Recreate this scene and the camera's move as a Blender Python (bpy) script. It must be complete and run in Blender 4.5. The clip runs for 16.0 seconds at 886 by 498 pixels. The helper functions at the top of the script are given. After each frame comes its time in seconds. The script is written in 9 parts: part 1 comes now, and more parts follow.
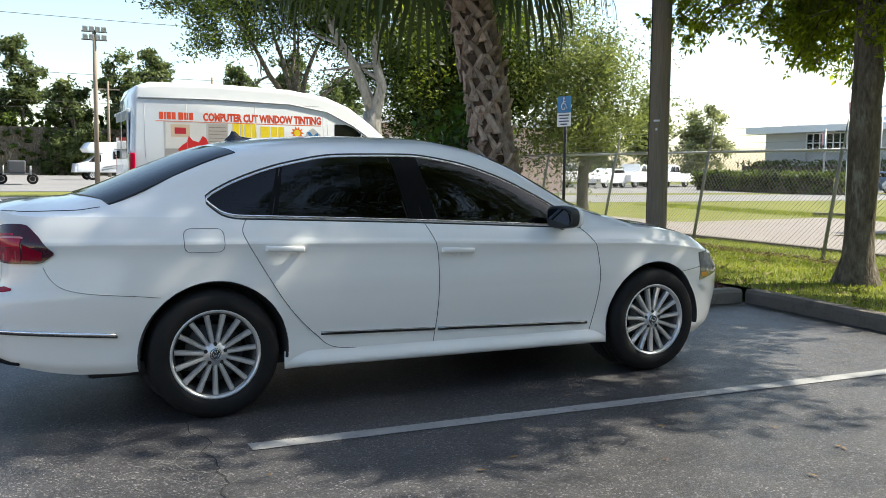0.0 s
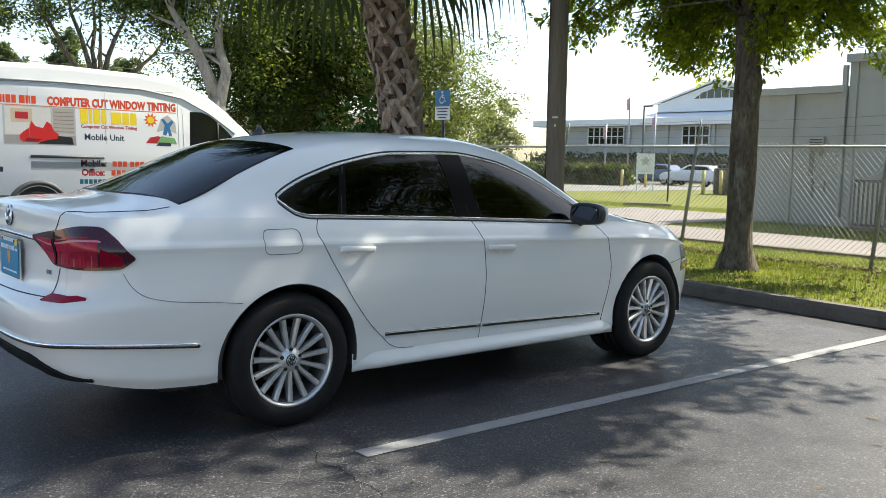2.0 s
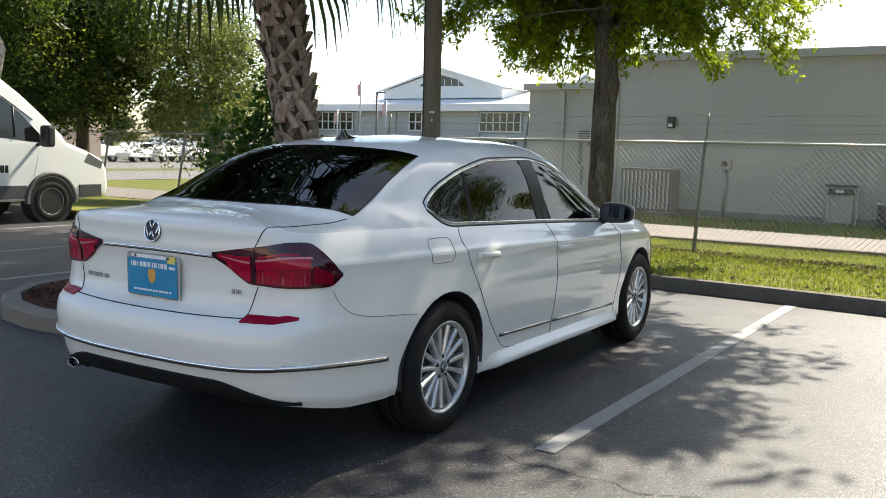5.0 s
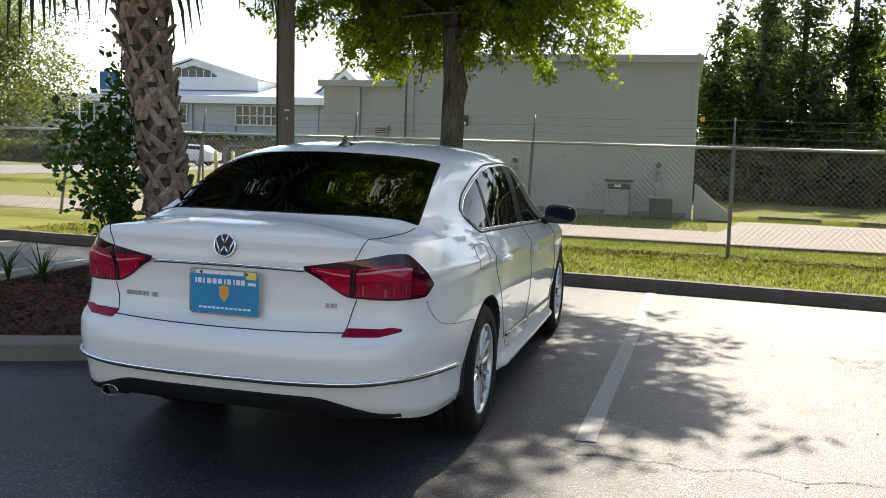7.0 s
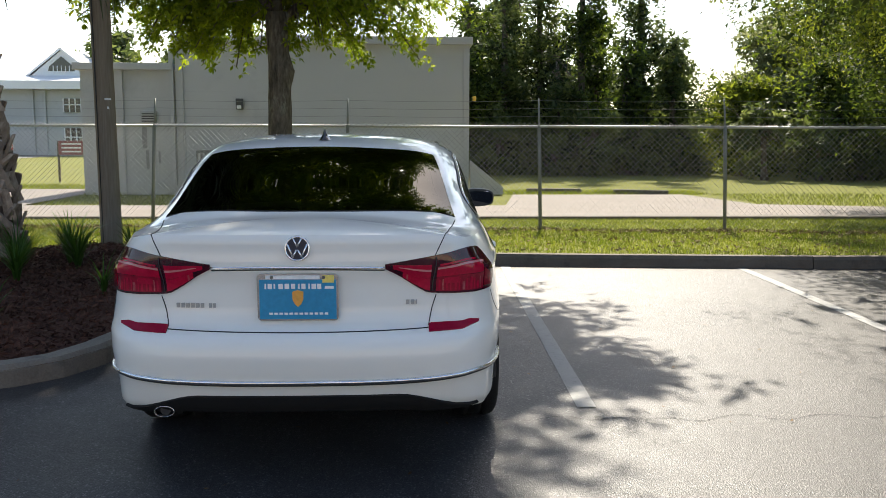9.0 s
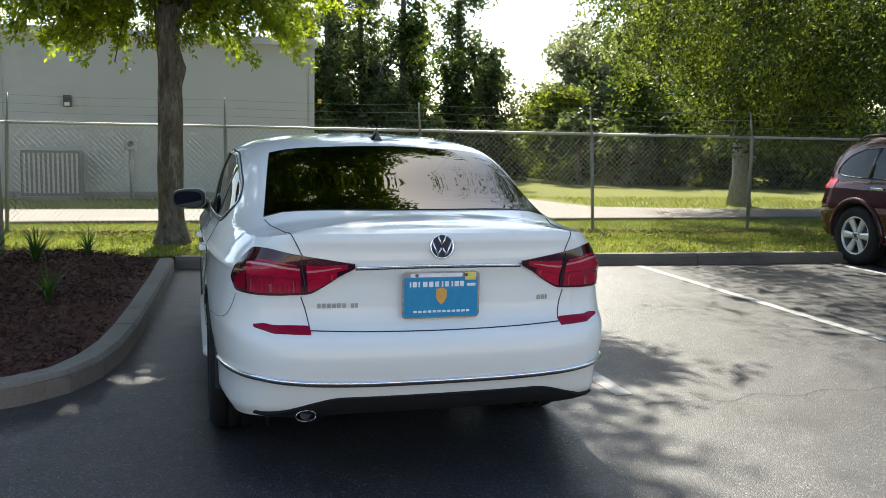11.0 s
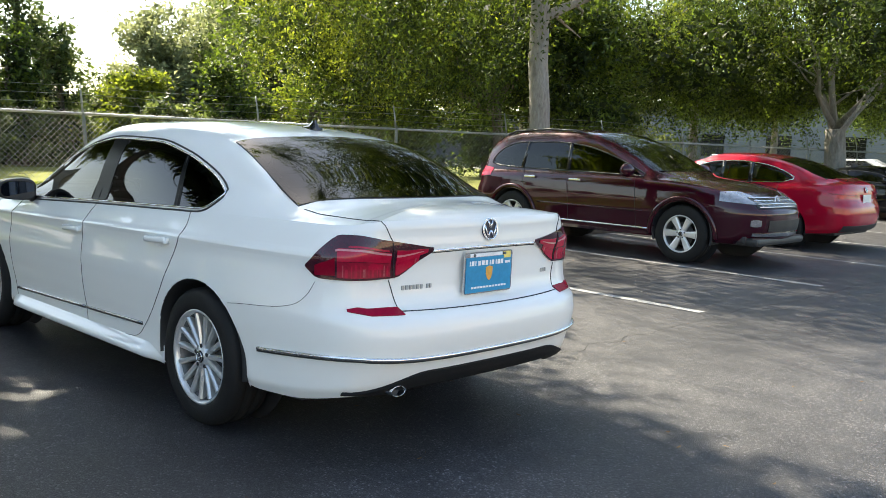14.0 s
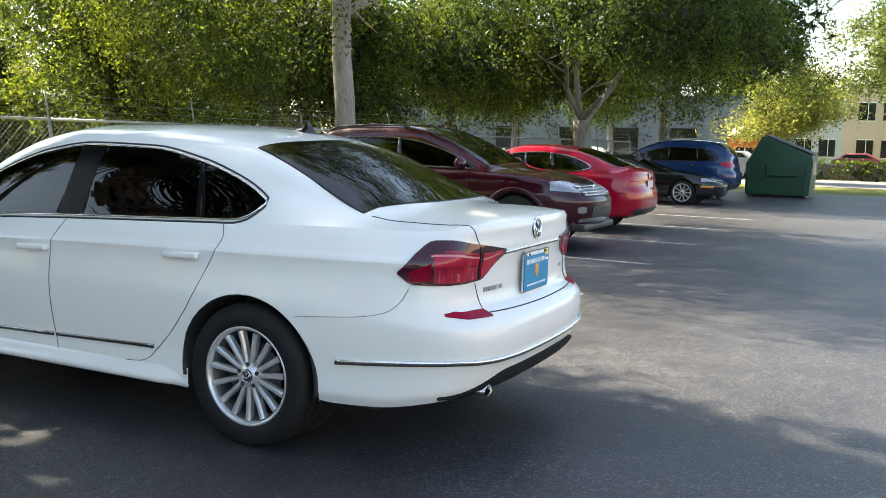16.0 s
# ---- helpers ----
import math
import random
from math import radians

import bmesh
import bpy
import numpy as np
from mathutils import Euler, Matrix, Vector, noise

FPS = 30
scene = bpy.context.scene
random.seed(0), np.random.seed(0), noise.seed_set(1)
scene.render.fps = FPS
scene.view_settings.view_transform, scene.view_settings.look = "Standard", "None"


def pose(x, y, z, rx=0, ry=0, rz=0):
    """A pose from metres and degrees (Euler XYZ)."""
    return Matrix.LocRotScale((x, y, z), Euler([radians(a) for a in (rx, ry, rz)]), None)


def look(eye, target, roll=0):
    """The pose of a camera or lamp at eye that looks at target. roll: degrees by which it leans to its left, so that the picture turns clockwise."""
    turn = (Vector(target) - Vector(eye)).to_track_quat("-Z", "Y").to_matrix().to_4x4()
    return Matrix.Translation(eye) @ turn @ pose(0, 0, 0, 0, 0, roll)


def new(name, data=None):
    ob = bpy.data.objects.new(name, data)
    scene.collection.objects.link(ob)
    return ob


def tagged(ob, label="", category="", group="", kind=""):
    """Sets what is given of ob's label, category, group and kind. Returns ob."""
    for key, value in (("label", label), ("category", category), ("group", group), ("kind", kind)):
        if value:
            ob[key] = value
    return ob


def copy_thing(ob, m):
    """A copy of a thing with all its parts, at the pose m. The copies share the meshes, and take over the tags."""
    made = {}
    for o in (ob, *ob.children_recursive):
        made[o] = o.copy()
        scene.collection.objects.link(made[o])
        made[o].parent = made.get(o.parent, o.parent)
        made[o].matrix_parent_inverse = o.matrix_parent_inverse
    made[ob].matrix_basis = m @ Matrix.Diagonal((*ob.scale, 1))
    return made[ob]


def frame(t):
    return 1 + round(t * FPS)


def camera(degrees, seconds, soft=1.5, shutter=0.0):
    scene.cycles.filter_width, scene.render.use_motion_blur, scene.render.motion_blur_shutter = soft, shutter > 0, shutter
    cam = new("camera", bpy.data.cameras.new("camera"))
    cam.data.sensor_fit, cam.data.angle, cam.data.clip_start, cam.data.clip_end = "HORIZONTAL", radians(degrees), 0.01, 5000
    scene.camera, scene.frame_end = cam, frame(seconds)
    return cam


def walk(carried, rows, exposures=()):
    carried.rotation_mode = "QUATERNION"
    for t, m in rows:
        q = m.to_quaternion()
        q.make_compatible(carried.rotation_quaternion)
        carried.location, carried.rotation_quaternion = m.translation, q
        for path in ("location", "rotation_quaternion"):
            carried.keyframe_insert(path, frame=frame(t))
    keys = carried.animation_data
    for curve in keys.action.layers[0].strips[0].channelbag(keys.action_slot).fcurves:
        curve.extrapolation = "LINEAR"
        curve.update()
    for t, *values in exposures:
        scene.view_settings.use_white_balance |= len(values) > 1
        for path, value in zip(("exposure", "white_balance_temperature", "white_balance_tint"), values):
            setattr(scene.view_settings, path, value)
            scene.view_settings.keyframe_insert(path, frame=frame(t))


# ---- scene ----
cam = camera(52.9, 16.0, soft=0.75)
PATH = [
    (0, (-0.937, -5.399, 1.293), (-0.059, -3.611, 1.112), 0.7),
    (0.5, (-1.268, -5.242, 1.283), (-0.297, -3.504, 1.098), 1.4),
    (1, (-1.593, -5.044, 1.296), (-0.536, -3.355, 1.116), 1.1),
    (1.5, (-1.927, -4.870, 1.317), (-0.769, -3.251, 1.126), 0.8),
    (2, (-2.193, -4.616, 1.321), (-0.912, -3.093, 1.123), 1.3),
    (2.5, (-2.490, -4.389, 1.324), (-1.145, -2.918, 1.152), 1.1),
    (3, (-2.810, -4.191, 1.339), (-1.356, -2.832, 1.153), 0.7),
    (5.5, (-3.886, -2.787, 1.411), (-2.11, -1.892, 1.199), 1.7),
    (6, (-4.081, -2.475, 1.425), (-2.223, -1.764, 1.215), 1.6),
    (6.5, (-4.218, -2.164, 1.411), (-2.321, -1.567, 1.191), 1.9),
    (7, (-4.36, -1.817, 1.425), (-2.438, -1.307, 1.209), 1.9),
    (7.5, (-4.541, -1.454, 1.446), (-2.593, -1.065, 1.216), 1.8),
    (8, (-4.559, -1.131, 1.45), (-2.596, -0.845, 1.197), 1.6),
    (8.5, (-4.558, -0.784, 1.45), (-2.58, -0.621, 1.205), 0.6),
    (9, (-4.62, -0.432, 1.461), (-2.638, -0.518, 1.211), 0.2),
    (11.5, (-4.472, 1.364, 1.424), (-2.616, 0.655, 1.189), 1.1),
    (12, (-4.449, 1.749, 1.452), (-2.694, 0.823, 1.211), 1.2),
    (12.5, (-4.324, 2.078, 1.421), (-2.642, 1.021, 1.181), 1.9),
    (13, (-4.145, 2.409, 1.426), (-2.536, 1.242, 1.2), 1.8),
    (13.5, (-3.979, 2.773, 1.428), (-2.491, 1.456, 1.2), 1.8),
    (14, (-3.75, 3.057, 1.396), (-2.357, 1.641, 1.16), 2.2),
    (14.5, (-3.465, 3.311, 1.407), (-2.18, 1.798, 1.163), 1.9),
    (15, (-3.175, 3.579, 1.414), (-2.054, 1.941, 1.166), 1.6),
    (15.5, (-2.869, 3.783, 1.389), (-1.867, 2.071, 1.134), 2.0),
    (16, (-2.573, 4.002, 1.406), (-1.672, 2.232, 1.17), 1.4),
]
EXPOSURES = [(0.0, 1.2, 6750, 6), (3.0, 1.17, 6850, 6), (5.5, 1.08, 7100, 8), (9.0, 0.97, 7050, 9), (11.5, 1.5, 6800, 5), (13.0, 1.79, 7100, 5), (16.0, 2.06, 7500, 7)]
walk(cam, [(t, look(eye, target, roll)) for t, eye, target, roll in PATH], exposures=EXPOSURES)

# ---- light: high sun ahead of the parked car, hazy bright sky ----
SUN_AZ, SUN_EL = -8.5, 46.5
world = bpy.data.worlds.new("world")
scene.world = world
world.use_nodes = True
wn = world.node_tree.nodes
sky = wn.new("ShaderNodeTexSky")
sky.sky_type, sky.sun_disc = "NISHITA", False
sky.sun_elevation, sky.sun_rotation = radians(SUN_EL), radians(90 - SUN_AZ)
sky.air_density, sky.dust_density, sky.ozone_density = 1.0, 1.2, 1.0
wn["Background"].inputs["Strength"].default_value = 0.125
world.node_tree.links.new(sky.outputs["Color"], wn["Background"].inputs["Color"])
sun_data = bpy.data.lights.new("sun", "SUN")
sun_data.energy, sun_data.angle, sun_data.color = 5.0, radians(0.6), (1.0, 0.95, 0.86)
sun = new("sun", sun_data)
sun.matrix_world = look((0, 0, 0), (-math.cos(radians(SUN_AZ)) * math.cos(radians(SUN_EL)), -math.sin(radians(SUN_AZ)) * math.cos(radians(SUN_EL)), -math.sin(radians(SUN_EL)))) 
sun.location = (40, -8, 45)

# ---- small building tools ----


def thing(name, label, category, at=(0, 0, 0), rz=0, group="", kind=""):
    ob = new(name)
    ob.empty_display_size = 0.2
    ob.matrix_world = pose(at[0], at[1], at[2], 0, 0, rz)
    return tagged(ob, label, category, group, kind)


def link_mesh(name, me, material, parent=None, label="", smooth=False):
    if material is not None:
        for m in material if isinstance(material, (list, tuple)) else [material]:
            me.materials.append(m)
    if smooth:
        me.polygons.foreach_set("use_smooth", [True] * len(me.polygons))
    ob = new(name, me)
    ob.parent = parent
    return tagged(ob, label)


def part(name, bm, material, parent=None, label="", smooth=False):
    """Links a bmesh as one mesh object under a thing or a part."""
    me = bpy.data.meshes.new(name)
    bm.to_mesh(me)
    bm.free()
    return link_mesh(name, me, material, parent, label, smooth)


def raw(name, verts, faces, material, parent=None, label="", smooth=False):
    me = bpy.data.meshes.new(name)
    me.from_pydata([tuple(v) for v in verts], [], [tuple(f) for f in faces])
    me.validate()
    return link_mesh(name, me, material, parent, label, smooth)


def quads(name, verts, n, material, parent=None, label="", smooth=False, corners=4):
    """A mesh of n loose faces whose corners follow one another in verts (numpy)."""
    me = bpy.data.meshes.new(name)
    me.vertices.add(n * corners)
    me.vertices.foreach_set("co", np.asarray(verts, np.float32).ravel())
    me.loops.add(n * corners)
    me.loops.foreach_set("vertex_index", np.arange(n * corners, dtype=np.int32))
    me.polygons.add(n)
    me.polygons.foreach_set("loop_start", np.arange(0, n * corners, corners, dtype=np.int32))
    me.polygons.foreach_set("loop_total", np.full(n, corners, dtype=np.int32))
    me.update(calc_edges=True)
    return link_mesh(name, me, material, parent, label, smooth)


def add_box(bm, c, s, rz=0.0, bevel=0.0, rx=0.0, ry=0.0):
    m = pose(c[0], c[1], c[2], rx, ry, rz) @ Matrix.Diagonal((s[0], s[1], s[2], 1))
    got = bmesh.ops.create_cube(bm, size=1.0, matrix=m)
    if bevel > 0:
        edges = list({e for v in got["verts"] for e in v.link_edges})
        bmesh.ops.bevel(bm, geom=edges, offset=bevel, segments=2, affect="EDGES", profile=0.6)
    return bm


def box(name, c, s, material, parent=None, label="", rz=0.0, bevel=0.0, rx=0.0, ry=0.0):
    bm = bmesh.new()
    add_box(bm, c, s, rz, bevel, rx, ry)
    return part(name, bm, material, parent, label)


def add_cyl(bm, a, b, r0, r1=None, n=16, caps=True):
    a, b = Vector(a), Vector(b)
    r1 = r0 if r1 is None else r1
    m = Matrix.Translation((a + b) / 2) @ (b - a).to_track_quat("Z", "Y").to_matrix().to_4x4()
    bmesh.ops.create_cone(bm, cap_ends=caps, segments=n, radius1=r0, radius2=r1, depth=(b - a).length, matrix=m)
    return bm


def cyl(name, a, b, r0, material, parent=None, label="", r1=None, n=16):
    bm = bmesh.new()
    add_cyl(bm, a, b, r0, r1, n)
    ob = part(name, bm, material, parent, label)
    for p in ob.data.polygons:
        p.use_smooth = len(p.vertices) == 4
    return ob


def tube_data(points, radii, n=8, closed=False):
    """Rings round a polyline: vertices and faces."""
    pts = [Vector(p) for p in points]
    k = len(pts)
    radii = [radii] * k if isinstance(radii, (int, float)) else list(radii)
    verts, faces, side = [], [], None
    for i, p in enumerate(pts):
        d = (pts[(i + 1) % k if closed else min(i + 1, k - 1)] - pts[i - 1 if closed else max(i - 1, 0)]).normalized()
        if side is None:
            side = d.orthogonal().normalized()
        side = (side - d * side.dot(d)).normalized()
        up = d.cross(side)
        for j in range(n):
            a = 2 * math.pi * j / n
            verts.append(p + radii[i] * (math.cos(a) * side + math.sin(a) * up))
    for i in range(k if closed else k - 1):
        for j in range(n):
            a, b = i * n + j, i * n + (j + 1) % n
            c, d2 = ((i + 1) % k) * n + (j + 1) % n, ((i + 1) % k) * n + j
            faces.append((a, b, c, d2))
    if not closed:
        faces += [tuple(range(n))[::-1], tuple(range((k - 1) * n, k * n))]
    return verts, faces


def tube(name, points, radii, material, parent=None, label="", n=8, closed=False):
    v, f = tube_data(points, radii, n, closed)
    return raw(name, v, f, material, parent, label, smooth=True)


def tubes(name, lines, r, material, parent=None, label="", n=4):
    """Many thin rods in one mesh."""
    verts, faces = [], []
    for line in lines:
        v, f = tube_data(line, r, n)
        o = len(verts)
        verts += v
        faces += [tuple(i + o for i in q) for q in f]
    return raw(name, verts, faces, material, parent, label)


def slab(name, outline, z0, z1, material, parent=None, label="", bevel=0.0):
    """An upright prism over an outline of (x, y)."""
    bm = bmesh.new()
    low = [bm.verts.new((x, y, z0)) for x, y in outline]
    top = [bm.verts.new((x, y, z1)) for x, y in outline]
    f = bm.faces.new(top)
    bm.faces.new(low[::-1])
    n = len(outline)
    for i in range(n):
        bm.faces.new((low[i], low[(i + 1) % n], top[(i + 1) % n], top[i]))
    bmesh.ops.recalc_face_normals(bm, faces=bm.faces)
    if bevel:
        bmesh.ops.bevel(bm, geom=list(f.edges), offset=bevel, segments=3, affect="EDGES", profile=0.5)
    return part(name, bm, material, parent, label)


def text_mesh(name, words, size, material, parent, m, depth=0.002, label="", spacing=1.0, squash=1.0, bold=0.0, fit=0.0):
    """Lettering with the built-in font as a mesh, standing in the xy plane of m."""
    cu = bpy.data.curves.new(name, "FONT")
    cu.body, cu.size, cu.extrude, cu.align_x, cu.align_y = words, size, depth, "CENTER", "CENTER"
    cu.space_character, cu.resolution_u, cu.offset = spacing, 2, bold
    tmp = new(name, cu)
    dg = bpy.context.evaluated_depsgraph_get()
    me = bpy.data.meshes.new_from_object(tmp.evaluated_get(dg))
    bpy.data.objects.remove(tmp)
    if fit:
        xs = [v.co.x for v in me.vertices]
        squash = fit / (max(xs) - min(xs))
    me.transform(m @ Matrix.Diagonal((squash, 1, 1, 1)))
    me.materials.clear()
    return link_mesh(name, me, material, parent, label)

# ---- materials ----


def surf(name, c1, c2=None, scale=3.0, rough=0.6, bump=0.0, fine=60.0, metal=0.0, coat=0.0, spot=None, spot_scale=1.0, spot_amount=0.35,
         vary=0.0, rough2=None, spec=0.5, stretch=(1, 1, 1), bump_dist=0.01):
    """A surface with two scales of colour, grain, relief, and stains where spot is given."""
    m = bpy.data.materials.new(name)
    m.use_nodes = True
    nt = m.node_tree
    nd, lk = nt.nodes, nt.links
    b = nd["Principled BSDF"]
    c2 = c2 or tuple(min(1, v * 1.25) for v in c1)
    co = nd.new("ShaderNodeTexCoord")
    mp = nd.new("ShaderNodeMapping")
    mp.inputs["Scale"].default_value = stretch
    lk.new(co.outputs["Object"], mp.inputs["Vector"])

    def noise_node(sc, detail, rough_n=0.6):
        n = nd.new("ShaderNodeTexNoise")
        n.inputs["Scale"].default_value, n.inputs["Detail"].default_value, n.inputs["Roughness"].default_value = sc, detail, rough_n
        lk.new(mp.outputs["Vector"], n.inputs["Vector"])
        return n

    def mixed(fac, a, c):
        x = nd.new("ShaderNodeMix")
        x.data_type = "RGBA"
        for sock, v in (("A", a), ("B", c)):
            i = [s for s in x.inputs if s.name == sock and s.type == "RGBA"][0]
            if isinstance(v, tuple):
                i.default_value = (*v[:3], 1)
            else:
                lk.new(v, i)
        f = [s for s in x.inputs if s.name == "Factor" and s.type == "VALUE"][0]
        if isinstance(fac, float):
            f.default_value = fac
        else:
            lk.new(fac, f)
        return [s for s in x.outputs if s.type == "RGBA"][0]

    def ramp(sock, lo, hi):
        r = nd.new("ShaderNodeMapRange")
        r.inputs["From Min"].default_value, r.inputs["From Max"].default_value = lo, hi
        lk.new(sock, r.inputs["Value"])
        return r.outputs["Result"]

    big, small = noise_node(scale, 4), noise_node(fine, 3)
    col = mixed(ramp(big.outputs["Fac"], 0.3, 0.7), tuple(c1), tuple(c2))
    grain = mixed(ramp(small.outputs["Fac"], 0.3, 0.7), tuple(v * 0.82 for v in c1), tuple(min(1, v * 1.12) for v in c2))
    col = mixed(0.4, col, grain)
    if spot:
        st = noise_node(spot_scale, 6, 0.7)
        col = mixed(ramp(st.outputs["Fac"], 0.62 - spot_amount * 0.3, 0.75), col, tuple(spot))
    if vary:
        oi = nd.new("ShaderNodeObjectInfo")
        hs = nd.new("ShaderNodeHueSaturation")
        vr = nd.new("ShaderNodeMapRange")
        vr.inputs["To Min"].default_value, vr.inputs["To Max"].default_value = 1 - vary, 1 + vary
        lk.new(oi.outputs["Random"], vr.inputs["Value"])
        lk.new(vr.outputs["Result"], hs.inputs["Value"])
        lk.new(col, hs.inputs["Color"])
        col = hs.outputs["Color"]
    lk.new(col, b.inputs["Base Color"])
    if rough2 is not None:
        rr = nd.new("ShaderNodeMapRange")
        rr.inputs["From Min"].default_value, rr.inputs["From Max"].default_value = 0.3, 0.7
        rr.inputs["To Min"].default_value, rr.inputs["To Max"].default_value = rough, rough2
        lk.new(big.outputs["Fac"], rr.inputs["Value"])
        lk.new(rr.outputs["Result"], b.inputs["Roughness"])
    else:
        b.inputs["Roughness"].default_value = rough
    b.inputs["Metallic"].default_value = metal
    b.inputs["Specular IOR Level"].default_value = spec
    if coat:
        b.inputs["Coat Weight"].default_value, b.inputs["Coat Roughness"].default_value = coat, 0.03
    if bump:
        bp = nd.new("ShaderNodeBump")
        bp.inputs["Strength"].default_value, bp.inputs["Distance"].default_value = bump, bump_dist
        lk.new(small.outputs["Fac"], bp.inputs["Height"])
        lk.new(bp.outputs["Normal"], b.inputs["Normal"])
    return m


def leafy(name, c1, c2, glow=0.35, rough=0.55, patch=0.9, single=0.45):
    """Leaves: each one of its own shade, the light partly coming through."""
    m = bpy.data.materials.new(name)
    m.use_nodes = True
    nd, lk = m.node_tree.nodes, m.node_tree.links
    b, out = nd["Principled BSDF"], nd["Material Output"]
    g = nd.new("ShaderNodeNewGeometry")
    r = nd.new("ShaderNodeValToRGB")
    r.color_ramp.elements[0].color, r.color_ramp.elements[1].color = (*c1, 1), (*c2, 1)
    r.color_ramp.elements[0].position, r.color_ramp.elements[1].position = 0.25, 0.85
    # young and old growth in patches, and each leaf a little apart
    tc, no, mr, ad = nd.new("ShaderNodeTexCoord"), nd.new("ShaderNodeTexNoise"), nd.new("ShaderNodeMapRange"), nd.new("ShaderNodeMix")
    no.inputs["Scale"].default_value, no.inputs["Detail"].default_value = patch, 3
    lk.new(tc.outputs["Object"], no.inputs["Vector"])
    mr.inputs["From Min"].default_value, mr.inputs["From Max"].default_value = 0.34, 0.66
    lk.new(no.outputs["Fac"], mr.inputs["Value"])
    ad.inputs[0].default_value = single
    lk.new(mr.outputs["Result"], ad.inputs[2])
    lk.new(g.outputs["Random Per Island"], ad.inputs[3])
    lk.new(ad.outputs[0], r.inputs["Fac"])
    lk.new(r.outputs["Color"], b.inputs["Base Color"])
    b.inputs["Roughness"].default_value, b.inputs["Specular IOR Level"].default_value = rough, 0.3
    t = nd.new("ShaderNodeBsdfTranslucent")
    h = nd.new("ShaderNodeHueSaturation")
    h.inputs["Saturation"].default_value, h.inputs["Value"].default_value, h.inputs["Hue"].default_value = 1.1, 1.9, 0.485
    lk.new(r.outputs["Color"], h.inputs["Color"])
    lk.new(h.outputs["Color"], t.inputs["Color"])
    x = nd.new("ShaderNodeMixShader")
    x.inputs[0].default_value = glow
    lk.new(b.outputs[0], x.inputs[1])
    lk.new(t.outputs[0], x.inputs[2])
    lk.new(x.outputs[0], out.inputs["Surface"])
    return m


def tinted(name, colour, gloss=1.0):
    """Window glass with a dark film: a clear reflection over a dim view through it."""
    m = bpy.data.materials.new(name)
    m.use_nodes = True
    nd, lk = m.node_tree.nodes, m.node_tree.links
    out = nd["Material Output"]
    nd.remove(nd["Principled BSDF"])
    t, g, f, x = nd.new("ShaderNodeBsdfTransparent"), nd.new("ShaderNodeBsdfGlossy"), nd.new("ShaderNodeFresnel"), nd.new("ShaderNodeMixShader")
    t.inputs["Color"].default_value = (*colour, 1)
    g.inputs["Roughness"].default_value = 0.015
    g.inputs["Color"].default_value = (gloss, gloss, gloss, 1)
    f.inputs["IOR"].default_value = 1.5
    lk.new(f.outputs[0], x.inputs[0])
    lk.new(t.outputs[0], x.inputs[1])
    lk.new(g.outputs[0], x.inputs[2])
    lk.new(x.outputs[0], out.inputs["Surface"])
    return m


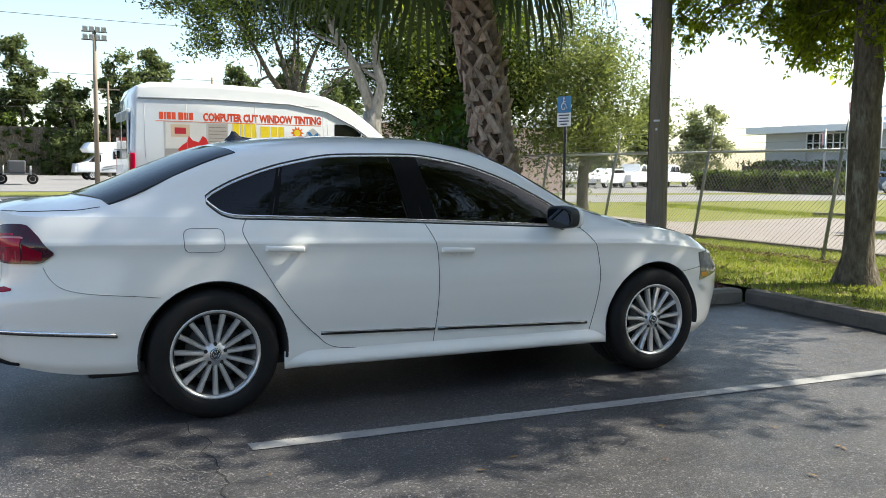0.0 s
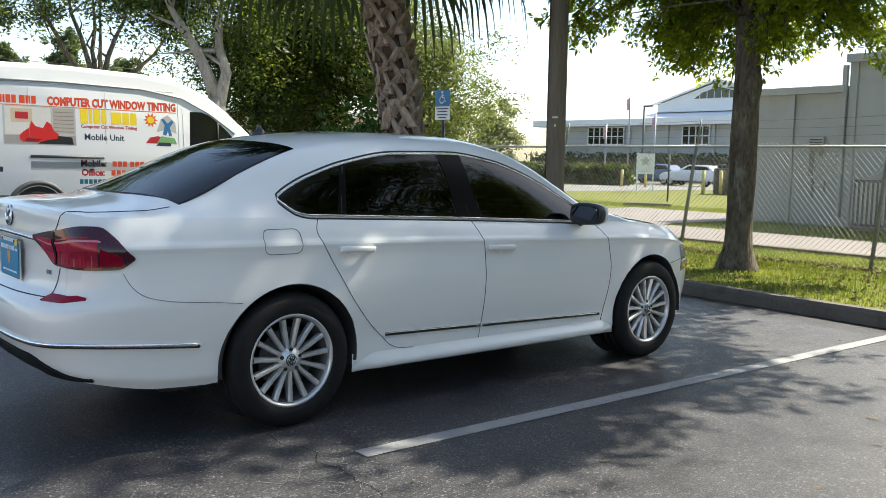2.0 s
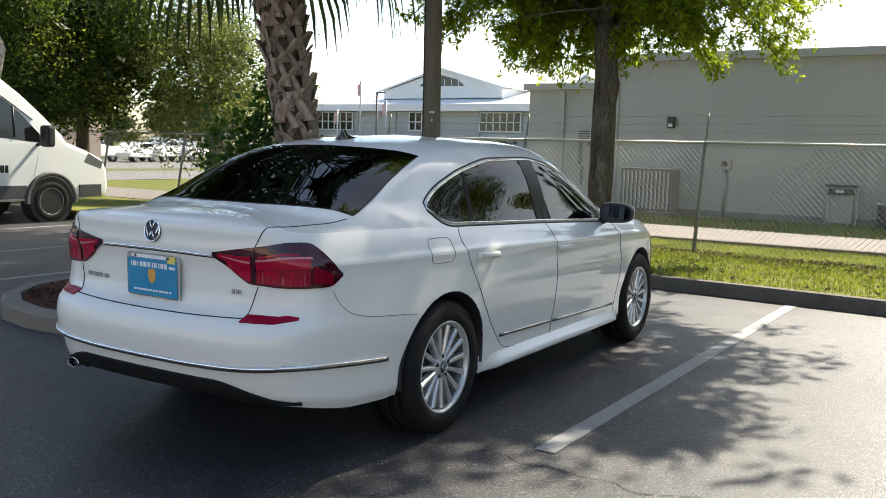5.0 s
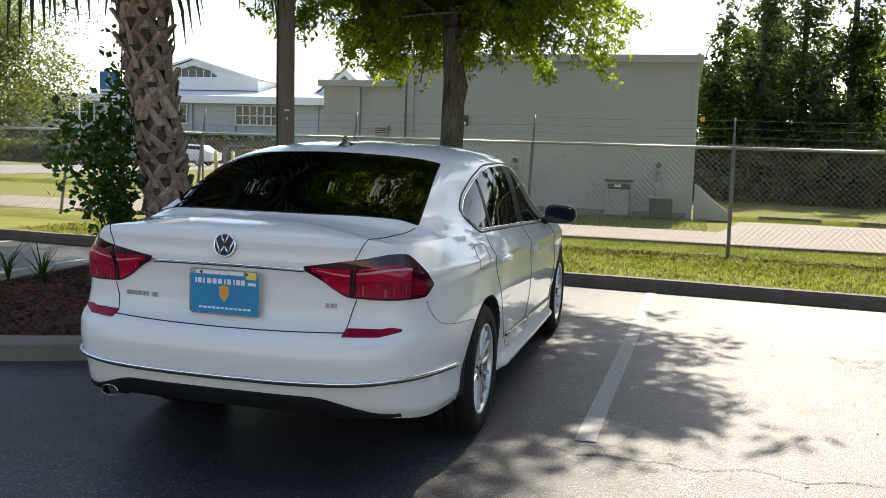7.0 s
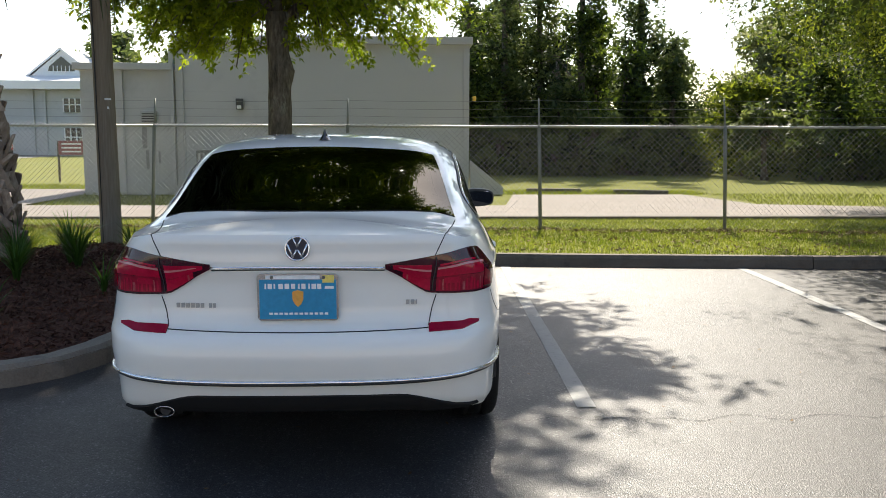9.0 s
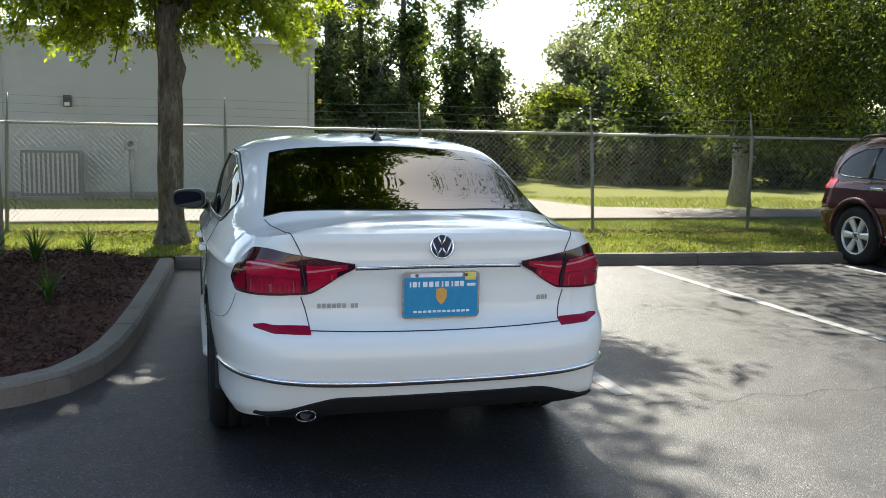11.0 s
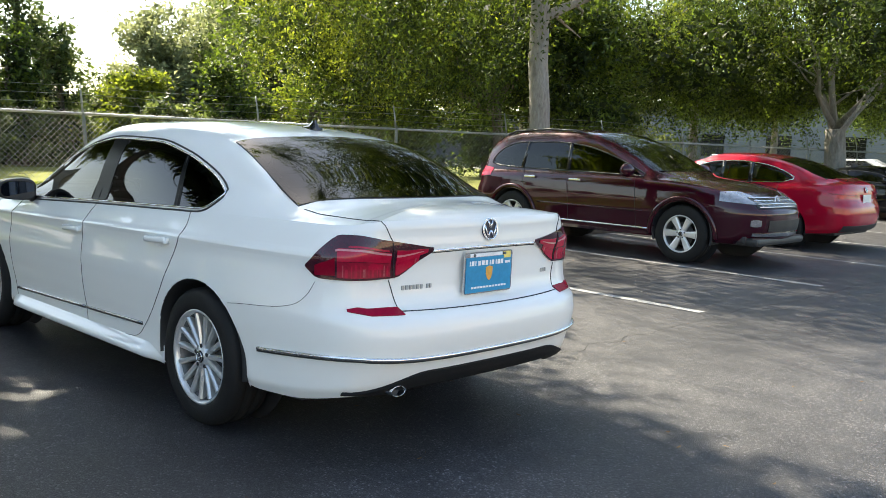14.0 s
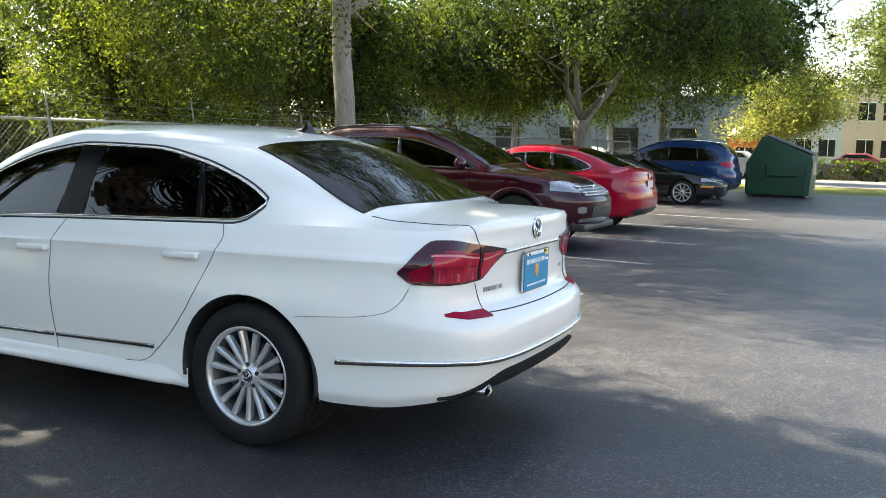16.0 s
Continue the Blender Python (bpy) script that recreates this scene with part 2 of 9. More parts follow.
def tarmac(name, dark, light, stone):
    """Worn asphalt: single stones in dark binder, broad stains, polished in places."""
    m = bpy.data.materials.new(name)
    m.use_nodes = True
    nd, lk = m.node_tree.nodes, m.node_tree.links
    b = nd["Principled BSDF"]
    co = nd.new("ShaderNodeTexCoord")

    def tex(kind, scale, detail=3.0):
        t = nd.new(kind)
        t.inputs["Scale"].default_value = scale
        if kind == "ShaderNodeTexNoise":
            t.inputs["Detail"].default_value = detail
        lk.new(co.outputs["Object"], t.inputs["Vector"])
        return t

    def ramp(sock, stops):
        r = nd.new("ShaderNodeValToRGB")
        e = r.color_ramp.elements
        e[0].position, e[0].color = stops[0][0], (*stops[0][1], 1)
        e[1].position, e[1].color = stops[-1][0], (*stops[-1][1], 1)
        for p, c in stops[1:-1]:
            x = e.new(p)
            x.color = (*c, 1)
        lk.new(sock, r.inputs["Fac"])
        return r.outputs["Color"]

    def mul(a, c, mode="MULTIPLY", fac=1.0):
        x = nd.new("ShaderNodeMix")
        x.data_type, x.blend_type = "RGBA", mode
        x.inputs[0].default_value = fac
        lk.new(a, x.inputs[6])
        lk.new(c, x.inputs[7])
        return x.outputs[2]

    broad, mid, cells = tex("ShaderNodeTexNoise", 0.35, 5), tex("ShaderNodeTexNoise", 4.0, 6), tex("ShaderNodeTexVoronoi", 140.0)
    sep = nd.new("ShaderNodeSeparateColor")
    lk.new(cells.outputs["Color"], sep.inputs["Color"])
    base = ramp(broad.outputs["Fac"], [(0.35, dark), (0.65, light)])
    stones = ramp(sep.outputs[0], [(0.0, (0.5, 0.5, 0.51)), (0.5, (0.82, 0.82, 0.82)), (0.84, (1.15, 1.13, 1.12)), (0.92, (1.9, 1.85, 1.8)), (1.0, stone)])
    patch_ = ramp(mid.outputs["Fac"], [(0.3, (0.82, 0.82, 0.83)), (0.7, (1.2, 1.19, 1.17))])
    # a net of fine pale cracks, worn through in places
    warp = nd.new("ShaderNodeMix")
    warp.data_type, warp.blend_type = "RGBA", "ADD"
    warp.inputs[0].default_value = 0.12
    lk.new(co.outputs["Object"], warp.inputs[6])
    lk.new(tex("ShaderNodeTexNoise", 5.0, 4).outputs["Color"], warp.inputs[7])
    net = nd.new("ShaderNodeTexVoronoi")
    net.feature = "DISTANCE_TO_EDGE"
    net.inputs["Scale"].default_value = 7.0
    lk.new(warp.outputs[2], net.inputs["Vector"])
    lines = ramp(net.outputs["Distance"], [(0.0, (2.1, 2.05, 2.0)), (0.012, (1.7, 1.66, 1.62)), (0.035, (1.0, 1.0, 1.0))])
    worn = nd.new("ShaderNodeMix")
    worn.data_type, worn.blend_type = "RGBA", "MULTIPLY"
    lk.new(ramp(tex("ShaderNodeTexNoise", 0.9, 5).outputs["Fac"], [(0.46, (0, 0, 0)), (0.66, (0.8, 0.8, 0.8))]), worn.inputs[0])
    lk.new(mul(mul(base, stones), patch_), worn.inputs[6])
    lk.new(lines, worn.inputs[7])
    lk.new(worn.outputs[2], b.inputs["Base Color"])
    rr = nd.new("ShaderNodeMapRange")
    rr.inputs["From Min"].default_value, rr.inputs["From Max"].default_value = 0.3, 0.7
    rr.inputs["To Min"].default_value, rr.inputs["To Max"].default_value = 0.44, 0.54
    lk.new(mid.outputs["Fac"], rr.inputs["Value"])
    lk.new(rr.outputs["Result"], b.inputs["Roughness"])
    b.inputs["Specular IOR Level"].default_value = 0.5
    bp = nd.new("ShaderNodeBump")
    bp.inputs["Strength"].default_value, bp.inputs["Distance"].default_value = 0.6, 0.003
    lk.new(cells.outputs["Distance"], bp.inputs["Height"])
    bp.invert = True
    b2 = nd.new("ShaderNodeBump")
    b2.inputs["Strength"].default_value, b2.inputs["Distance"].default_value = 0.12, 0.012
    lk.new(mid.outputs["Fac"], b2.inputs["Height"])
    lk.new(bp.outputs["Normal"], b2.inputs["Normal"])
    lk.new(b2.outputs["Normal"], b.inputs["Normal"])
    return m


ASPHALT = tarmac("asphalt", (0.0275, 0.0268, 0.0290), (0.0605, 0.0592, 0.0615), (3.8, 3.7, 3.65))
ROADGREY = surf("old_asphalt", (0.16, 0.155, 0.15), (0.22, 0.21, 0.20), 0.4, 0.8, 0.2, 60.0)
LINEPAINT = surf("line_paint", (0.32, 0.32, 0.315), (0.24, 0.24, 0.235), 6.0, 0.6, 0.3, 150.0, spot=(0.09, 0.09, 0.09), spot_scale=26.0, spot_amount=0.16)
CONCRETE = surf("concrete", (0.185, 0.158, 0.140), (0.24, 0.208, 0.185), 1.2, 0.85, 0.2, 90.0, spot=(0.24, 0.22, 0.20), spot_scale=1.5, spot_amount=0.1)
KERBSTONE = surf("kerb_concrete", (0.095, 0.078, 0.060), (0.16, 0.135, 0.108), 2.0, 0.88, 0.35, 70.0, spot=(0.05, 0.042, 0.034), spot_scale=3.0, spot_amount=0.3)
GRASS_SOIL = surf("lawn", (0.115, 0.13, 0.03), (0.20, 0.20, 0.055), 0.7, 0.95, 0.6, 35.0, spot=(0.24, 0.19, 0.09), spot_scale=0.8, spot_amount=0.1, spec=0.1)
MULCH = surf("mulch", (0.075, 0.038, 0.029), (0.13, 0.062, 0.045), 8.0, 0.95, 1.0, 45.0, spec=0.15, bump_dist=0.03)
BARK = surf("bark", (0.032, 0.026, 0.020), (0.20, 0.17, 0.13), 12.0, 0.92, 1.0, 34.0, spot=(0.30, 0.31, 0.25), spot_scale=6.0, spot_amount=0.22, stretch=(1, 1, 0.3), bump_dist=0.03, spec=0.1)
BARK_PALE = surf("oak_bark", (0.20, 0.185, 0.165), (0.33, 0.31, 0.285), 4.0, 0.92, 1.0, 25.0, spot=(0.10, 0.09, 0.075), spot_scale=5.0, spot_amount=0.2, stretch=(1, 1, 0.35), bump_dist=0.03, spec=0.1)
POLEWOOD = surf("pole_wood", (0.19, 0.155, 0.12), (0.29, 0.245, 0.195), 4.0, 0.9, 0.6, 60.0, stretch=(1, 1, 0.06), spec=0.1)
GALV = surf("galvanised_steel", (0.36, 0.37, 0.37), (0.46, 0.47, 0.47), 8.0, 0.5, 0.05, 90.0, metal=0.7)
DARKSTEEL = surf("weathered_steel", (0.12, 0.12, 0.12), (0.17, 0.17, 0.165), 8.0, 0.6, 0.05, 90.0, metal=0.5)
STUCCO = surf("painted_block", (0.44, 0.455, 0.45), (0.51, 0.52, 0.515), 0.35, 0.85, 0.12, 50.0, spot=(0.38, 0.39, 0.385), spot_scale=0.5, spot_amount=0.2)
STUCCO_TRIM = surf("painted_trim", (0.42, 0.43, 0.425), (0.48, 0.49, 0.485), 0.5, 0.75, 0.1, 50.0)
WHITEPAINT = surf("white_paint", (0.76, 0.77, 0.77), (0.81, 0.81, 0.80), 1.0, 0.5, 0.05, 60.0)
ROOFSHEET = surf("pale_roof", (0.78, 0.79, 0.80), (0.84, 0.84, 0.84), 0.5, 0.5, 0.05, 20.0)
BEIGE = surf("beige_stucco", (0.52, 0.40, 0.30), (0.60, 0.47, 0.36), 0.3, 0.9, 0.1, 30.0)
GREYDARK = surf("blue_grey_stucco", (0.10, 0.12, 0.15), (0.13, 0.15, 0.185), 0.3, 0.9, 0.1, 30.0)
BLACKPL = surf("black_plastic", (0.018, 0.018, 0.019), (0.03, 0.03, 0.031), 9.0, 0.5, 0.05, 200.0)
RUBBER = surf("tyre_rubber", (0.008, 0.008, 0.0085), (0.014, 0.0138, 0.0135), 7.0, 0.7, 0.2, 160.0, spec=0.25)
LEAF_MAPLE = leafy("bright_leaves", (0.10, 0.155, 0.022), (0.21, 0.27, 0.034), 0.62, patch=1.6, single=0.6)
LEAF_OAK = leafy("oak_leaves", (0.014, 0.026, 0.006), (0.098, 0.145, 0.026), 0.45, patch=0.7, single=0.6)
# lighter leaf colour that paints the sunlit clumps of oaks and bushes
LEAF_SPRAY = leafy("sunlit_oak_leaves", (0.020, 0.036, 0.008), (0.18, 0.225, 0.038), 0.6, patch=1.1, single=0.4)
# dark leaf colour that paints the shade inside the crowns
LEAF_CORE = leafy("shaded_leaves", (0.012, 0.022, 0.006), (0.035, 0.055, 0.013), 0.25)
LEAF_LIME = leafy("lime_leaves", (0.075, 0.092, 0.022), (0.26, 0.275, 0.075), 0.5, patch=1.3, single=0.5)
LEAF_OLIVE = leafy("olive_leaves", (0.055, 0.078, 0.022), (0.18, 0.215, 0.07), 0.45)
LEAF_DARK = leafy("dark_leaves", (0.036, 0.058, 0.020), (0.12, 0.15, 0.048), 0.45)
LEAF_PINE = leafy("pine_needles", (0.05, 0.072, 0.028), (0.13, 0.16, 0.06), 0.4)
# lighter grey-green with the distance haze put into the leaf colour
LEAF_PALE = leafy("hazy_leaves", (0.10, 0.12, 0.055), (0.24, 0.26, 0.13), 0.45)
LEAF_VINE = leafy("vine_leaves", (0.03, 0.075, 0.012), (0.07, 0.14, 0.03), 0.4, 0.35)
LEAF_PALM = leafy("palm_fronds", (0.035, 0.055, 0.022), (0.075, 0.10, 0.04), 0.25, 0.45)
GRASS = leafy("grass_blades", (0.09, 0.125, 0.02), (0.20, 0.235, 0.05), 0.4, 0.6)

# ---- ground ----


def kerb_x(y):
    return 5.53 + 0.08 * y


def fence_x(y):
    return 9.36 + 0.10 * y


def sheet(name, outline, z, material, label, category="ground"):
    ob = raw(name, [(x, y, z) for x, y in outline], [tuple(range(len(outline)))], material)
    return tagged(ob, label, category, kind="structure")


sheet("ground", [(-700, -700), (700, -700), (700, 700), (-700, 700)], -0.03, GRASS_SOIL, "dry green lawn reaching to the horizon")
sheet("car_park", [(-60, -29), (kerb_x(-29), -29), (kerb_x(21), 21), (kerb_x(21), 22), (-60, 22)], 0.0, ASPHALT, "dark grey worn asphalt car park with faint cracks", "car park")
sheet("street", [(-200, 24.5), (300, 24.5), (300, 33), (-200, 33)], -0.015, ROADGREY, "pale grey sunlit asphalt street", "road")
sheet("far_car_park", [(20, 36), (80, 36), (80, 62), (20, 62)], -0.015, ROADGREY, "pale asphalt car park across the street", "car park")
sheet("far_yard", [(-60, 40), (14, 40), (14, 100), (-60, 100)], -0.015, ROADGREY, "sandy asphalt yard with parked vehicles", "yard")
sheet("side_street", [(-60, -46), (60, -46), (60, -36), (-60, -36)], -0.015, ROADGREY, "asphalt street beside the car park", "road")

# grass strip between the kerb and the fence, sloping down to the path
ys = np.linspace(-29, 22, 60)
cols = np.linspace(0, 1, 9)
vv, ff = [], []
for i, y in enumerate(ys):
    for j, u in enumerate(cols):
        x0 = kerb_x(y) + 0.15
        x = x0 + u * (11.25 - x0)
        vv.append((x, y, 0.125 - 0.13 * u + 0.012 * noise.noise((x * 1.3, y * 1.3, 0))))
for i in range(len(ys) - 1):
    for j in range(len(cols) - 1):
        a = i * len(cols) + j
        ff.append((a, a + 1, a + 1 + len(cols), a + len(cols)))
tagged(raw("lawn", vv, ff, GRASS_SOIL, smooth=True), "sunlit grass strip between kerb and fence", "lawn", kind="structure")

sheet("pavement", [(11.25, -60), (11.25, 60), (14.4, 60), (14.4, 12.2), (20.2, 12.8), (20.2, 7.6), (14.4, 7.6), (14.4, -2.6), (18.0, -3.2), (18.1, -7.6), (14.8, -8.2), (14.0, -11), (14.2, -60)],
      0.004, CONCRETE, "pale concrete path beyond the fence", "pavement")
tagged(slab("path_edge", [(11.08, -50), (11.25, -50), (11.25, 10), (11.08, 10)], -0.04, 0.06, KERBSTONE, bevel=0.012), "low brown concrete edging along the path", "kerb", kind="structure")

# kerb along the heads of the bays
KERB_PROFILE = [(0.0, -0.05), (0.0, 0.10), (0.025, 0.135), (0.15, 0.135), (0.17, -0.05)]


def kerb_run(name, line, label, inward=1.0, material=KERBSTONE):
    """Kerb stones about 3 m long swept along a plan line; the face is on the line, the body lies to its left."""
    pts = [Vector((*p, 0)) for p in line]
    root = thing(name, label, "kerb", kind="structure")
    steps = []
    for a, b in zip(pts, pts[1:]):
        k = max(1, int((b - a).length / 0.4))
        steps += [a.lerp(b, i / k) for i in range(k)]
    steps.append(pts[-1])
    size = 8
    for s in range(0, len(steps) - 1, size):
        run = steps[s : s + size + 1]
        verts, faces = [], []
        for i, p in enumerate(run):
            g = s + i
            d = (steps[min(g + 1, len(steps) - 1)] - steps[max(g - 1, 0)]).normalized()
            left = Vector((-d.y, d.x, 0)) * inward
            trim = d * (0.006 if i == 0 else -0.006 if i == len(run) - 1 else 0)
            w = 0.008 * noise.noise(p * 2.1)
            verts += [p + trim + left * u + Vector((0, 0, h + (w if h > 0 else 0))) for u, h in KERB_PROFILE]
        k = len(KERB_PROFILE)
        for i in range(len(run) - 1):
            for j in range(k - 1):
                a = i * k + j
                faces.append((a, a + 1, a + 1 + k, a + k))
        faces += [tuple(range(k)), tuple(range((len(run) - 1) * k, len(run) * k))]
        raw("kerb_stone", verts, faces, material, root)
    return root


kerb_run("kerb_front", [(kerb_x(y), y) for y in np.linspace(1.15, -29, 40)], "stained concrete kerb along the grass strip")
kerb_run("kerb_far", [(kerb_x(y), y) for y in np.linspace(21, 4.35, 20)], "stained concrete kerb at the farther bays")

# planted island beside the parked car
ISLAND = [(5.60, 1.15), (4.4, 1.2), (3.0, 1.28), (2.0, 1.35), (1.45, 1.41), (1.05, 1.5), (0.75, 1.64), (0.55, 1.85), (0.40, 2.15), (0.28, 2.45), (0.25, 2.9), (0.35, 3.35), (0.6, 3.75), (1.0, 4.05), (1.6, 4.2), (3.0, 4.28), (5.87, 4.35)]
ISLANDSTONE = surf("worn_kerb", (0.17, 0.145, 0.117), (0.24, 0.21, 0.175), 2.0, 0.88, 0.35, 70.0, spot=(0.10, 0.085, 0.068), spot_scale=3.0, spot_amount=0.15)
kerb_run("island_kerb", ISLAND, "worn tan concrete kerb round the planted island", -1.0, ISLANDSTONE)
bm = bmesh.new()
vs = [bm.verts.new((x, y, 0.11)) for x, y in ISLAND] + [bm.verts.new((5.95, 4.35, 0.11)), bm.verts.new((5.66, 1.6, 0.11))]
f = bm.faces.new(vs)
bmesh.ops.inset_region(bm, faces=[f], thickness=0.12)
bmesh.ops.triangulate(bm, faces=bm.faces)
bmesh.ops.subdivide_edges(bm, edges=[e for e in bm.edges if e.calc_length() > 0.5], cuts=5, use_grid_fill=True)


def bed_depth(x, y):
    """How far a place in the bed lies from the kerb's face."""
    best = 9.0
    for (ax, ay), (bx, by) in zip(ISLAND, ISLAND[1:]):
        t = max(0.0, min(1.0, ((x - ax) * (bx - ax) + (y - ay) * (by - ay)) / ((bx - ax) ** 2 + (by - ay) ** 2)))
        best = min(best, math.hypot(x - ax - (bx - ax) * t, y - ay - (by - ay) * t))
    return best


def bed_z(x, y):
    d = max(0.0, bed_depth(x, y) - 0.15)
    return 0.105 + min(0.11, d * 0.14) + 0.02 * noise.noise((x * 3, y * 3, 0)) * min(1.0, d * 4)


for v in bm.verts:
    v.co.z = bed_z(v.co.x, v.co.y)
tagged(part("planting_bed", bm, MULCH, smooth=True), "bed of dark red-brown bark mulch inside the island kerb", "flower bed", kind="structure")

# painted bay lines
BAY_ENDS = [-1.42, -4.08, -6.72, -9.37, -12.2, -15.0, -17.8]
for i, y in enumerate(BAY_ENDS):
    n = 60
    vv, ff = [], []
    for k in range(n + 1):
        x = 0.04 + (kerb_x(y) - 0.04 - 0.02) * k / n
        yy = y - 0.028 * x
        for s in (-0.052, 0.052):
            vv.append((x, yy + s + 0.004 * noise.noise((x * 9, s * 50, i)), 0.004))
    ff = [(2 * k, 2 * k + 2, 2 * k + 3, 2 * k + 1) for k in range(n)]
    tagged(raw("bay_line", vv, ff, LINEPAINT), "worn white painted parking bay line on asphalt", "road marking", "bay lines", kind="structure")
for y in (5.2, 7.3, 9.9, 12.6):
    vv = [(0.4, y - 0.05, 0.004), (6.0, y - 0.2, 0.004), (6.0, y - 0.1, 0.004), (0.4, y + 0.05, 0.004)]
    tagged(raw("bay_line", vv, [(0, 1, 2, 3)], LINEPAINT), "worn white painted parking bay line on asphalt", "road marking", "bay lines", kind="structure")
STOPMAT = surf("wheel_stop_concrete", (0.10, 0.09, 0.08), None, 3, 0.9, 0.3)
for x0, x1, y0, y1 in ((19.2, 18.98, -3.7, -5.15), (18.75, 18.3, -5.95, -7.3), (20.9, 21.8, 13.8, 12.6)):
    d = math.degrees(math.atan2(y1 - y0, x1 - x0))
    tagged(box("wheel_stop", ((x0 + x1) / 2, (y0 + y1) / 2, 0.03), (math.hypot(x1 - x0, y1 - y0), 0.16, 0.14), STOPMAT, None, "", d, 0.03), "dark weathered concrete wheel stop beside the path", "wheel stop", "wheel stops")

# ---- chain-link fence ----
FENCEWIRE = surf("fence_wire", (0.20, 0.205, 0.20), (0.27, 0.275, 0.27), 8.0, 0.5, metal=0.6)
FENCEPOST = surf("fence_post_steel", (0.17, 0.18, 0.175), (0.25, 0.26, 0.25), 6.0, 0.55, 0.05, 90.0, metal=0.5)
FENCE_Y0, FENCE_Y1 = -29.0, 21.5


def chain_link_fence(y0, y1, posts):
    root = thing("chain_link_fence", "galvanised chain-link fence with barbed wire strands on angled arms", "fence", kind="structure")
    top = 1.62

    def slant(y, z):
        """How far the fence stands in at that height: the old posts lean out along the building."""
        return -0.30 * min(1.0, max(0.0, (y + 7.5) / 4.0)) * (1 - z / top)

    for y in posts:
        x = fence_x(y)
        v, f = tube_data([(x + slant(y, -0.1), y, -0.1), (x, y, top), (x + 0.01, y, top + 0.02)], [0.027, 0.027, 0.025], 10)
        p = raw("post", v, f, FENCEPOST, root, smooth=True)
        tube("arm", [(x + 0.02, y, top + 0.01), (x + 0.05, y, top + 0.22), (x + 0.10, y, top + 0.43)], [0.018, 0.015, 0.011], FENCEPOST, p)
    for a, b in zip(posts, posts[1:]):
        tube("top_rail", [(fence_x(a), a, top), (fence_x(b), b, top)], 0.021, GALV, root)
    for k, (dx, z) in enumerate(((0.055, 0.16), (0.075, 0.28), (0.098, 0.40))):
        line = []
        for a, b in zip(posts, posts[1:]):
            for s in range(6):
                y = a + (b - a) * s / 6
                line.append((fence_x(y) + dx, y, top + z - 0.02 * math.sin(math.pi * s / 6)))
        line.append((fence_x(posts[-1]) + dx, posts[-1], top + z))
        tube("barbed_wire", line, 0.0032, FENCEWIRE, root, n=4)
    lines, w = [], 0.082
    n = int((y1 - y0) / w)
    k = round((top - 0.02) / w)
    for i in range(-k, n + k):
        for s in (1, -1):
            ya = y0 + i * w
            za, zb = (0.04, 0.04 + k * w)
            yb = ya + s * k * w
            # keep each wire between the ends of the run
            t0, t1 = 0.0, 1.0
            for lim, sign in ((y0, 1), (y1, -1)):
                da, db = sign * (ya - lim), sign * (yb - lim)
                if da < 0 and db < 0:
                    t0, t1 = 1, 0
                elif da < 0:
                    t0 = max(t0, da / (da - db))
                elif db < 0:
                    t1 = min(t1, da / (da - db))
            if t1 - t0 < 0.02:
                continue
            off = 0.002 * s - 0.03
            p, q = [(fence_x(ya + (yb - ya) * t) + slant(ya + (yb - ya) * t, za + (zb - za) * t) + off, ya + (yb - ya) * t, za + (zb - za) * t) for t in (t0, t1)]
            lines.append((p, q))
    tagged(tubes("wire_mesh", lines, 0.0027, FENCEWIRE, root, n=3), kind="stuff")
    return root


chain_link_fence(FENCE_Y0, FENCE_Y1, [-28.9, -25.9, -22.9, -19.9, -16.9, -13.9, -10.9, -8.1, -5.3, -2.5, 0.45, 3.5, 6.5, 9.5, 12.5, 15.5, 18.5, 21.4])

# ---- plants ----


def leaf_cloud(rng, centres, spread, per, size, droop=0.3, shape=0.45, plain=False):
    """Folded lens-shaped leaves round many clump centres: corners (n*4, 3); plain: three-cornered ones (n*3, 3)."""
    c = np.repeat(centres, per, axis=0)
    n = len(c)
    p = c + rng.normal(0, 1, (n, 3)) * np.asarray(spread)
    ax = rng.normal(0, 1, (n, 3))
    ax[:, 2] = ax[:, 2] * 0.6 - droop
    ax /= np.linalg.norm(ax, axis=1, keepdims=True)
    up = rng.normal(0, 1, (n, 3)) + (0, 0, 0.6)
    sd = np.cross(ax, up)
    sd /= np.linalg.norm(sd, axis=1, keepdims=True) + 1e-9
    nm = np.cross(sd, ax)
    s = (size * rng.uniform(0.6, 1.35, n))[:, None]
    if plain:
        return np.stack([p - ax * s - sd * s * shape * 0.5, p + sd * s * shape, p + ax * s - sd * s * shape * 0.3], 1).reshape(-1, 3)
    quad = np.stack([p - ax * s, p + sd * s * shape + nm * s * 0.15, p + ax * s, p - sd * s * shape + nm * s * 0.15], 1)
    return quad.reshape(-1, 3)


def blob_points(rng, blobs, n, shell=0.55):
    """Clump centres inside a set of ellipsoids, thicker towards the outside."""
    vol = np.array([b[1][0] * b[1][1] * b[1][2] for b in blobs]) ** 0.8
    pick = rng.choice(len(blobs), n, p=vol / vol.sum())
    d = rng.normal(0, 1, (n, 3))
    d /= np.linalg.norm(d, axis=1, keepdims=True)
    r = rng.uniform(shell**3, 1, n) ** (1 / 3) * rng.uniform(0.8, 1.08, n)
    cen, rad = np.array([b[0] for b in blobs]), np.array([b[1] for b in blobs])
    return cen[pick] + d * r[:, None] * rad[pick]


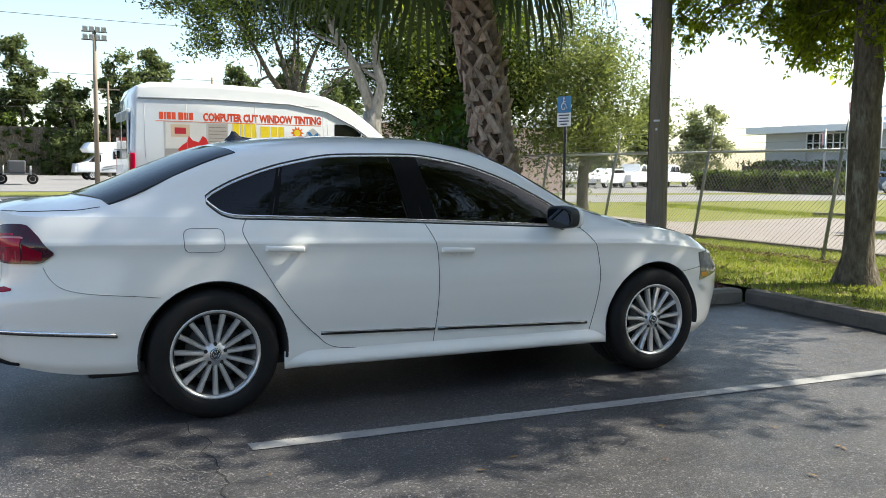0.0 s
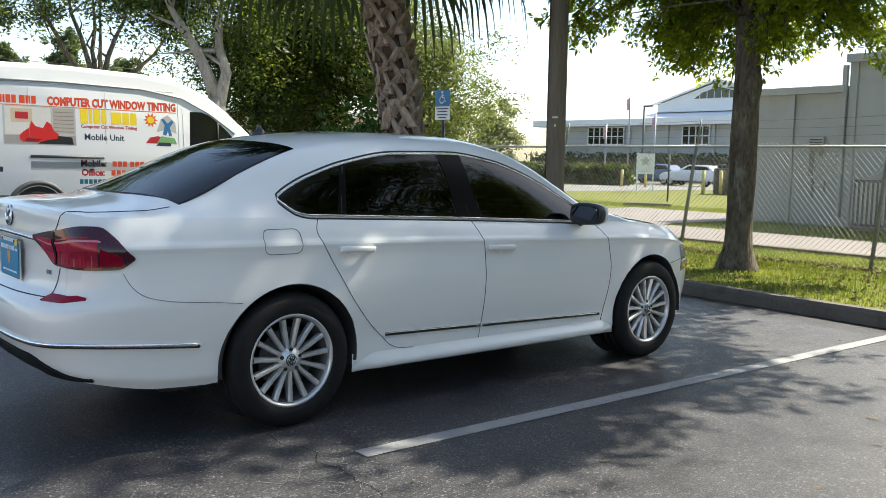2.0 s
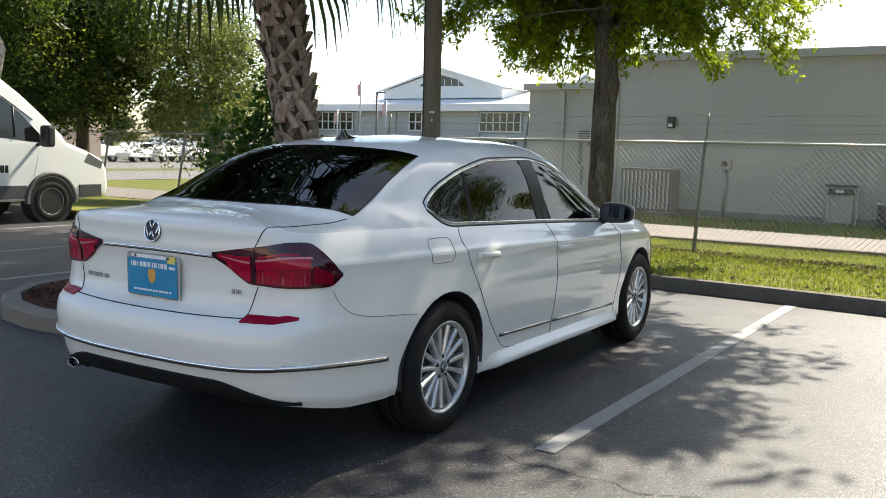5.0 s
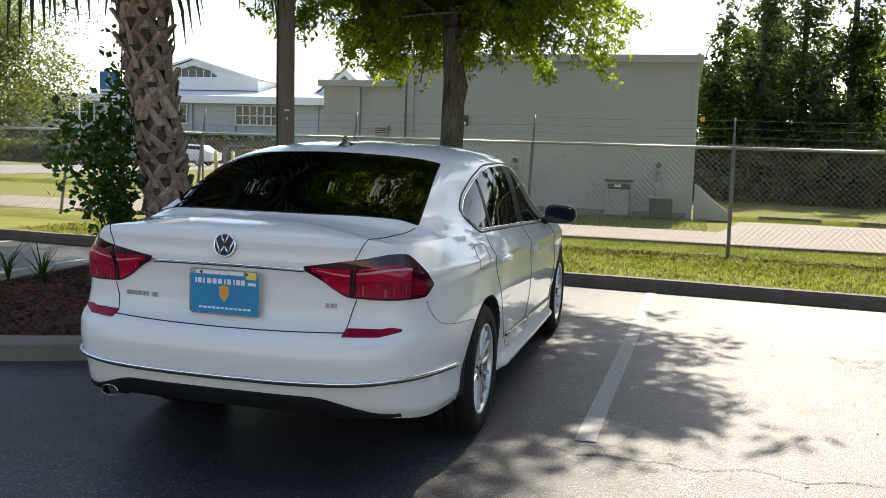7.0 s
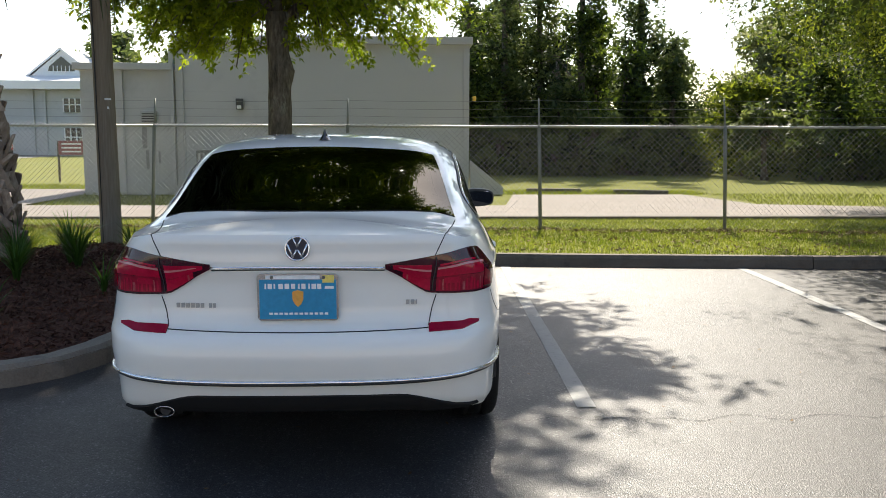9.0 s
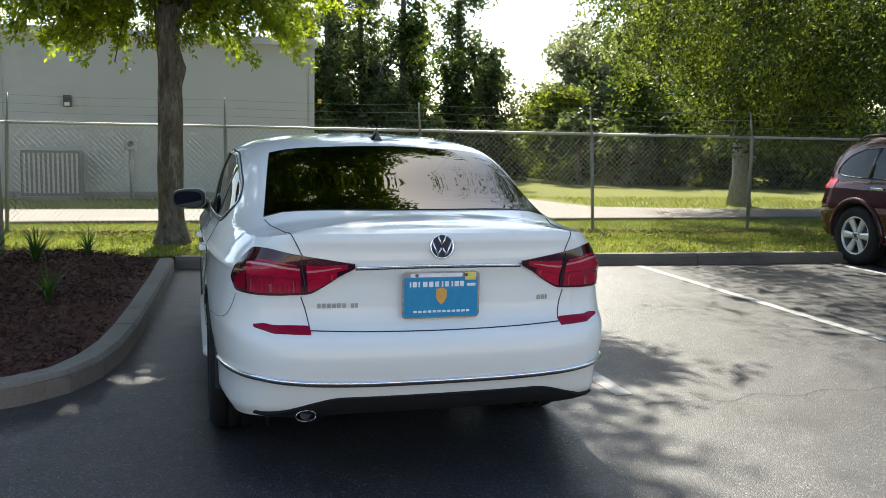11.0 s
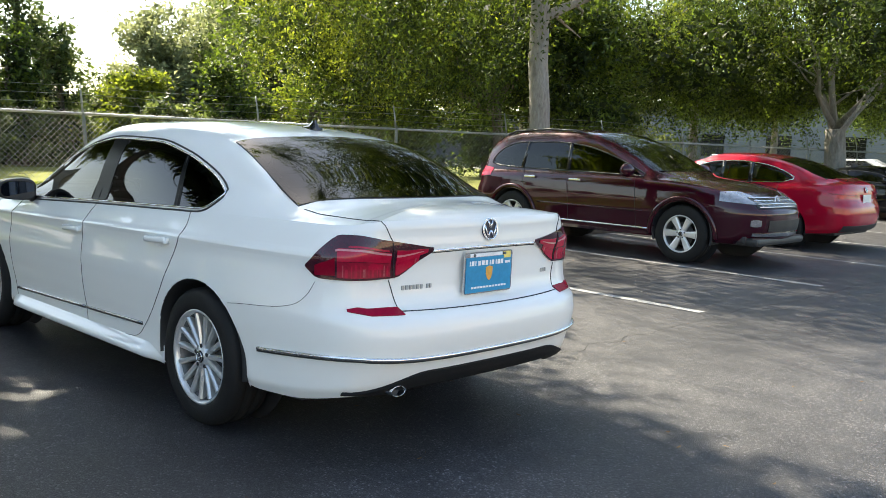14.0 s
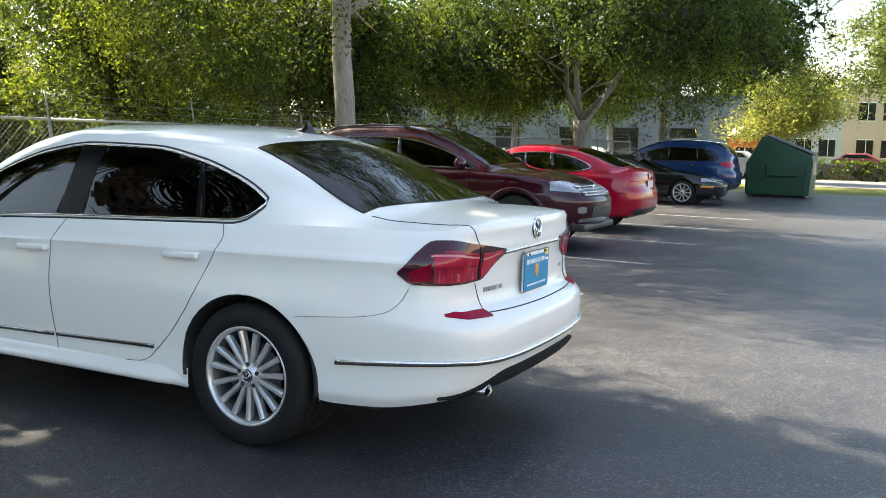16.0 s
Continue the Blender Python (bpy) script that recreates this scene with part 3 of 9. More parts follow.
def tufted(rng, blobs, n, shell, tuft, size, hang=0.42):
    """Clump centres gathered into tufts with gaps between them; the tufts hang a little."""
    k = max(1, n // tuft)
    c = np.repeat(blob_points(rng, blobs, k, shell), tuft, axis=0)
    s = np.repeat(size * rng.uniform(0.45, 1.15, k), tuft)[:, None]
    d = rng.normal(0, 1, (len(c), 3)) * (0.62, 0.62, hang)
    d[:, 2] -= 0.35 * np.hypot(d[:, 0], d[:, 1])
    return c + d * s


def rosettes(rng, centres, outward, per, size):
    """Tufts of narrow leaves that spread like a star from each twig's tip: corners (n*4, 3)."""
    c, o = np.repeat(centres, per, axis=0), np.repeat(outward, per, axis=0)
    n = len(c)
    ax = rng.normal(0, 1, (n, 3))
    ax = ax / np.linalg.norm(ax, axis=1, keepdims=True) + 0.55 * o + (0, 0, -0.15)
    ax /= np.linalg.norm(ax, axis=1, keepdims=True)
    sd = np.cross(ax, rng.normal(0, 0.5, (n, 3)) + (0, 0, 1))
    sd /= np.linalg.norm(sd, axis=1, keepdims=True) + 1e-9
    nm = np.cross(sd, ax)
    s = (size * rng.uniform(0.7, 1.25, n))[:, None]
    a = c + ax * s * 0.12
    quad = np.stack([a, a + ax * s * 0.55 + sd * s * 0.19 + nm * s * 0.06, a + ax * s - nm * s * 0.12, a + ax * s * 0.55 - sd * s * 0.19 + nm * s * 0.06], 1)
    return quad.reshape(-1, 3)


def hanging_boughs(rng, blobs, count, each):
    """Boughs that reach from the heart of a crown to its rim and droop: their lines, and tip places with their outward way."""
    ends = blob_points(rng, blobs, count, 0.75)
    mid = np.array([b[0] for b in blobs]).mean(axis=0)
    lines, cen, out = [], [], []
    for e in ends:
        d = (e - mid) * (1, 1, 0)
        s = mid + (e - mid) * rng.uniform(0.25, 0.5) + (0, 0, rng.uniform(0.0, 0.35))
        way = d / (np.linalg.norm(d) + 1e-9)
        sag = rng.uniform(0.05, 0.3)
        p = lambda t: s + (e - s) * t + np.array((0, 0, sag * (1 - (2 * t - 0.7) ** 2)))
        lines.append([tuple(p(t)) for t in (0, 0.35, 0.7, 1.0)])
        t = 1 - rng.random(each) ** 1.4 * 0.85
        c = np.array([p(u) for u in t]) + rng.normal(0, 1, (each, 3)) * (0.13, 0.13, 0.10) * (1.25 - 0.6 * t[:, None])
        cen.append(c)
        out.append(np.tile(way, (each, 1)) + (0, 0, -0.1))
    return lines, np.concatenate(cen), np.concatenate(out)


def bent(a, b, k=5, wob=0.1, seed=0):
    a, b = Vector(a), Vector(b)
    pts = []
    for i in range(k + 1):
        t = i / k
        p = a.lerp(b, t)
        w = wob * math.sin(math.pi * t)
        pts.append(p + Vector((noise.noise((seed, t * 2, 1)), noise.noise((seed, t * 2, 5)), 0)) * w * 2)
    return pts


def tree(name, label, at, trunk_top, r0, r1, limbs, blobs, clumps, per, leaf, material, bark, seed, spread=0.22, droop=0.3, shell=0.5, lean_pts=None, kind="", shape=0.45, tuft=13, tuft_size=0.62, upper=None, hang=0.42, boughs=None, plain=False, core=None, burl=None):
    rng = np.random.default_rng(seed)
    root = thing(name, label, "tree", at, kind=kind)
    base = Vector((0, 0, -0.1))
    top = Vector(trunk_top)
    pts = lean_pts or bent(base, top, 6, 0.06, seed)
    rad = [(r0 + (r1 - r0) * i / (len(pts) - 1)) * (1 + 0.55 * max(0.0, 1 - max(0.0, p[2]) / 0.45) ** 2) for i, p in enumerate(pts)]
    v, f = tube_data(pts, rad, 18)
    for k, p in enumerate(v):
        c = pts[k // 18]
        v[k] = c + (p - c) * (1 + 0.10 * noise.noise((p.x * 5 + seed, p.y * 5, p.z * 1.6)) + 0.05 * noise.noise((p.x * 14, p.y * 14 + seed, p.z * 5)))
        if burl:
            # a swelling on one side of the trunk
            v[k] += (p - c) * 0.55 * max(0.0, math.cos(math.atan2((p - c).y, (p - c).x) - burl[1])) ** 2 * math.exp(-((p.z - burl[0]) / 0.14) ** 2)
    for k, (end, ra) in enumerate(limbs):
        lp = bent(pts[-1] if k % 2 == 0 else pts[-2], end, 6, 0.25, seed + k)
        lr = [ra * (1 - 0.8 * i / 6) for i in range(7)]
        tv, tf = tube_data(lp, lr, 8)
        o = len(v)
        v += tv
        f += [tuple(i + o for i in q) for q in tf]
        for s in range(4):
            st = lp[2 + s]
            en = st + Vector(rng.normal(0, 0.7, 3)) + Vector((0, 0, 0.25))
            tv, tf = tube_data(bent(st, en, 3, 0.1, seed + k + s), [lr[2 + s] * 0.6, lr[2 + s] * 0.45, lr[2 + s] * 0.3, 0.006], 5)
            o = len(v)
            v += tv
            f += [tuple(i + o for i in q) for q in tf]
    raw("trunk", v, f, bark, root, smooth=True)
    if boughs:
        lines, cen, out = hanging_boughs(rng, blobs, *boughs)
        tagged(tubes("twig", lines, 0.008, bark, root, n=4), kind="stuff")
        q = rosettes(rng, cen, out, per, leaf)
    else:
        cen = tufted(rng, blobs, clumps, shell, tuft, tuft_size, hang)
        q = leaf_cloud(rng, cen, spread, per, leaf, droop, shape, plain)
    k = 3 if plain else 4
    quads("crown", q, len(q) // k, material, root, corners=k)
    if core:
        # dense dark leaves in the heart of the crown, coloured as its shade
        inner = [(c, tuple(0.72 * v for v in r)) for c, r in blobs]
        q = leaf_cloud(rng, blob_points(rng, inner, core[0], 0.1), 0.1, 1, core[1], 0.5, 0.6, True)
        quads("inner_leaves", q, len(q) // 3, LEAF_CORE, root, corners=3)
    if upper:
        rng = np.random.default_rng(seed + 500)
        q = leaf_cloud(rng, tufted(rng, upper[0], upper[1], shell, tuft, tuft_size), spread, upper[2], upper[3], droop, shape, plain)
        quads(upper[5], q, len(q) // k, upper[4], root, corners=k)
    return root


# sweet-gum like street tree in the grass strip
tree("street_tree", "young street tree with bright green leaves and grey-brown trunk", (7.27, 1.18, 0.1), (0.03, 0.05, 2.95), 0.165, 0.14,
     [((-0.75, 1.0, 4.1), 0.055), ((1.85, -1.0, 4.0), 0.06), ((0.85, 1.5, 4.4), 0.06), ((0.25, -1.3, 4.2), 0.05), ((0.05, 0.0, 8.0), 0.09), ((1.45, 0.6, 4.2), 0.05)],
     [((-0.45, 1.4, 3.5), (1.2, 1.4, 0.8)), ((-0.15, -1.2, 3.4), (1.2, 1.3, 0.8)), ((1.35, 1.2, 3.25), (1.2, 1.2, 0.8)), ((1.55, -1.1, 3.25), (1.2, 1.3, 0.8)), ((0.45, 0.7, 2.95), (0.9, 1.0, 0.55)), ((0.35, -0.5, 2.9), (0.85, 0.9, 0.5)), ((0.35, 0.2, 3.9), (1.9, 2.0, 0.8)), ((0.15, 0.1, 4.6), (2.4, 2.6, 1.0))],
     0, 7, 0.085, LEAF_MAPLE, BARK, 3, boughs=(420, 48), shell=0.3, tuft=12, tuft_size=0.5, shape=0.36, spread=0.12, droop=0.5,
     lean_pts=[Vector((0.012 * z + 0.02 * math.sin(2.2 * z), 0.018 * z + 0.02 * math.sin(1.7 * z + 1), z)) for z in (-0.1, 0.0, 0.06, 0.12, 0.2, 0.3, 0.5, 0.7, 0.95, 1.2, 1.45, 1.7, 1.9, 2.0, 2.1, 2.2, 2.3, 2.45, 2.6, 2.75, 2.95)], burl=(2.2, -1.9),
     upper=([((-0.45, 0.1, 6.6), (3.4, 3.4, 2.7)), ((-0.8, -2.0, 6.9), (2.8, 1.1, 1.7)), ((-1.6, -2.2, 5.3), (1.6, 0.9, 1.0)), ((0.15, -3.2, 6.6), (1.2, 0.6, 0.7)), ((-0.25, -0.6, 8.8), (2.8, 3.2, 2.2)), ((-0.45, -2.6, 5.2), (1.6, 1.5, 1.3)), ((-0.45, 2.2, 5.2), (1.6, 1.5, 1.3)), ((-0.25, 2.2, 8.0), (2.6, 2.0, 2.0)), ((1.15, 4.2, 6.6), (2.6, 1.9, 1.7)), ((1.95, 6.2, 7.6), (2.4, 1.8, 1.9))], 5200, 16, 0.10, LEAF_MAPLE, "upper_crown"))
# oaks along the fence beyond the row of cars
OAK_BLOBS = [((0, 0, 6.4), (4.6, 4.6, 2.8)), ((0, 0, 8.8), (3.6, 3.6, 2.6)), ((-2.0, 2.6, 4.0), (2.4, 2.4, 1.6)), ((2.5, -2.0, 3.4), (2.4, 2.4, 1.6)), ((-1.5, -3.0, 4.2), (2.4, 2.4, 1.6)), ((2.4, 2.6, 3.4), (2.4, 2.4, 1.7)), ((3.2, 0.4, 3.2), (1.8, 2.0, 1.4))]
OAK_LIMBS = [((-2.2, 1.2, 4.6), 0.11), ((1.8, -1.6, 4.8), 0.11), ((0.4, 2.4, 5.0), 0.1), ((-1.2, -2.2, 4.8), 0.1), ((0.2, 0.2, 7.0), 0.12)]
for i, (x, y, r, h) in enumerate(((6.3, -9.6, 0.20, 4.3), (6.55, -23.9, 0.34, 2.2), (5.3, -29.5, 0.2, 4.2))):
    f = (0.88, 1.3, 1.3)[i]
    crown = [((a * f, b * f, c + 0.8 * (i > 0)), (ra * f, rb * f, rc)) for (a, b, c), (ra, rb, rc) in OAK_BLOBS]
    if i == 0:
        # the lower boughs of this one spread high, over the fence side
        # extra blobs out of view, added to shade the bays and darken window reflections
        crown = crown[:2] + [((-1.4, -0.4, 10.3), (4.2, 4.0, 2.5)), ((-0.8, -0.8, 13.0), (3.4, 3.4, 2.0)), ((0.8, 2.6, 12.0), (3.4, 3.0, 2.2)), ((1.3, 4.3, 5.7), (1.7, 1.2, 1.0)), ((0.0, 3.6, 6.3), (1.8, 1.6, 1.0))] + [((a + 0.5, b, c + (1.0 if a > 0 else 1.9)), rr) for (a, b, c), rr in crown[2:]]
    if i == 2:
        crown.append(((-3.6, 0.5, 5.4), (2.6, 2.6, 1.9)))
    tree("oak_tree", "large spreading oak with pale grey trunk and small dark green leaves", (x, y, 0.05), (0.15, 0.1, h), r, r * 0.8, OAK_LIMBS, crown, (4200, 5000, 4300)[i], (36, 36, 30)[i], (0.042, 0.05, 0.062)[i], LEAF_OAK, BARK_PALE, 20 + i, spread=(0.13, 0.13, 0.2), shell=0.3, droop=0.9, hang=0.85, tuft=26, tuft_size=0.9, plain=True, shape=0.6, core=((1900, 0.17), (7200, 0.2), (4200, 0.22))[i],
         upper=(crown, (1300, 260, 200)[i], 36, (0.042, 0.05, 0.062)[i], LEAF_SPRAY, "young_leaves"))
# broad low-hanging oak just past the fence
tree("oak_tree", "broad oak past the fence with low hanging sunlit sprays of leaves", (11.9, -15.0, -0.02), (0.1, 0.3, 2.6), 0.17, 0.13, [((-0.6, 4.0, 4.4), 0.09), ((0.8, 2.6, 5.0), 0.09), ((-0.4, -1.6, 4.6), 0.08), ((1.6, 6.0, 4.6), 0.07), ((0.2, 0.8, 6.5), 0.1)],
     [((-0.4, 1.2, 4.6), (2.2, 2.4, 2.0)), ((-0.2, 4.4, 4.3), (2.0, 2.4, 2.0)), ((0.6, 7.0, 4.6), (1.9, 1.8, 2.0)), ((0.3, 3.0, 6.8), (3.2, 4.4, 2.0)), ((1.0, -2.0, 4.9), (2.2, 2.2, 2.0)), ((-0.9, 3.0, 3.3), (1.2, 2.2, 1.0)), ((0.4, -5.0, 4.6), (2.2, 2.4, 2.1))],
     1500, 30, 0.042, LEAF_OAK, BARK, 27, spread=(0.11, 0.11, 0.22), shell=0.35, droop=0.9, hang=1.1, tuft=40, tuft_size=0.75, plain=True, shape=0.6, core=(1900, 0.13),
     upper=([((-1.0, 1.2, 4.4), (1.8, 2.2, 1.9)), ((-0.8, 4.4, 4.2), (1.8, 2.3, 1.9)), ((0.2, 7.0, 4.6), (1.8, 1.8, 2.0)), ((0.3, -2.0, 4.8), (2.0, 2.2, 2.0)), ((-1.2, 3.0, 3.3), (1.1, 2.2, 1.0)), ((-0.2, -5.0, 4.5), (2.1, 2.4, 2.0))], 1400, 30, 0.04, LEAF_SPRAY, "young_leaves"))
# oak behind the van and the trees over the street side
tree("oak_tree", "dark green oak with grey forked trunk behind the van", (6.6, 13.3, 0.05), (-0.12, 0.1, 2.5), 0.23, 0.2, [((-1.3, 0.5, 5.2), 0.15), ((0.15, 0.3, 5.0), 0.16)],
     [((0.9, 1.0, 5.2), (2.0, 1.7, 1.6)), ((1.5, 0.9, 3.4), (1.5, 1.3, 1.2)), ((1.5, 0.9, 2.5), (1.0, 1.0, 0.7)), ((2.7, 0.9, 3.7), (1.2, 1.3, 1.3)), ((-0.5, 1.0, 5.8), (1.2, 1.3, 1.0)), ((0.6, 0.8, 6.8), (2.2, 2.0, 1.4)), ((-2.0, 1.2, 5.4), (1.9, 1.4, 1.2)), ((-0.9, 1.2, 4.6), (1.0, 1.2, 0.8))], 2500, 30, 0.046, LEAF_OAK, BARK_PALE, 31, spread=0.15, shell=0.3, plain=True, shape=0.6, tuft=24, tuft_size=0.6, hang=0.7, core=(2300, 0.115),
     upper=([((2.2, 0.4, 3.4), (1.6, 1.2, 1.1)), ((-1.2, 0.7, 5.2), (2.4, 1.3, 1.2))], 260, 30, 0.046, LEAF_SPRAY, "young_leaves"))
# umbrella-headed tree across the street
tree("oak_tree", "airy tree across the street with a flat spreading crown", (10.3, 31.6, -0.03), (0.0, 0.0, 3.6), 0.24, 0.2, [((-3.4, -0.5, 8.0), 0.14), ((-1.2, 0.5, 8.6), 0.15), ((1.2, -0.2, 8.2), 0.14), ((3.2, 0.4, 6.6), 0.13), ((0.2, 1.5, 9.0), 0.12), ((-0.4, -1.4, 8.2), 0.11)],
     [((-4.6, -0.5, 8.0), (2.2, 2.4, 1.1)), ((-2.4, 0.2, 8.2), (2.3, 2.6, 1.5)), ((0.0, 0.0, 8.6), (2.4, 2.8, 1.5)), ((2.6, 0.2, 8.0), (2.3, 2.6, 1.5)), ((-3.2, 0, 6.7), (1.8, 1.8, 0.6)), ((3.6, 0.3, 6.4), (1.8, 2.0, 0.8)), ((-3.0, 0.2, 10.0), (2.6, 2.8, 1.2)), ((1.4, 0.2, 10.2), (3.2, 3.0, 1.4))], 1500, 22, 0.085, LEAF_OAK, BARK, 211, spread=0.22, shell=0.25, plain=True, shape=0.55, tuft=16, tuft_size=0.7, hang=0.4)

# ---- car bodies: one swept skin, cut into panels ----
from mathutils.bvhtree import BVHTree


def ease(xk, yk, x):
    """Smooth monotone curve through (xk, yk)."""
    xk, yk, x = np.asarray(xk, float), np.asarray(yk, float), np.asarray(x, float)
    h, d = np.diff(xk), np.diff(yk) / np.diff(xk)
    m = np.zeros(len(xk))
    m[0], m[-1] = d[0], d[-1]
    for i in range(1, len(xk) - 1):
        if d[i - 1] * d[i] > 0:
            w1, w2 = 2 * h[i] + h[i - 1], h[i] + 2 * h[i - 1]
            m[i] = (w1 + w2) / (w1 / d[i - 1] + w2 / d[i])
    xc = np.clip(x, xk[0], xk[-1])
    i = np.clip(np.searchsorted(xk, xc, side="right") - 1, 0, len(h) - 1)
    t = (xc - xk[i]) / h[i]
    return (2 * t**3 - 3 * t**2 + 1) * yk[i] + (t**3 - 2 * t**2 + t) * h[i] * m[i] + (-2 * t**3 + 3 * t**2) * yk[i + 1] + (t**3 - t**2) * h[i] * m[i + 1]


def in_poly(px, py, poly):
    inside = np.zeros(np.shape(px), bool)
    for (x0, y0), (x1, y1) in zip(poly, poly[1:] + poly[:1]):
        cross = (y0 > py) != (y1 > py)
        with np.errstate(divide="ignore", invalid="ignore"):
            inside ^= cross & (px < (x1 - x0) * (py - y0) / (y1 - y0 + 1e-12) + x0)
    return inside


class Shell:
    """The skin of a car. plan: the outline from the middle of the tail round one side to the middle of the nose;
    levels: rows of (height share, tail inset, side inset, nose inset) from the sill up; belt, crest: heights along the car;
    sections: the glasshouse, rows of (x, y1, z1, y2, z2), where 1 is the window's top and 2 the roof's edge."""

    def __init__(self, plan, levels, belt, crest, sections, sill, wheels, arch, hub_z, cols=210, deck_from=-0.7, deck_to=3.1, tail_lift=0.04, nose_lift=0.01, z_mid=0.6, fullness=2.2, tuck=()):
        p = np.array(plan, float)
        s = np.r_[0, np.cumsum(np.hypot(*np.diff(p, axis=0).T))]
        sd = np.linspace(0, s[-1], 2000)
        px, py = ease(s, p[:, 0], sd), ease(s, p[:, 1], sd)
        bend = np.abs(np.gradient(np.unwrap(np.arctan2(np.gradient(py), np.gradient(px)))))
        w = np.cumsum(0.4 / 2000 + bend / (bend.sum() + 1e-9) * 0.35 + 0.25 / 2000)
        pick = np.interp(np.linspace(w[0], w[-1], cols), w, np.arange(2000))
        X, Y = np.interp(pick, np.arange(2000), px), np.interp(pick, np.arange(2000), py)
        tx, ty = np.gradient(X), np.gradient(Y)
        tn = np.hypot(tx, ty) + 1e-12
        nx, ny = -ty / tn, tx / tn  # outward for a line from tail to nose along +y
        flip = np.where(ny < -0.2, -1, 1)
        nx, ny = nx * flip, ny * flip
        nx[0], ny[0], nx[-1], ny[-1] = -1, 0, 1, 0
        wr, wf = np.clip(-nx, 0, 1) ** 1.6, np.clip(nx, 0, 1) ** 1.6
        ws = 1 - wr - wf
        self.X, self.Y, self.nx, self.ny = X, Y, nx, ny
        lv = np.array(levels, float)
        hs = np.unique(np.round(np.r_[np.linspace(lv[0, 0], 1, 46), lv[(lv[:, 0] > 0.8) & (lv[:, 0] < 0.9), 0]], 4))
        top = ease(*zip(*belt), X) + wr * tail_lift + wf * nose_lift
        low = ease(*zip(*sill), X)
        side = np.zeros((len(hs), cols, 3))
        for k, h in enumerate(hs):
            ins = wr * ease(lv[:, 0], lv[:, 1], h) + ws * ease(lv[:, 0], lv[:, 2], h) + wf * ease(lv[:, 0], lv[:, 3], h)
            if tuck:
                ins = ins + ws * ease(*zip(*tuck), X) * max(0.0, (h - 0.55) / 0.45)
            side[k, :, 0], side[k, :, 1] = X - nx * ins, np.maximum(0, Y - ny * ins)
            side[k, :, 2] = low + (z_mid - low) * (h / 0.5) if h < 0.5 else z_mid + (top - z_mid) * (h - 0.5) / 0.5
        self.side = side
        vs = np.linspace(0, 1, 44)
        deck = np.zeros((len(vs), cols, 3))
        ex, ez = zip(*crest)
        sec = np.array(sections, float)
        R = side[-1]
        xs = np.clip(R[:, 0], deck_from, deck_to)
        for j in range(cols):
            x0, y0, z0 = R[j]
            xv = x0 + (xs[j] - x0) * vs
            zd = ease(ex, ez, xv) + (z0 - ease(ex, ez, x0)) * (1 - vs) ** fullness
            yd = y0 * (1 - vs)
            if sec[0, 0] < x0 < sec[-1, 0]:
                q = [ease(sec[:, 0], sec[:, c], x0) for c in range(1, 5)]
                e = min(1.0, (x0 - sec[0, 0]) / 0.12, (sec[-1, 0] - x0) / 0.12)
                zc = float(ease(ex, ez, x0))
                kv = [0, 0.30, 0.42, 0.70, 1.0]
                ys = ease(kv, [y0, q[0], q[2], q[2] * 0.52, 0], vs)
                zs = ease(kv, [z0, q[1], q[3], q[3] + (zc - q[3]) * 0.76, zc], vs)
                e = e * e * (3 - 2 * e)
                yd, zd = yd + (ys - yd) * e, zd + (zs - zd) * e
            deck[:, j, 0], deck[:, j, 1], deck[:, j, 2] = xv, yd, zd
        self.deck = deck
        self.grids = [side, deck]
        self.normals = []
        for g in self.grids:
            du, dv = np.gradient(g, axis=1), np.gradient(g, axis=0)
            n = np.cross(du, dv)
            n /= np.linalg.norm(n, axis=2, keepdims=True) + 1e-12
            sg = np.sign((n[:, :, 0] * nx + n[:, :, 1] * ny).sum()) if g is side else np.sign(n[:, :, 2].sum())
            self.normals.append(n * sg)
        for n in self.normals:
            n[:, 0, 1] = n[:, -1, 1] = 0
        self.normals[1][-1, :, 1] = 0
        for n in self.normals:
            n /= np.linalg.norm(n, axis=2, keepdims=True) + 1e-12
        self.wheels, self.arch, self.hub_z = wheels, arch, hub_z
        verts, faces = [], []
        for g in self.grids:
            r, c = g.shape[:2]
            for sgn in (1, -1):
                o = len(verts)
                verts += [Vector((a, sgn * b, d)) for a, b, d in g.reshape(-1, 3)]
                for i in range(r - 1):
                    for j in range(c - 1):
                        a = o + i * c + j
                        faces.append((a, a + 1, a + 1 + c, a + c))
        self.tree = BVHTree.FromPolygons(verts, faces)

    def cast(self, start, way, off=0.0):
        p, n, _, _ = self.tree.ray_cast(Vector(start), Vector(way).normalized())
        if p is None:
            p, n, _, _ = self.tree.find_nearest(Vector(start) + Vector(way).normalized() * 1.5)
        if n.dot(Vector(way)) > 0:
            n = -n
        return p + n * off

    def on_side(self, x, z, sgn, off=0.0):
        return self.cast((x, sgn * 3, z), (0, -sgn, 0), off)

    def on_rear(self, y, z, off=0.0):
        return self.cast((-4, y, z), (1, 0, 0), off)

    def on_top(self, x, y, off=0.0):
        return self.cast((x, y, 4), (0, 0, -1), off)

    def on_front(self, y, z, off=0.0):
        return self.cast((8, y, z), (-1, 0, 0), off)

    def swing(self, centre, deg, z, sgn, off=0.0):
        """Round a corner: deg 0 looks straight aft, 90 to the side, 180 ahead."""
        a = radians(deg)
        d = Vector((-math.cos(a), sgn * math.sin(a), 0))
        c = Vector((centre[0], sgn * centre[1], z))
        return self.cast(c + d * 3, -d, off)

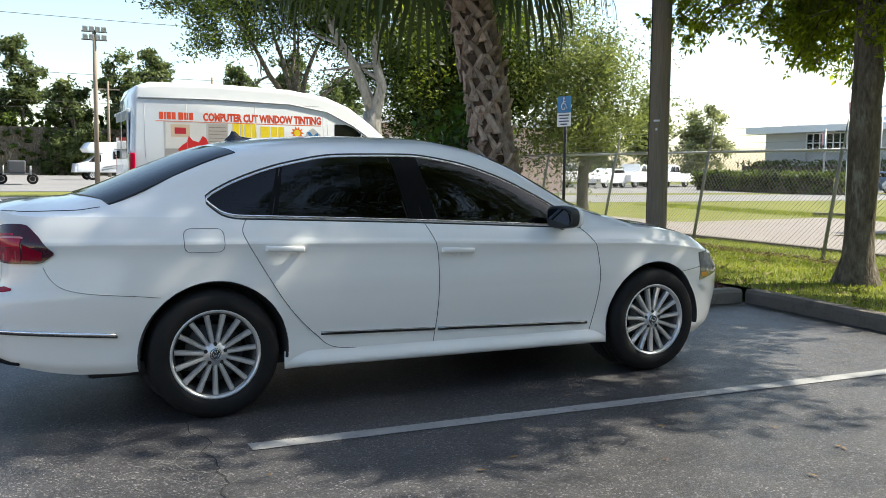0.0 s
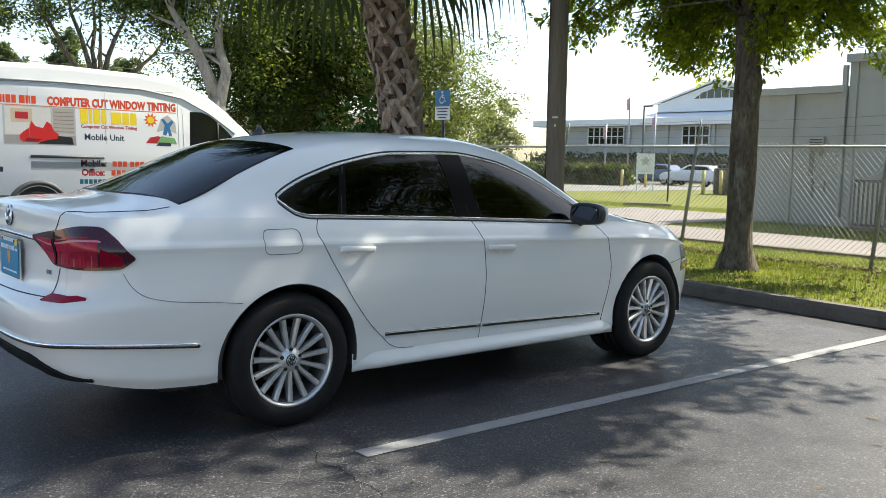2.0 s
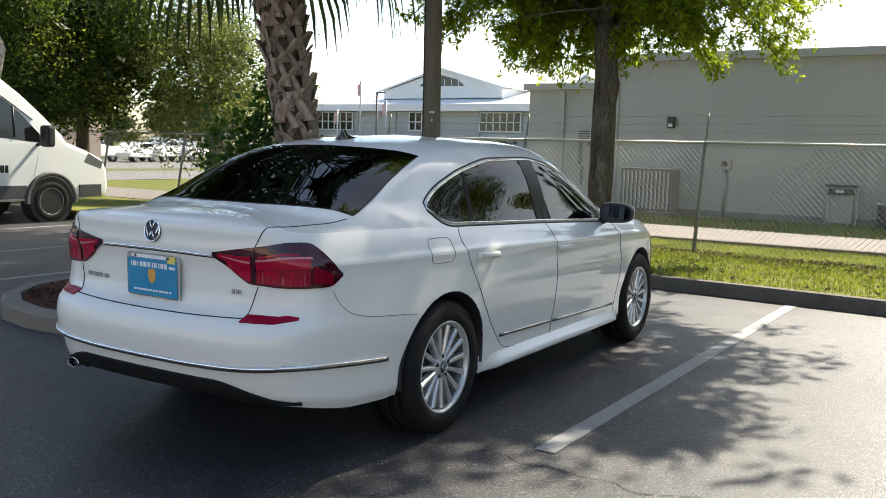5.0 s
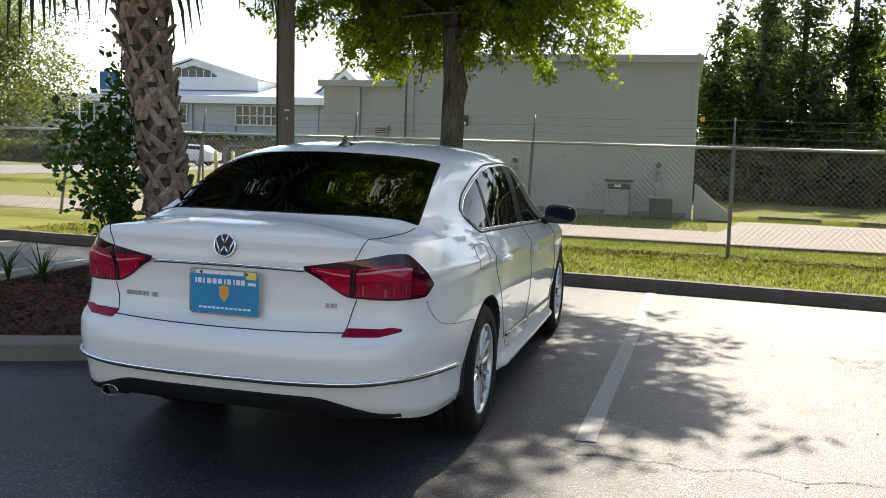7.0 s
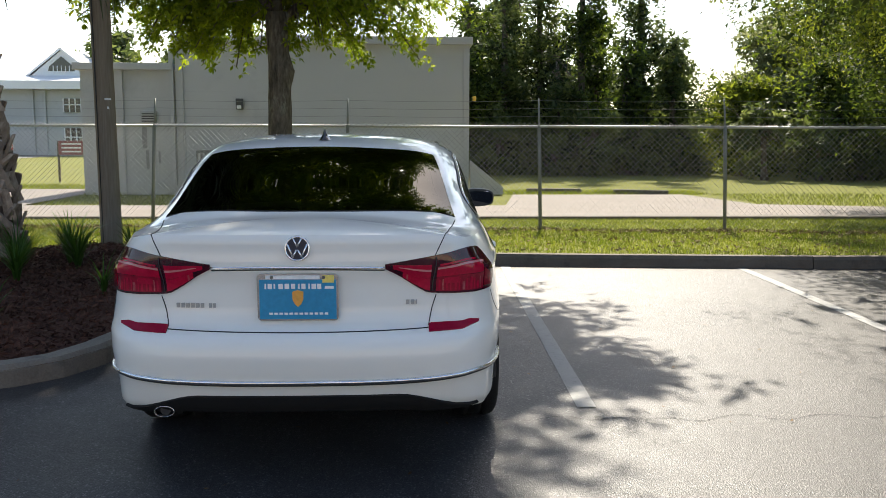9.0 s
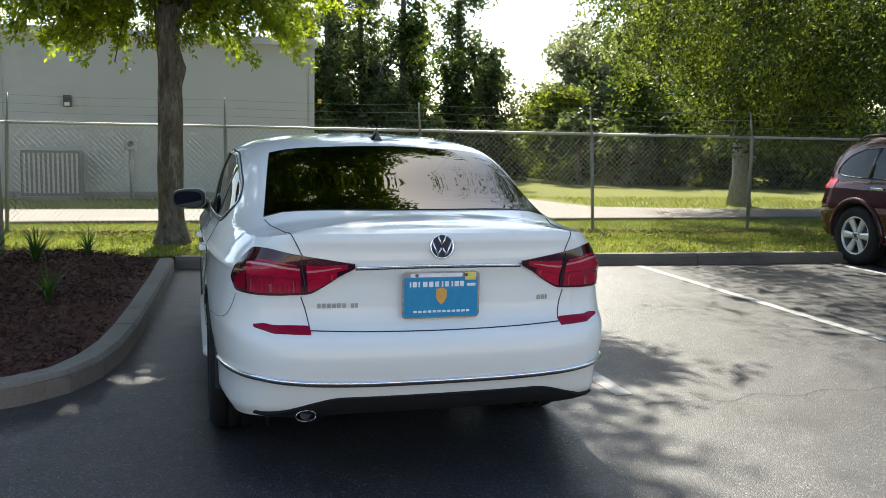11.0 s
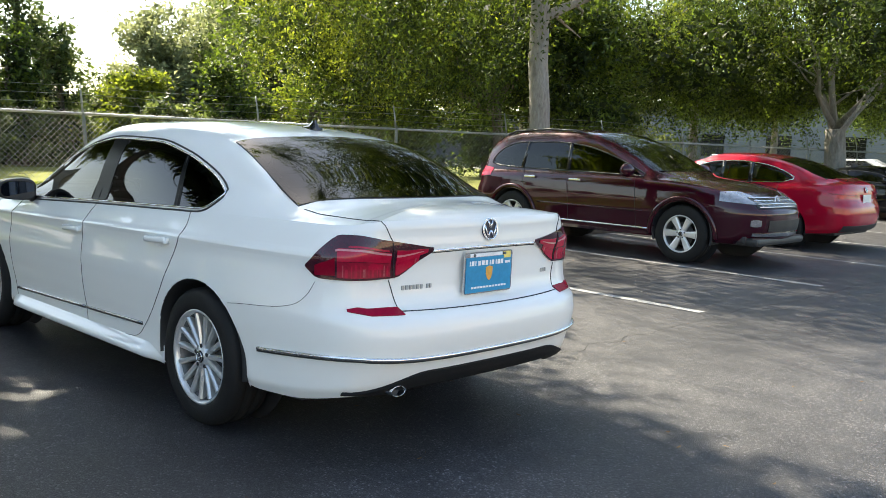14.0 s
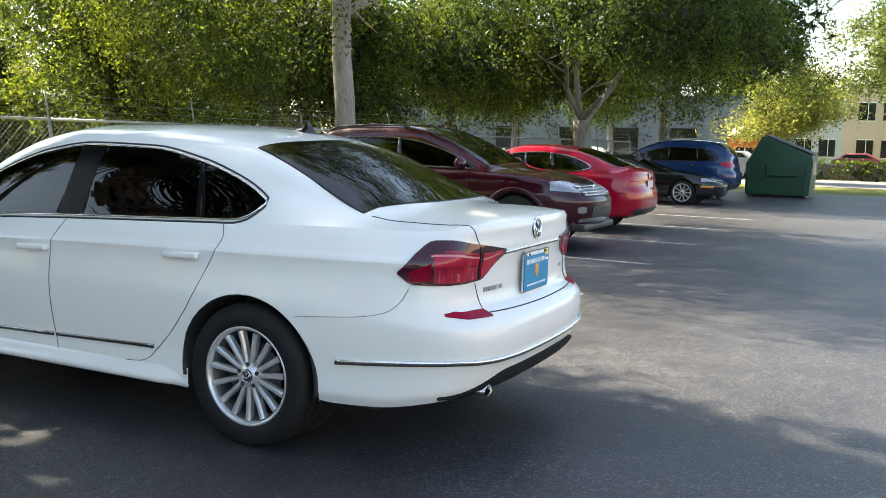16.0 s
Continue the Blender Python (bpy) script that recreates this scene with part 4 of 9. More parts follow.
    def panels(self, parent, rules, material, holes):
        """Cuts the skin into panels: rules of (name, test(gridno, x, y, z)); holes: tests for what is left open."""
        buckets = {}
        for gi, (g, nm) in enumerate(zip(self.grids, self.normals)):
            r, c = g.shape[:2]
            g = g.copy()
            cx = (g[:-1, :-1] + g[1:, 1:] + g[:-1, 1:] + g[1:, :-1]) / 4
            keep = np.ones((r - 1, c - 1), bool)
            if gi == 0:
                for wx in self.wheels:
                    d = np.hypot(g[:, :, 0] - wx, g[:, :, 2] - self.hub_z)
                    dc = np.hypot(cx[:, :, 0] - wx, cx[:, :, 2] - self.hub_z)
                    ok = cx[:, :, 1] > 0.5
                    keep &= ~((dc < self.arch) & ok)
                    near = (np.abs(d - self.arch) < 0.03) & (g[:, :, 1] > 0.5) & (d > 1e-6)
                    f = np.where(near, self.arch / np.maximum(d, 1e-6), 1)
                    g[:, :, 0] = wx + (g[:, :, 0] - wx) * f
                    g[:, :, 2] = self.hub_z + (g[:, :, 2] - self.hub_z) * f
            for sgn in (1, -1):
                k2 = keep.copy()
                for hole in holes:
                    k2 &= ~hole(gi, cx[:, :, 0], sgn * cx[:, :, 1], cx[:, :, 2])
                name_of = np.full(k2.shape, -1)
                for ri in range(len(rules) - 1, -1, -1):
                    name_of[rules[ri][1](gi, cx[:, :, 0], sgn * cx[:, :, 1], cx[:, :, 2])] = ri
                for i, j in zip(*np.nonzero(k2)):
                    b = buckets.setdefault(name_of[i, j], ([], {}, [], []))
                    ids = []
                    for a2, b2 in ((i, j), (i, j + 1), (i + 1, j + 1), (i + 1, j)):
                        key = (gi, a2, b2, sgn)
                        if key not in b[1]:
                            b[1][key] = len(b[0])
                            b[0].append((g[a2, b2, 0], sgn * g[a2, b2, 1], g[a2, b2, 2]))
                            b[2].append((nm[a2, b2, 0], sgn * nm[a2, b2, 1], nm[a2, b2, 2]))
                        ids.append(b[1][key])
                    q = [np.array(b[0][t]) for t in ids]
                    up = np.dot(np.cross(q[2] - q[0], q[3] - q[1]), np.array(b[2][ids[0]]) + np.array(b[2][ids[2]])) > 0
                    b[3].append(ids if up else ids[::-1])
        for ri, (verts, _, norms, faces) in sorted(buckets.items()):
            me = bpy.data.meshes.new(rules[ri][0])
            me.from_pydata(verts, [], faces)
            ob = link_mesh(rules[ri][0], me, material, parent, smooth=True)
            me.normals_split_custom_set_from_vertices(norms)

    def patch(self, name, fn, n, m, material, parent, off=0.004, label="", rim=0.01):
        """A plate that hugs the skin: fn(u, v, off) gives its points; its edge turns in."""
        verts, faces = [], []
        for i in range(n + 1):
            for j in range(m + 1):
                verts.append(fn(i / n, j / m, off))
        for i in range(n):
            for j in range(m):
                a = i * (m + 1) + j
                faces.append((a, a + 1, a + m + 2, a + m + 1))
        edge = [i * (m + 1) for i in range(n + 1)] + [n * (m + 1) + j for j in range(1, m + 1)] + [i * (m + 1) + m for i in range(n - 1, -1, -1)] + list(range(m - 1, 0, -1))
        o = len(verts)
        for e in edge:
            i, j = divmod(e, m + 1)
            verts.append(fn(i / n, j / m, off - rim))
        k = len(edge)
        for t in range(k):
            faces.append((edge[t], edge[(t + 1) % k], o + (t + 1) % k, o + t))
        bm = bmesh.new()
        me = bpy.data.meshes.new(name)
        me.from_pydata([tuple(v) for v in verts], [], faces)
        bm.from_mesh(me)
        bmesh.ops.recalc_face_normals(bm, faces=bm.faces)
        bm.to_mesh(me)
        bm.free()
        ob = link_mesh(name, me, material, parent, label, smooth=True)
        ob.data.set_sharp_from_angle(angle=radians(40))
        return ob

    def side_patch(self, name, lower, upper, sgn, material, parent, n=24, m=6, off=0.004, label=""):
        """Between two curves of (x, z) on one side."""
        lx, lz = zip(*lower)
        ux, uz = zip(*upper)
        tl, tu = np.linspace(0, 1, len(lx)), np.linspace(0, 1, len(ux))

        def fn(u, v, o):
            x = float(ease(tl, lx, u)) * (1 - v) + float(ease(tu, ux, u)) * v
            z = float(ease(tl, lz, u)) * (1 - v) + float(ease(tu, uz, u)) * v
            return self.on_side(x, z, sgn, o)

        return self.patch(name, fn, n, m, material, parent, off, label)

    def strip(self, name, pts, width, material, parent, height=0.004, label=""):
        """A narrow moulding over points that lie on the skin; its width is upright or along 'across'."""
        v, f = tube_data(pts, width, 6)
        return raw(name, v, f, material, parent, label, smooth=True)


CHROME = surf("chrome", (0.62, 0.63, 0.64), (0.68, 0.69, 0.70), 5.0, 0.09, 0, 50.0, metal=1.0)
ALLOY = surf("alloy_wheel", (0.62, 0.62, 0.615), (0.70, 0.70, 0.69), 12.0, 0.3, 0.05, 200.0, metal=0.6)
ALLOY_DARK = surf("brake_iron", (0.05, 0.05, 0.05), (0.09, 0.085, 0.08), 12.0, 0.6, 0.1, 100.0, metal=0.4)
FILM = tinted("tinted_glass", (0.035, 0.039, 0.04), 0.78)
CLEARISH = tinted("car_glass", (0.22, 0.24, 0.235), 0.85)
SEAM = surf("panel_gap", (0.02, 0.02, 0.022), (0.035, 0.035, 0.036), 5.0, 0.9)
GLOSSBLACK = surf("gloss_black", (0.010, 0.010, 0.011), (0.014, 0.014, 0.015), 5.0, 0.12, 0, 50.0, coat=0.5)
SEATCLOTH = surf("seat_cloth", (0.04, 0.04, 0.042), (0.06, 0.06, 0.06), 9.0, 0.9, 0.3, 200.0)
LAMP_RED = surf("red_lens", (0.34, 0.002, 0.026), (0.50, 0.004, 0.040), 30.0, 0.08, 0, 90.0, spec=0.3, coat=0.4)
LAMP_DARK = surf("smoked_red_lens", (0.038, 0.0008, 0.008), (0.055, 0.001, 0.011), 9.0, 0.04, 0, 90.0, spec=0.35, coat=0.6)
LAMP_PALE = surf("pale_lens", (0.32, 0.03, 0.05), (0.45, 0.09, 0.11), 30.0, 0.12, 0.15, 120.0, coat=0.6)
LAMP_CLEAR = surf("clear_lens", (0.20, 0.20, 0.21), (0.42, 0.42, 0.43), 22.0, 0.08, 0.15, 70.0, metal=0.5, coat=0.8)
LAMP_AMBER = surf("amber_lens", (0.55, 0.20, 0.03), (0.62, 0.25, 0.05), 14.0, 0.15, 0, 70.0, coat=0.6)


def paint(name, c, flake=0.0):
    m = bpy.data.materials.new(name)
    m.use_nodes = True
    nd, lk = m.node_tree.nodes, m.node_tree.links
    b = nd["Principled BSDF"]
    co, no, rp = nd.new("ShaderNodeTexCoord"), nd.new("ShaderNodeTexNoise"), nd.new("ShaderNodeValToRGB")
    no.inputs["Scale"].default_value, no.inputs["Detail"].default_value = 1.3, 3
    lk.new(co.outputs["Object"], no.inputs["Vector"])
    rp.color_ramp.elements[0].color, rp.color_ramp.elements[1].color = (*(v * 0.965 for v in c), 1), (*c, 1)
    lk.new(no.outputs["Fac"], rp.inputs["Fac"])
    lk.new(rp.outputs["Color"], b.inputs["Base Color"])
    b.inputs["Roughness"].default_value, b.inputs["Metallic"].default_value = 0.32, flake
    b.inputs["Specular IOR Level"].default_value = 0.02
    b.inputs["Coat Weight"].default_value, b.inputs["Coat Roughness"].default_value = 1.0, 0.025
    return m


BARREL = surf("wheel_barrel", (0.10, 0.10, 0.10), (0.16, 0.16, 0.155), 9.0, 0.45, 0, 90.0, metal=0.6)


def lathe(profile, n=48, axis_y=True):
    """Vertices and faces of a profile of (radius, along) turned about the y axis."""
    verts, faces = [], []
    k = len(profile)
    for i in range(n):
        a = 2 * math.pi * i / n
        for r, t in profile:
            verts.append((r * math.cos(a), t, r * math.sin(a)))
    for i in range(n):
        for j in range(k - 1):
            a, b = i * k + j, ((i + 1) % n) * k + j
            faces.append((a, a + 1, b + 1, b))
    return verts, faces


def make_wheel(parent, x, y, sgn, radius, rim, spokes, width=0.225, spoke_w=(0.011, 0.015), pair=False, metal=None, turn=0.0, fine=1.0, badge=False):
    """A wheel that faces outward along sgn*y: brake disc with tyre, rim, spokes and cap under it."""
    metal = metal or ALLOY
    at = Matrix.Translation((x, y, radius))

    def turned(name, prof, mat_, par, n=48, label=""):
        v, f = lathe([(r, t * sgn) for r, t in prof], max(10, int(n * fine)))
        me = bpy.data.meshes.new(name)
        me.from_pydata(v, [], f)
        me.transform(at)
        bm = bmesh.new()
        bm.from_mesh(me)
        bmesh.ops.recalc_face_normals(bm, faces=bm.faces)
        bm.to_mesh(me)
        bm.free()
        return link_mesh(name, me, mat_, par, label, smooth=True)

    w = width
    wheel = turned("wheel", [(0.0, -0.07), (0.15, -0.07), (0.15, -0.085), (0.0, -0.085)], ALLOY_DARK, parent)
    R = radius
    turned("tyre", [(rim - 0.005, -0.012), (rim + 0.012, 0.0), (rim + 0.03, 0.006), (R - 0.035, 0.004), (R - 0.012, -0.012), (R - 0.003, -0.03), (R, -0.05), (R, -0.07), (R - 0.008, -0.072), (R - 0.008, -0.08), (R, -0.082), (R, -w / 2 - 0.02), (R - 0.008, -w / 2 - 0.022), (R - 0.008, -w / 2 - 0.03), (R, -w / 2 - 0.032), (R, -w + 0.05), (R - 0.015, -w + 0.012), (rim + 0.02, -w), (rim - 0.005, -w + 0.02)], RUBBER, wheel, 56)
    turned("barrel", [(rim - 0.035, -0.19), (rim - 0.028, -0.05), (rim - 0.015, -0.028)], BARREL, wheel, 40)
    turned("rim", [(rim - 0.016, -0.032), (rim - 0.014, -0.020), (rim - 0.010, -0.010), (rim - 0.004, -0.004), (rim + 0.004, -0.003), (rim + 0.006, -0.012), (rim - 0.004, -0.03)], metal, wheel, 56)
    verts, faces = [], []
    for k in range(spokes):
        a = 2 * math.pi * (k + turn) / spokes
        c, s = math.cos(a), math.sin(a)
        rows = [(0.045, spoke_w[0] * 0.9, -0.030), (0.09, spoke_w[0], -0.026), (0.15, (spoke_w[0] + spoke_w[1]) / 2, -0.024), (rim - 0.018, spoke_w[1], -0.018)]
        o = len(verts)
        for r, hw, t in rows:
            for du, dt in ((-hw * 1.15, -0.03), (-hw * 1.1, -0.006), (-hw * 0.55, 0.004), (hw * 0.55, 0.004), (hw * 1.1, -0.006), (hw * 1.15, -0.03)):
                verts.append(at @ Vector((r * c - du * s, sgn * (t + dt), r * s + du * c)))
        for i in range(len(rows) - 1):
            for j in range(5):
                p = o + i * 6 + j
                faces.append((p, p + 1, p + 7, p + 6))
    me = bpy.data.meshes.new("spokes")
    me.from_pydata([tuple(v) for v in verts], [], faces)
    bm = bmesh.new()
    bm.from_mesh(me)
    bmesh.ops.recalc_face_normals(bm, faces=bm.faces)
    bm.to_mesh(me)
    bm.free()
    link_mesh("spokes", me, metal, wheel)
    turned("hub", [(0.0, -0.018), (0.03, -0.018), (0.034, -0.022), (0.06, -0.026), (0.066, -0.045), (0.05, -0.07)], metal, wheel, 32)
    turned("centre_cap", [(0.0, -0.010), (0.024, -0.011), (0.028, -0.014), (0.031, -0.019)], GLOSSBLACK, wheel, 24)
    turned("cap_ring", [(0.023, -0.011), (0.0255, -0.0075), (0.028, -0.011)], CHROME, wheel, 24)
    if badge:
        for x0, z0, x1, z1 in ((-0.32, 0.8, -0.02, 0.12), (0.32, 0.8, 0.02, 0.12), (-0.75, 0.36, -0.36, -0.72), (0.75, 0.36, 0.36, -0.72), (-0.36, -0.72, -0.06, -0.1), (0.36, -0.72, 0.06, -0.1)):
            tube("cap_bar", [at @ Vector((x0 * 0.023, -sgn * 0.0095, z0 * 0.023)), at @ Vector((x1 * 0.023, -sgn * 0.0095, z1 * 0.023))], 0.0022, CHROME, wheel, n=5)
    for k in range(5):
        a = 2 * math.pi * (k + 0.25) / 5
        p = at @ Vector((0.052 * math.cos(a), sgn * -0.03, 0.052 * math.sin(a)))
        cyl("wheel_bolt", p, p + Vector((0, sgn * 0.008, 0)), 0.010, BLACKPL, wheel, n=10)
    return wheel

# ---- the white saloon ----
WHITE_CAR = paint("white_car_paint", (0.855, 0.85, 0.81))
BRIGHT = surf("bright_trim", (0.84, 0.85, 0.86), (0.88, 0.89, 0.90), 5.0, 0.27, 0, 50.0, metal=1.0)
PILLAR = surf("pillar_black", (0.006, 0.006, 0.0065), (0.008, 0.008, 0.0085), 6, 0.3, spec=0.09)
EMBLEM_BLUE = surf("emblem_blue", (0.008, 0.014, 0.035), (0.012, 0.02, 0.045), 8, 0.3, spec=0.3)


def emblem(parent, p, n, r, name="emblem"):
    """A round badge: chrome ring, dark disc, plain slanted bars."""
    m = Matrix.Translation(p) @ Vector(n).to_track_quat("Z", "Y").to_matrix().to_4x4()
    bm = bmesh.new()
    bmesh.ops.create_cone(bm, cap_ends=True, segments=40, radius1=r, radius2=r * 0.96, depth=0.008, matrix=m @ Matrix.Translation((0, 0, 0.004)))
    e = part(name, bm, EMBLEM_BLUE, parent, "round dark emblem with chrome ring")
    v, f = tube_data([m @ Vector((r * 0.95 * math.cos(a), r * 0.95 * math.sin(a), 0.008)) for a in np.linspace(0, 2 * math.pi, 41)[:-1]], r * 0.085, 8, True)
    raw("ring", v, f, BRIGHT, e, smooth=True)
    for x0, y0, x1, y1 in ((-0.32, 0.82, -0.02, 0.12), (0.32, 0.82, 0.02, 0.12), (-0.78, 0.38, -0.36, -0.72), (0.78, 0.38, 0.36, -0.72), (-0.36, -0.72, -0.06, -0.1), (0.36, -0.72, 0.06, -0.1)):
        a, b = m @ Vector((x0 * r, y0 * r, 0.0095)), m @ Vector((x1 * r, y1 * r, 0.0095))
        tube("bar", [a, b], r * 0.085, BRIGHT, e, n=6)
    return e


def build_sedan():
    root = thing("sedan", "glossy white saloon car with dark tinted windows parked in a bay", "car")
    plan = [(-1.135, 0), (-1.13, 0.25), (-1.11, 0.48), (-1.06, 0.65), (-0.975, 0.755), (-0.84, 0.822), (-0.62, 0.868), (-0.35, 0.895), (0, 0.910), (0.7, 0.918), (1.4, 0.918), (2.1, 0.916), (2.6, 0.910), (2.95, 0.893), (3.2, 0.85), (3.4, 0.765), (3.55, 0.63), (3.645, 0.44), (3.69, 0.22), (3.70, 0)]
    levels = [(0.0, 0.10, 0.055, 0.16), (0.08, 0.06, 0.03, 0.06), (0.2, 0.035, 0.028, 0.02), (0.35, 0.006, 0.014, 0.0), (0.46, 0.0, 0.005, 0.0), (0.53, 0.008, 0.002, 0.006), (0.565, 0.026, 0.0, 0.01), (0.605, 0.098, 0.0, 0.016), (0.685, 0.118, 0.005, 0.03),
              (0.78, 0.118, 0.009, 0.06), (0.825, 0.108, 0.006, 0.075), (0.85, 0.101, 0.002, 0.085), (0.862, 0.098, 0.006, 0.09), (0.88, 0.096, 0.016, 0.10), (0.93, 0.100, 0.037, 0.13), (0.98, 0.096, 0.062, 0.17), (1.0, 0.108, 0.074, 0.20)]
    belt = [(-1.14, 1.025), (-0.9, 1.03), (-0.6, 1.035), (-0.3, 1.032), (0.18, 1.025), (1.15, 0.995), (2.1, 0.955), (2.6, 0.94), (3.0, 0.90), (3.3, 0.83), (3.5, 0.76), (3.7, 0.70)]
    crest = [(-1.04, 1.066), (-0.98, 1.088), (-0.85, 1.103), (-0.66, 1.116), (-0.62, 1.122), (-0.58, 1.134), (-0.54, 1.150), (-0.40, 1.206), (-0.15, 1.315), (0.1, 1.405), (0.25, 1.437), (0.5, 1.466), (0.9, 1.485), (1.3, 1.482), (1.6, 1.448), (1.85, 1.378), (2.1, 1.27), (2.35, 1.14), (2.6, 1.02), (2.75, 0.985), (3.0, 0.955), (3.3, 0.89), (3.5, 0.81), (3.62, 0.73), (3.7, 0.70)]
    sections = [(-0.66, 0.57, 1.075, 0.475, 1.09), (-0.40, 0.672, 1.105, 0.612, 1.135), (-0.15, 0.70, 1.155, 0.628, 1.235), (0.1, 0.712, 1.215, 0.615, 1.33), (0.25, 0.717, 1.265, 0.605, 1.372), (0.5, 0.72, 1.322, 0.595, 1.412), (0.9, 0.728, 1.360, 0.595, 1.434), (1.3, 0.728, 1.348, 0.595, 1.43), (1.6, 0.735, 1.28, 0.60, 1.382), (1.85, 0.745, 1.185, 0.615, 1.295), (2.1, 0.765, 1.075, 0.645, 1.165), (2.35, 0.785, 0.985, 0.68, 1.04), (2.55, 0.72, 0.985, 0.62, 1.005), (2.76, 0.57, 0.97, 0.475, 0.98)]
    sill = [(-1.14, 0.335), (-0.95, 0.315), (-0.65, 0.272), (-0.35, 0.262), (0, 0.235), (0.4, 0.225), (2.4, 0.215), (2.9, 0.22), (3.3, 0.20), (3.7, 0.22)]
    sh = Shell(plan, levels, belt, crest, sections, sill, (0.0, 2.803), 0.378, 0.334, tuck=[(-1.2, 0.03), (-0.6, 0.028), (-0.1, 0.016), (0.7, 0.0), (3.8, 0.0)])
    # window outlines along the side, x and z
    rear_glass = [(-0.50, 0.63), (0.08, 0.565), (0.04, 0.0), (0.08, -0.565), (-0.50, -0.63)]
    wind = [(1.76, 0.55), (2.52, 0.66), (2.52, -0.66), (1.76, -0.55)]
    inner = [(0.5 * 0.02 + x * 0.985, z) for x, z in [(0.05, 1.10), (0.15, 1.06), (2.05, 0.985), (1.9, 1.12), (1.65, 1.225), (1.4, 1.29), (1.1, 1.32), (0.72, 1.315), (0.4, 1.265), (0.2, 1.2)]]
    holes = [lambda g, x, y, z: (g == 1) & in_poly(x, z, inner) & (np.abs(y) > 0.6),
             lambda g, x, y, z: (g == 1) & in_poly(x, y, rear_glass),
             lambda g, x, y, z: (g == 1) & in_poly(x, y, wind)]
    rear_door = [(0.16, 1.06), (0.14, 0.96), (0.20, 0.84), (0.34, 0.61), (0.54, 0.39), (0.65, 0.32), (1.22, 0.295), (1.24, 0.45), (1.24, 0.81), (1.17, 1.06)]
    front_door = [(1.17, 1.06), (1.24, 0.81), (1.24, 0.45), (1.22, 0.295), (2.29, 0.26), (2.35, 0.60), (2.33, 0.81), (2.21, 1.06)]
    rules = [("rear_bumper", lambda g, x, y, z: (g == 0) & (x < -0.36) & (z < np.where(x < -0.95, 0.68, 0.66 - 0.05 * (x + 0.8)))),
             ("front_bumper", lambda g, x, y, z: (g == 0) & (x > 3.17) & (z < 0.64)),
             ("door", lambda g, x, y, z: (g == 0) & (y < 0) & in_poly(x, z, rear_door)),
             ("door", lambda g, x, y, z: (g == 0) & (y < 0) & in_poly(x, z, front_door)),
             ("door", lambda g, x, y, z: (g == 0) & (y > 0) & in_poly(x, z, rear_door)),
             ("door", lambda g, x, y, z: (g == 0) & (y > 0) & in_poly(x, z, front_door)),
             ("boot_lid", lambda g, x, y, z: ((g == 1) & (x < -0.55) & (np.abs(y) < 0.60)) | ((g == 0) & (x < -0.9) & (np.abs(y) < 0.56))),
             ("bonnet", lambda g, x, y, z: (g == 1) & (x > 2.6) & (np.abs(y) < 0.70)),
             ("roof", lambda g, x, y, z: (g == 1) & (z > 1.30)),
             ("sill", lambda g, x, y, z: (g == 0) & (y > 0) & (x > 0.3) & (x < 2.5) & (z < 0.30)),
             ("sill", lambda g, x, y, z: (g == 0) & (y < 0) & (x > 0.3) & (x < 2.5) & (z < 0.30)),
             ("body", lambda g, x, y, z: np.ones(np.shape(x), bool))]
    sh.panels(root, rules, WHITE_CAR, holes)
    # seams
    def seam(pts, how, r=0.0018):
        dense = []
        for a, b in zip(pts, pts[1:]):
            k = max(1, int(math.hypot(a[0] - b[0], a[1] - b[1]) / 0.012))
            dense += [(a[0] + (b[0] - a[0]) * i / k, a[1] + (b[1] - a[1]) * i / k) for i in range(k)]
        dense.append(pts[-1])
        tube("seam", [how(*p) for p in dense], r, SEAM, root, n=5)

    def curve(pts, k=6):
        t = np.linspace(0, 1, len(pts))
        tt = np.linspace(0, 1, len(pts) * k)
        return list(zip(ease(t, [p[0] for p in pts], tt), ease(t, [p[1] for p in pts], tt)))

    for sg in (-1, 1):
        on = lambda x, z: sh.on_side(x, z, sg, 0.0008)
        seam(curve([(0.17, 1.02), (0.145, 0.96), (0.165, 0.90), (0.20, 0.84), (0.34, 0.61), (0.44, 0.485), (0.54, 0.39), (0.59, 0.345), (0.65, 0.322), (0.75, 0.313)]), on)
        seam([(0.75, 0.313), (1.22, 0.297), (2.28, 0.262)], on)
        seam(curve([(1.17, 0.995), (1.215, 0.90), (1.24, 0.80), (1.245, 0.62), (1.24, 0.45), (1.22, 0.297)]), on)
        seam(curve([(2.21, 0.955), (2.29, 0.88), (2.335, 0.80), (2.355, 0.62), (2.33, 0.42), (2.285, 0.262)]), on)
        seam(curve([(-0.79, 0.80), (-0.765, 0.75), (-0.71, 0.70), (-0.6, 0.672), (-0.36, 0.650), (-0.27, 0.640)]), on, 0.0012)
        seam(curve([(3.03, 0.64), (3.2, 0.66), (3.34, 0.70)]), on)
        # fuel flap on the passenger side
        if sg < 0:
            r, x0, x1, z0, z1 = 0.032, -0.150, 0.048, 0.858, 0.975
            pts = []
            for cx, cz, a0 in ((x1 - r, z1 - r, 0), (x0 + r, z1 - r, 90), (x0 + r, z0 + r, 180), (x1 - r, z0 + r, 270)):
                pts += [(cx + r * math.cos(radians(a0 + d)), cz + r * math.sin(radians(a0 + d))) for d in (0, 30, 60, 90)]
            seam(pts + pts[:1], on, 0.0013)
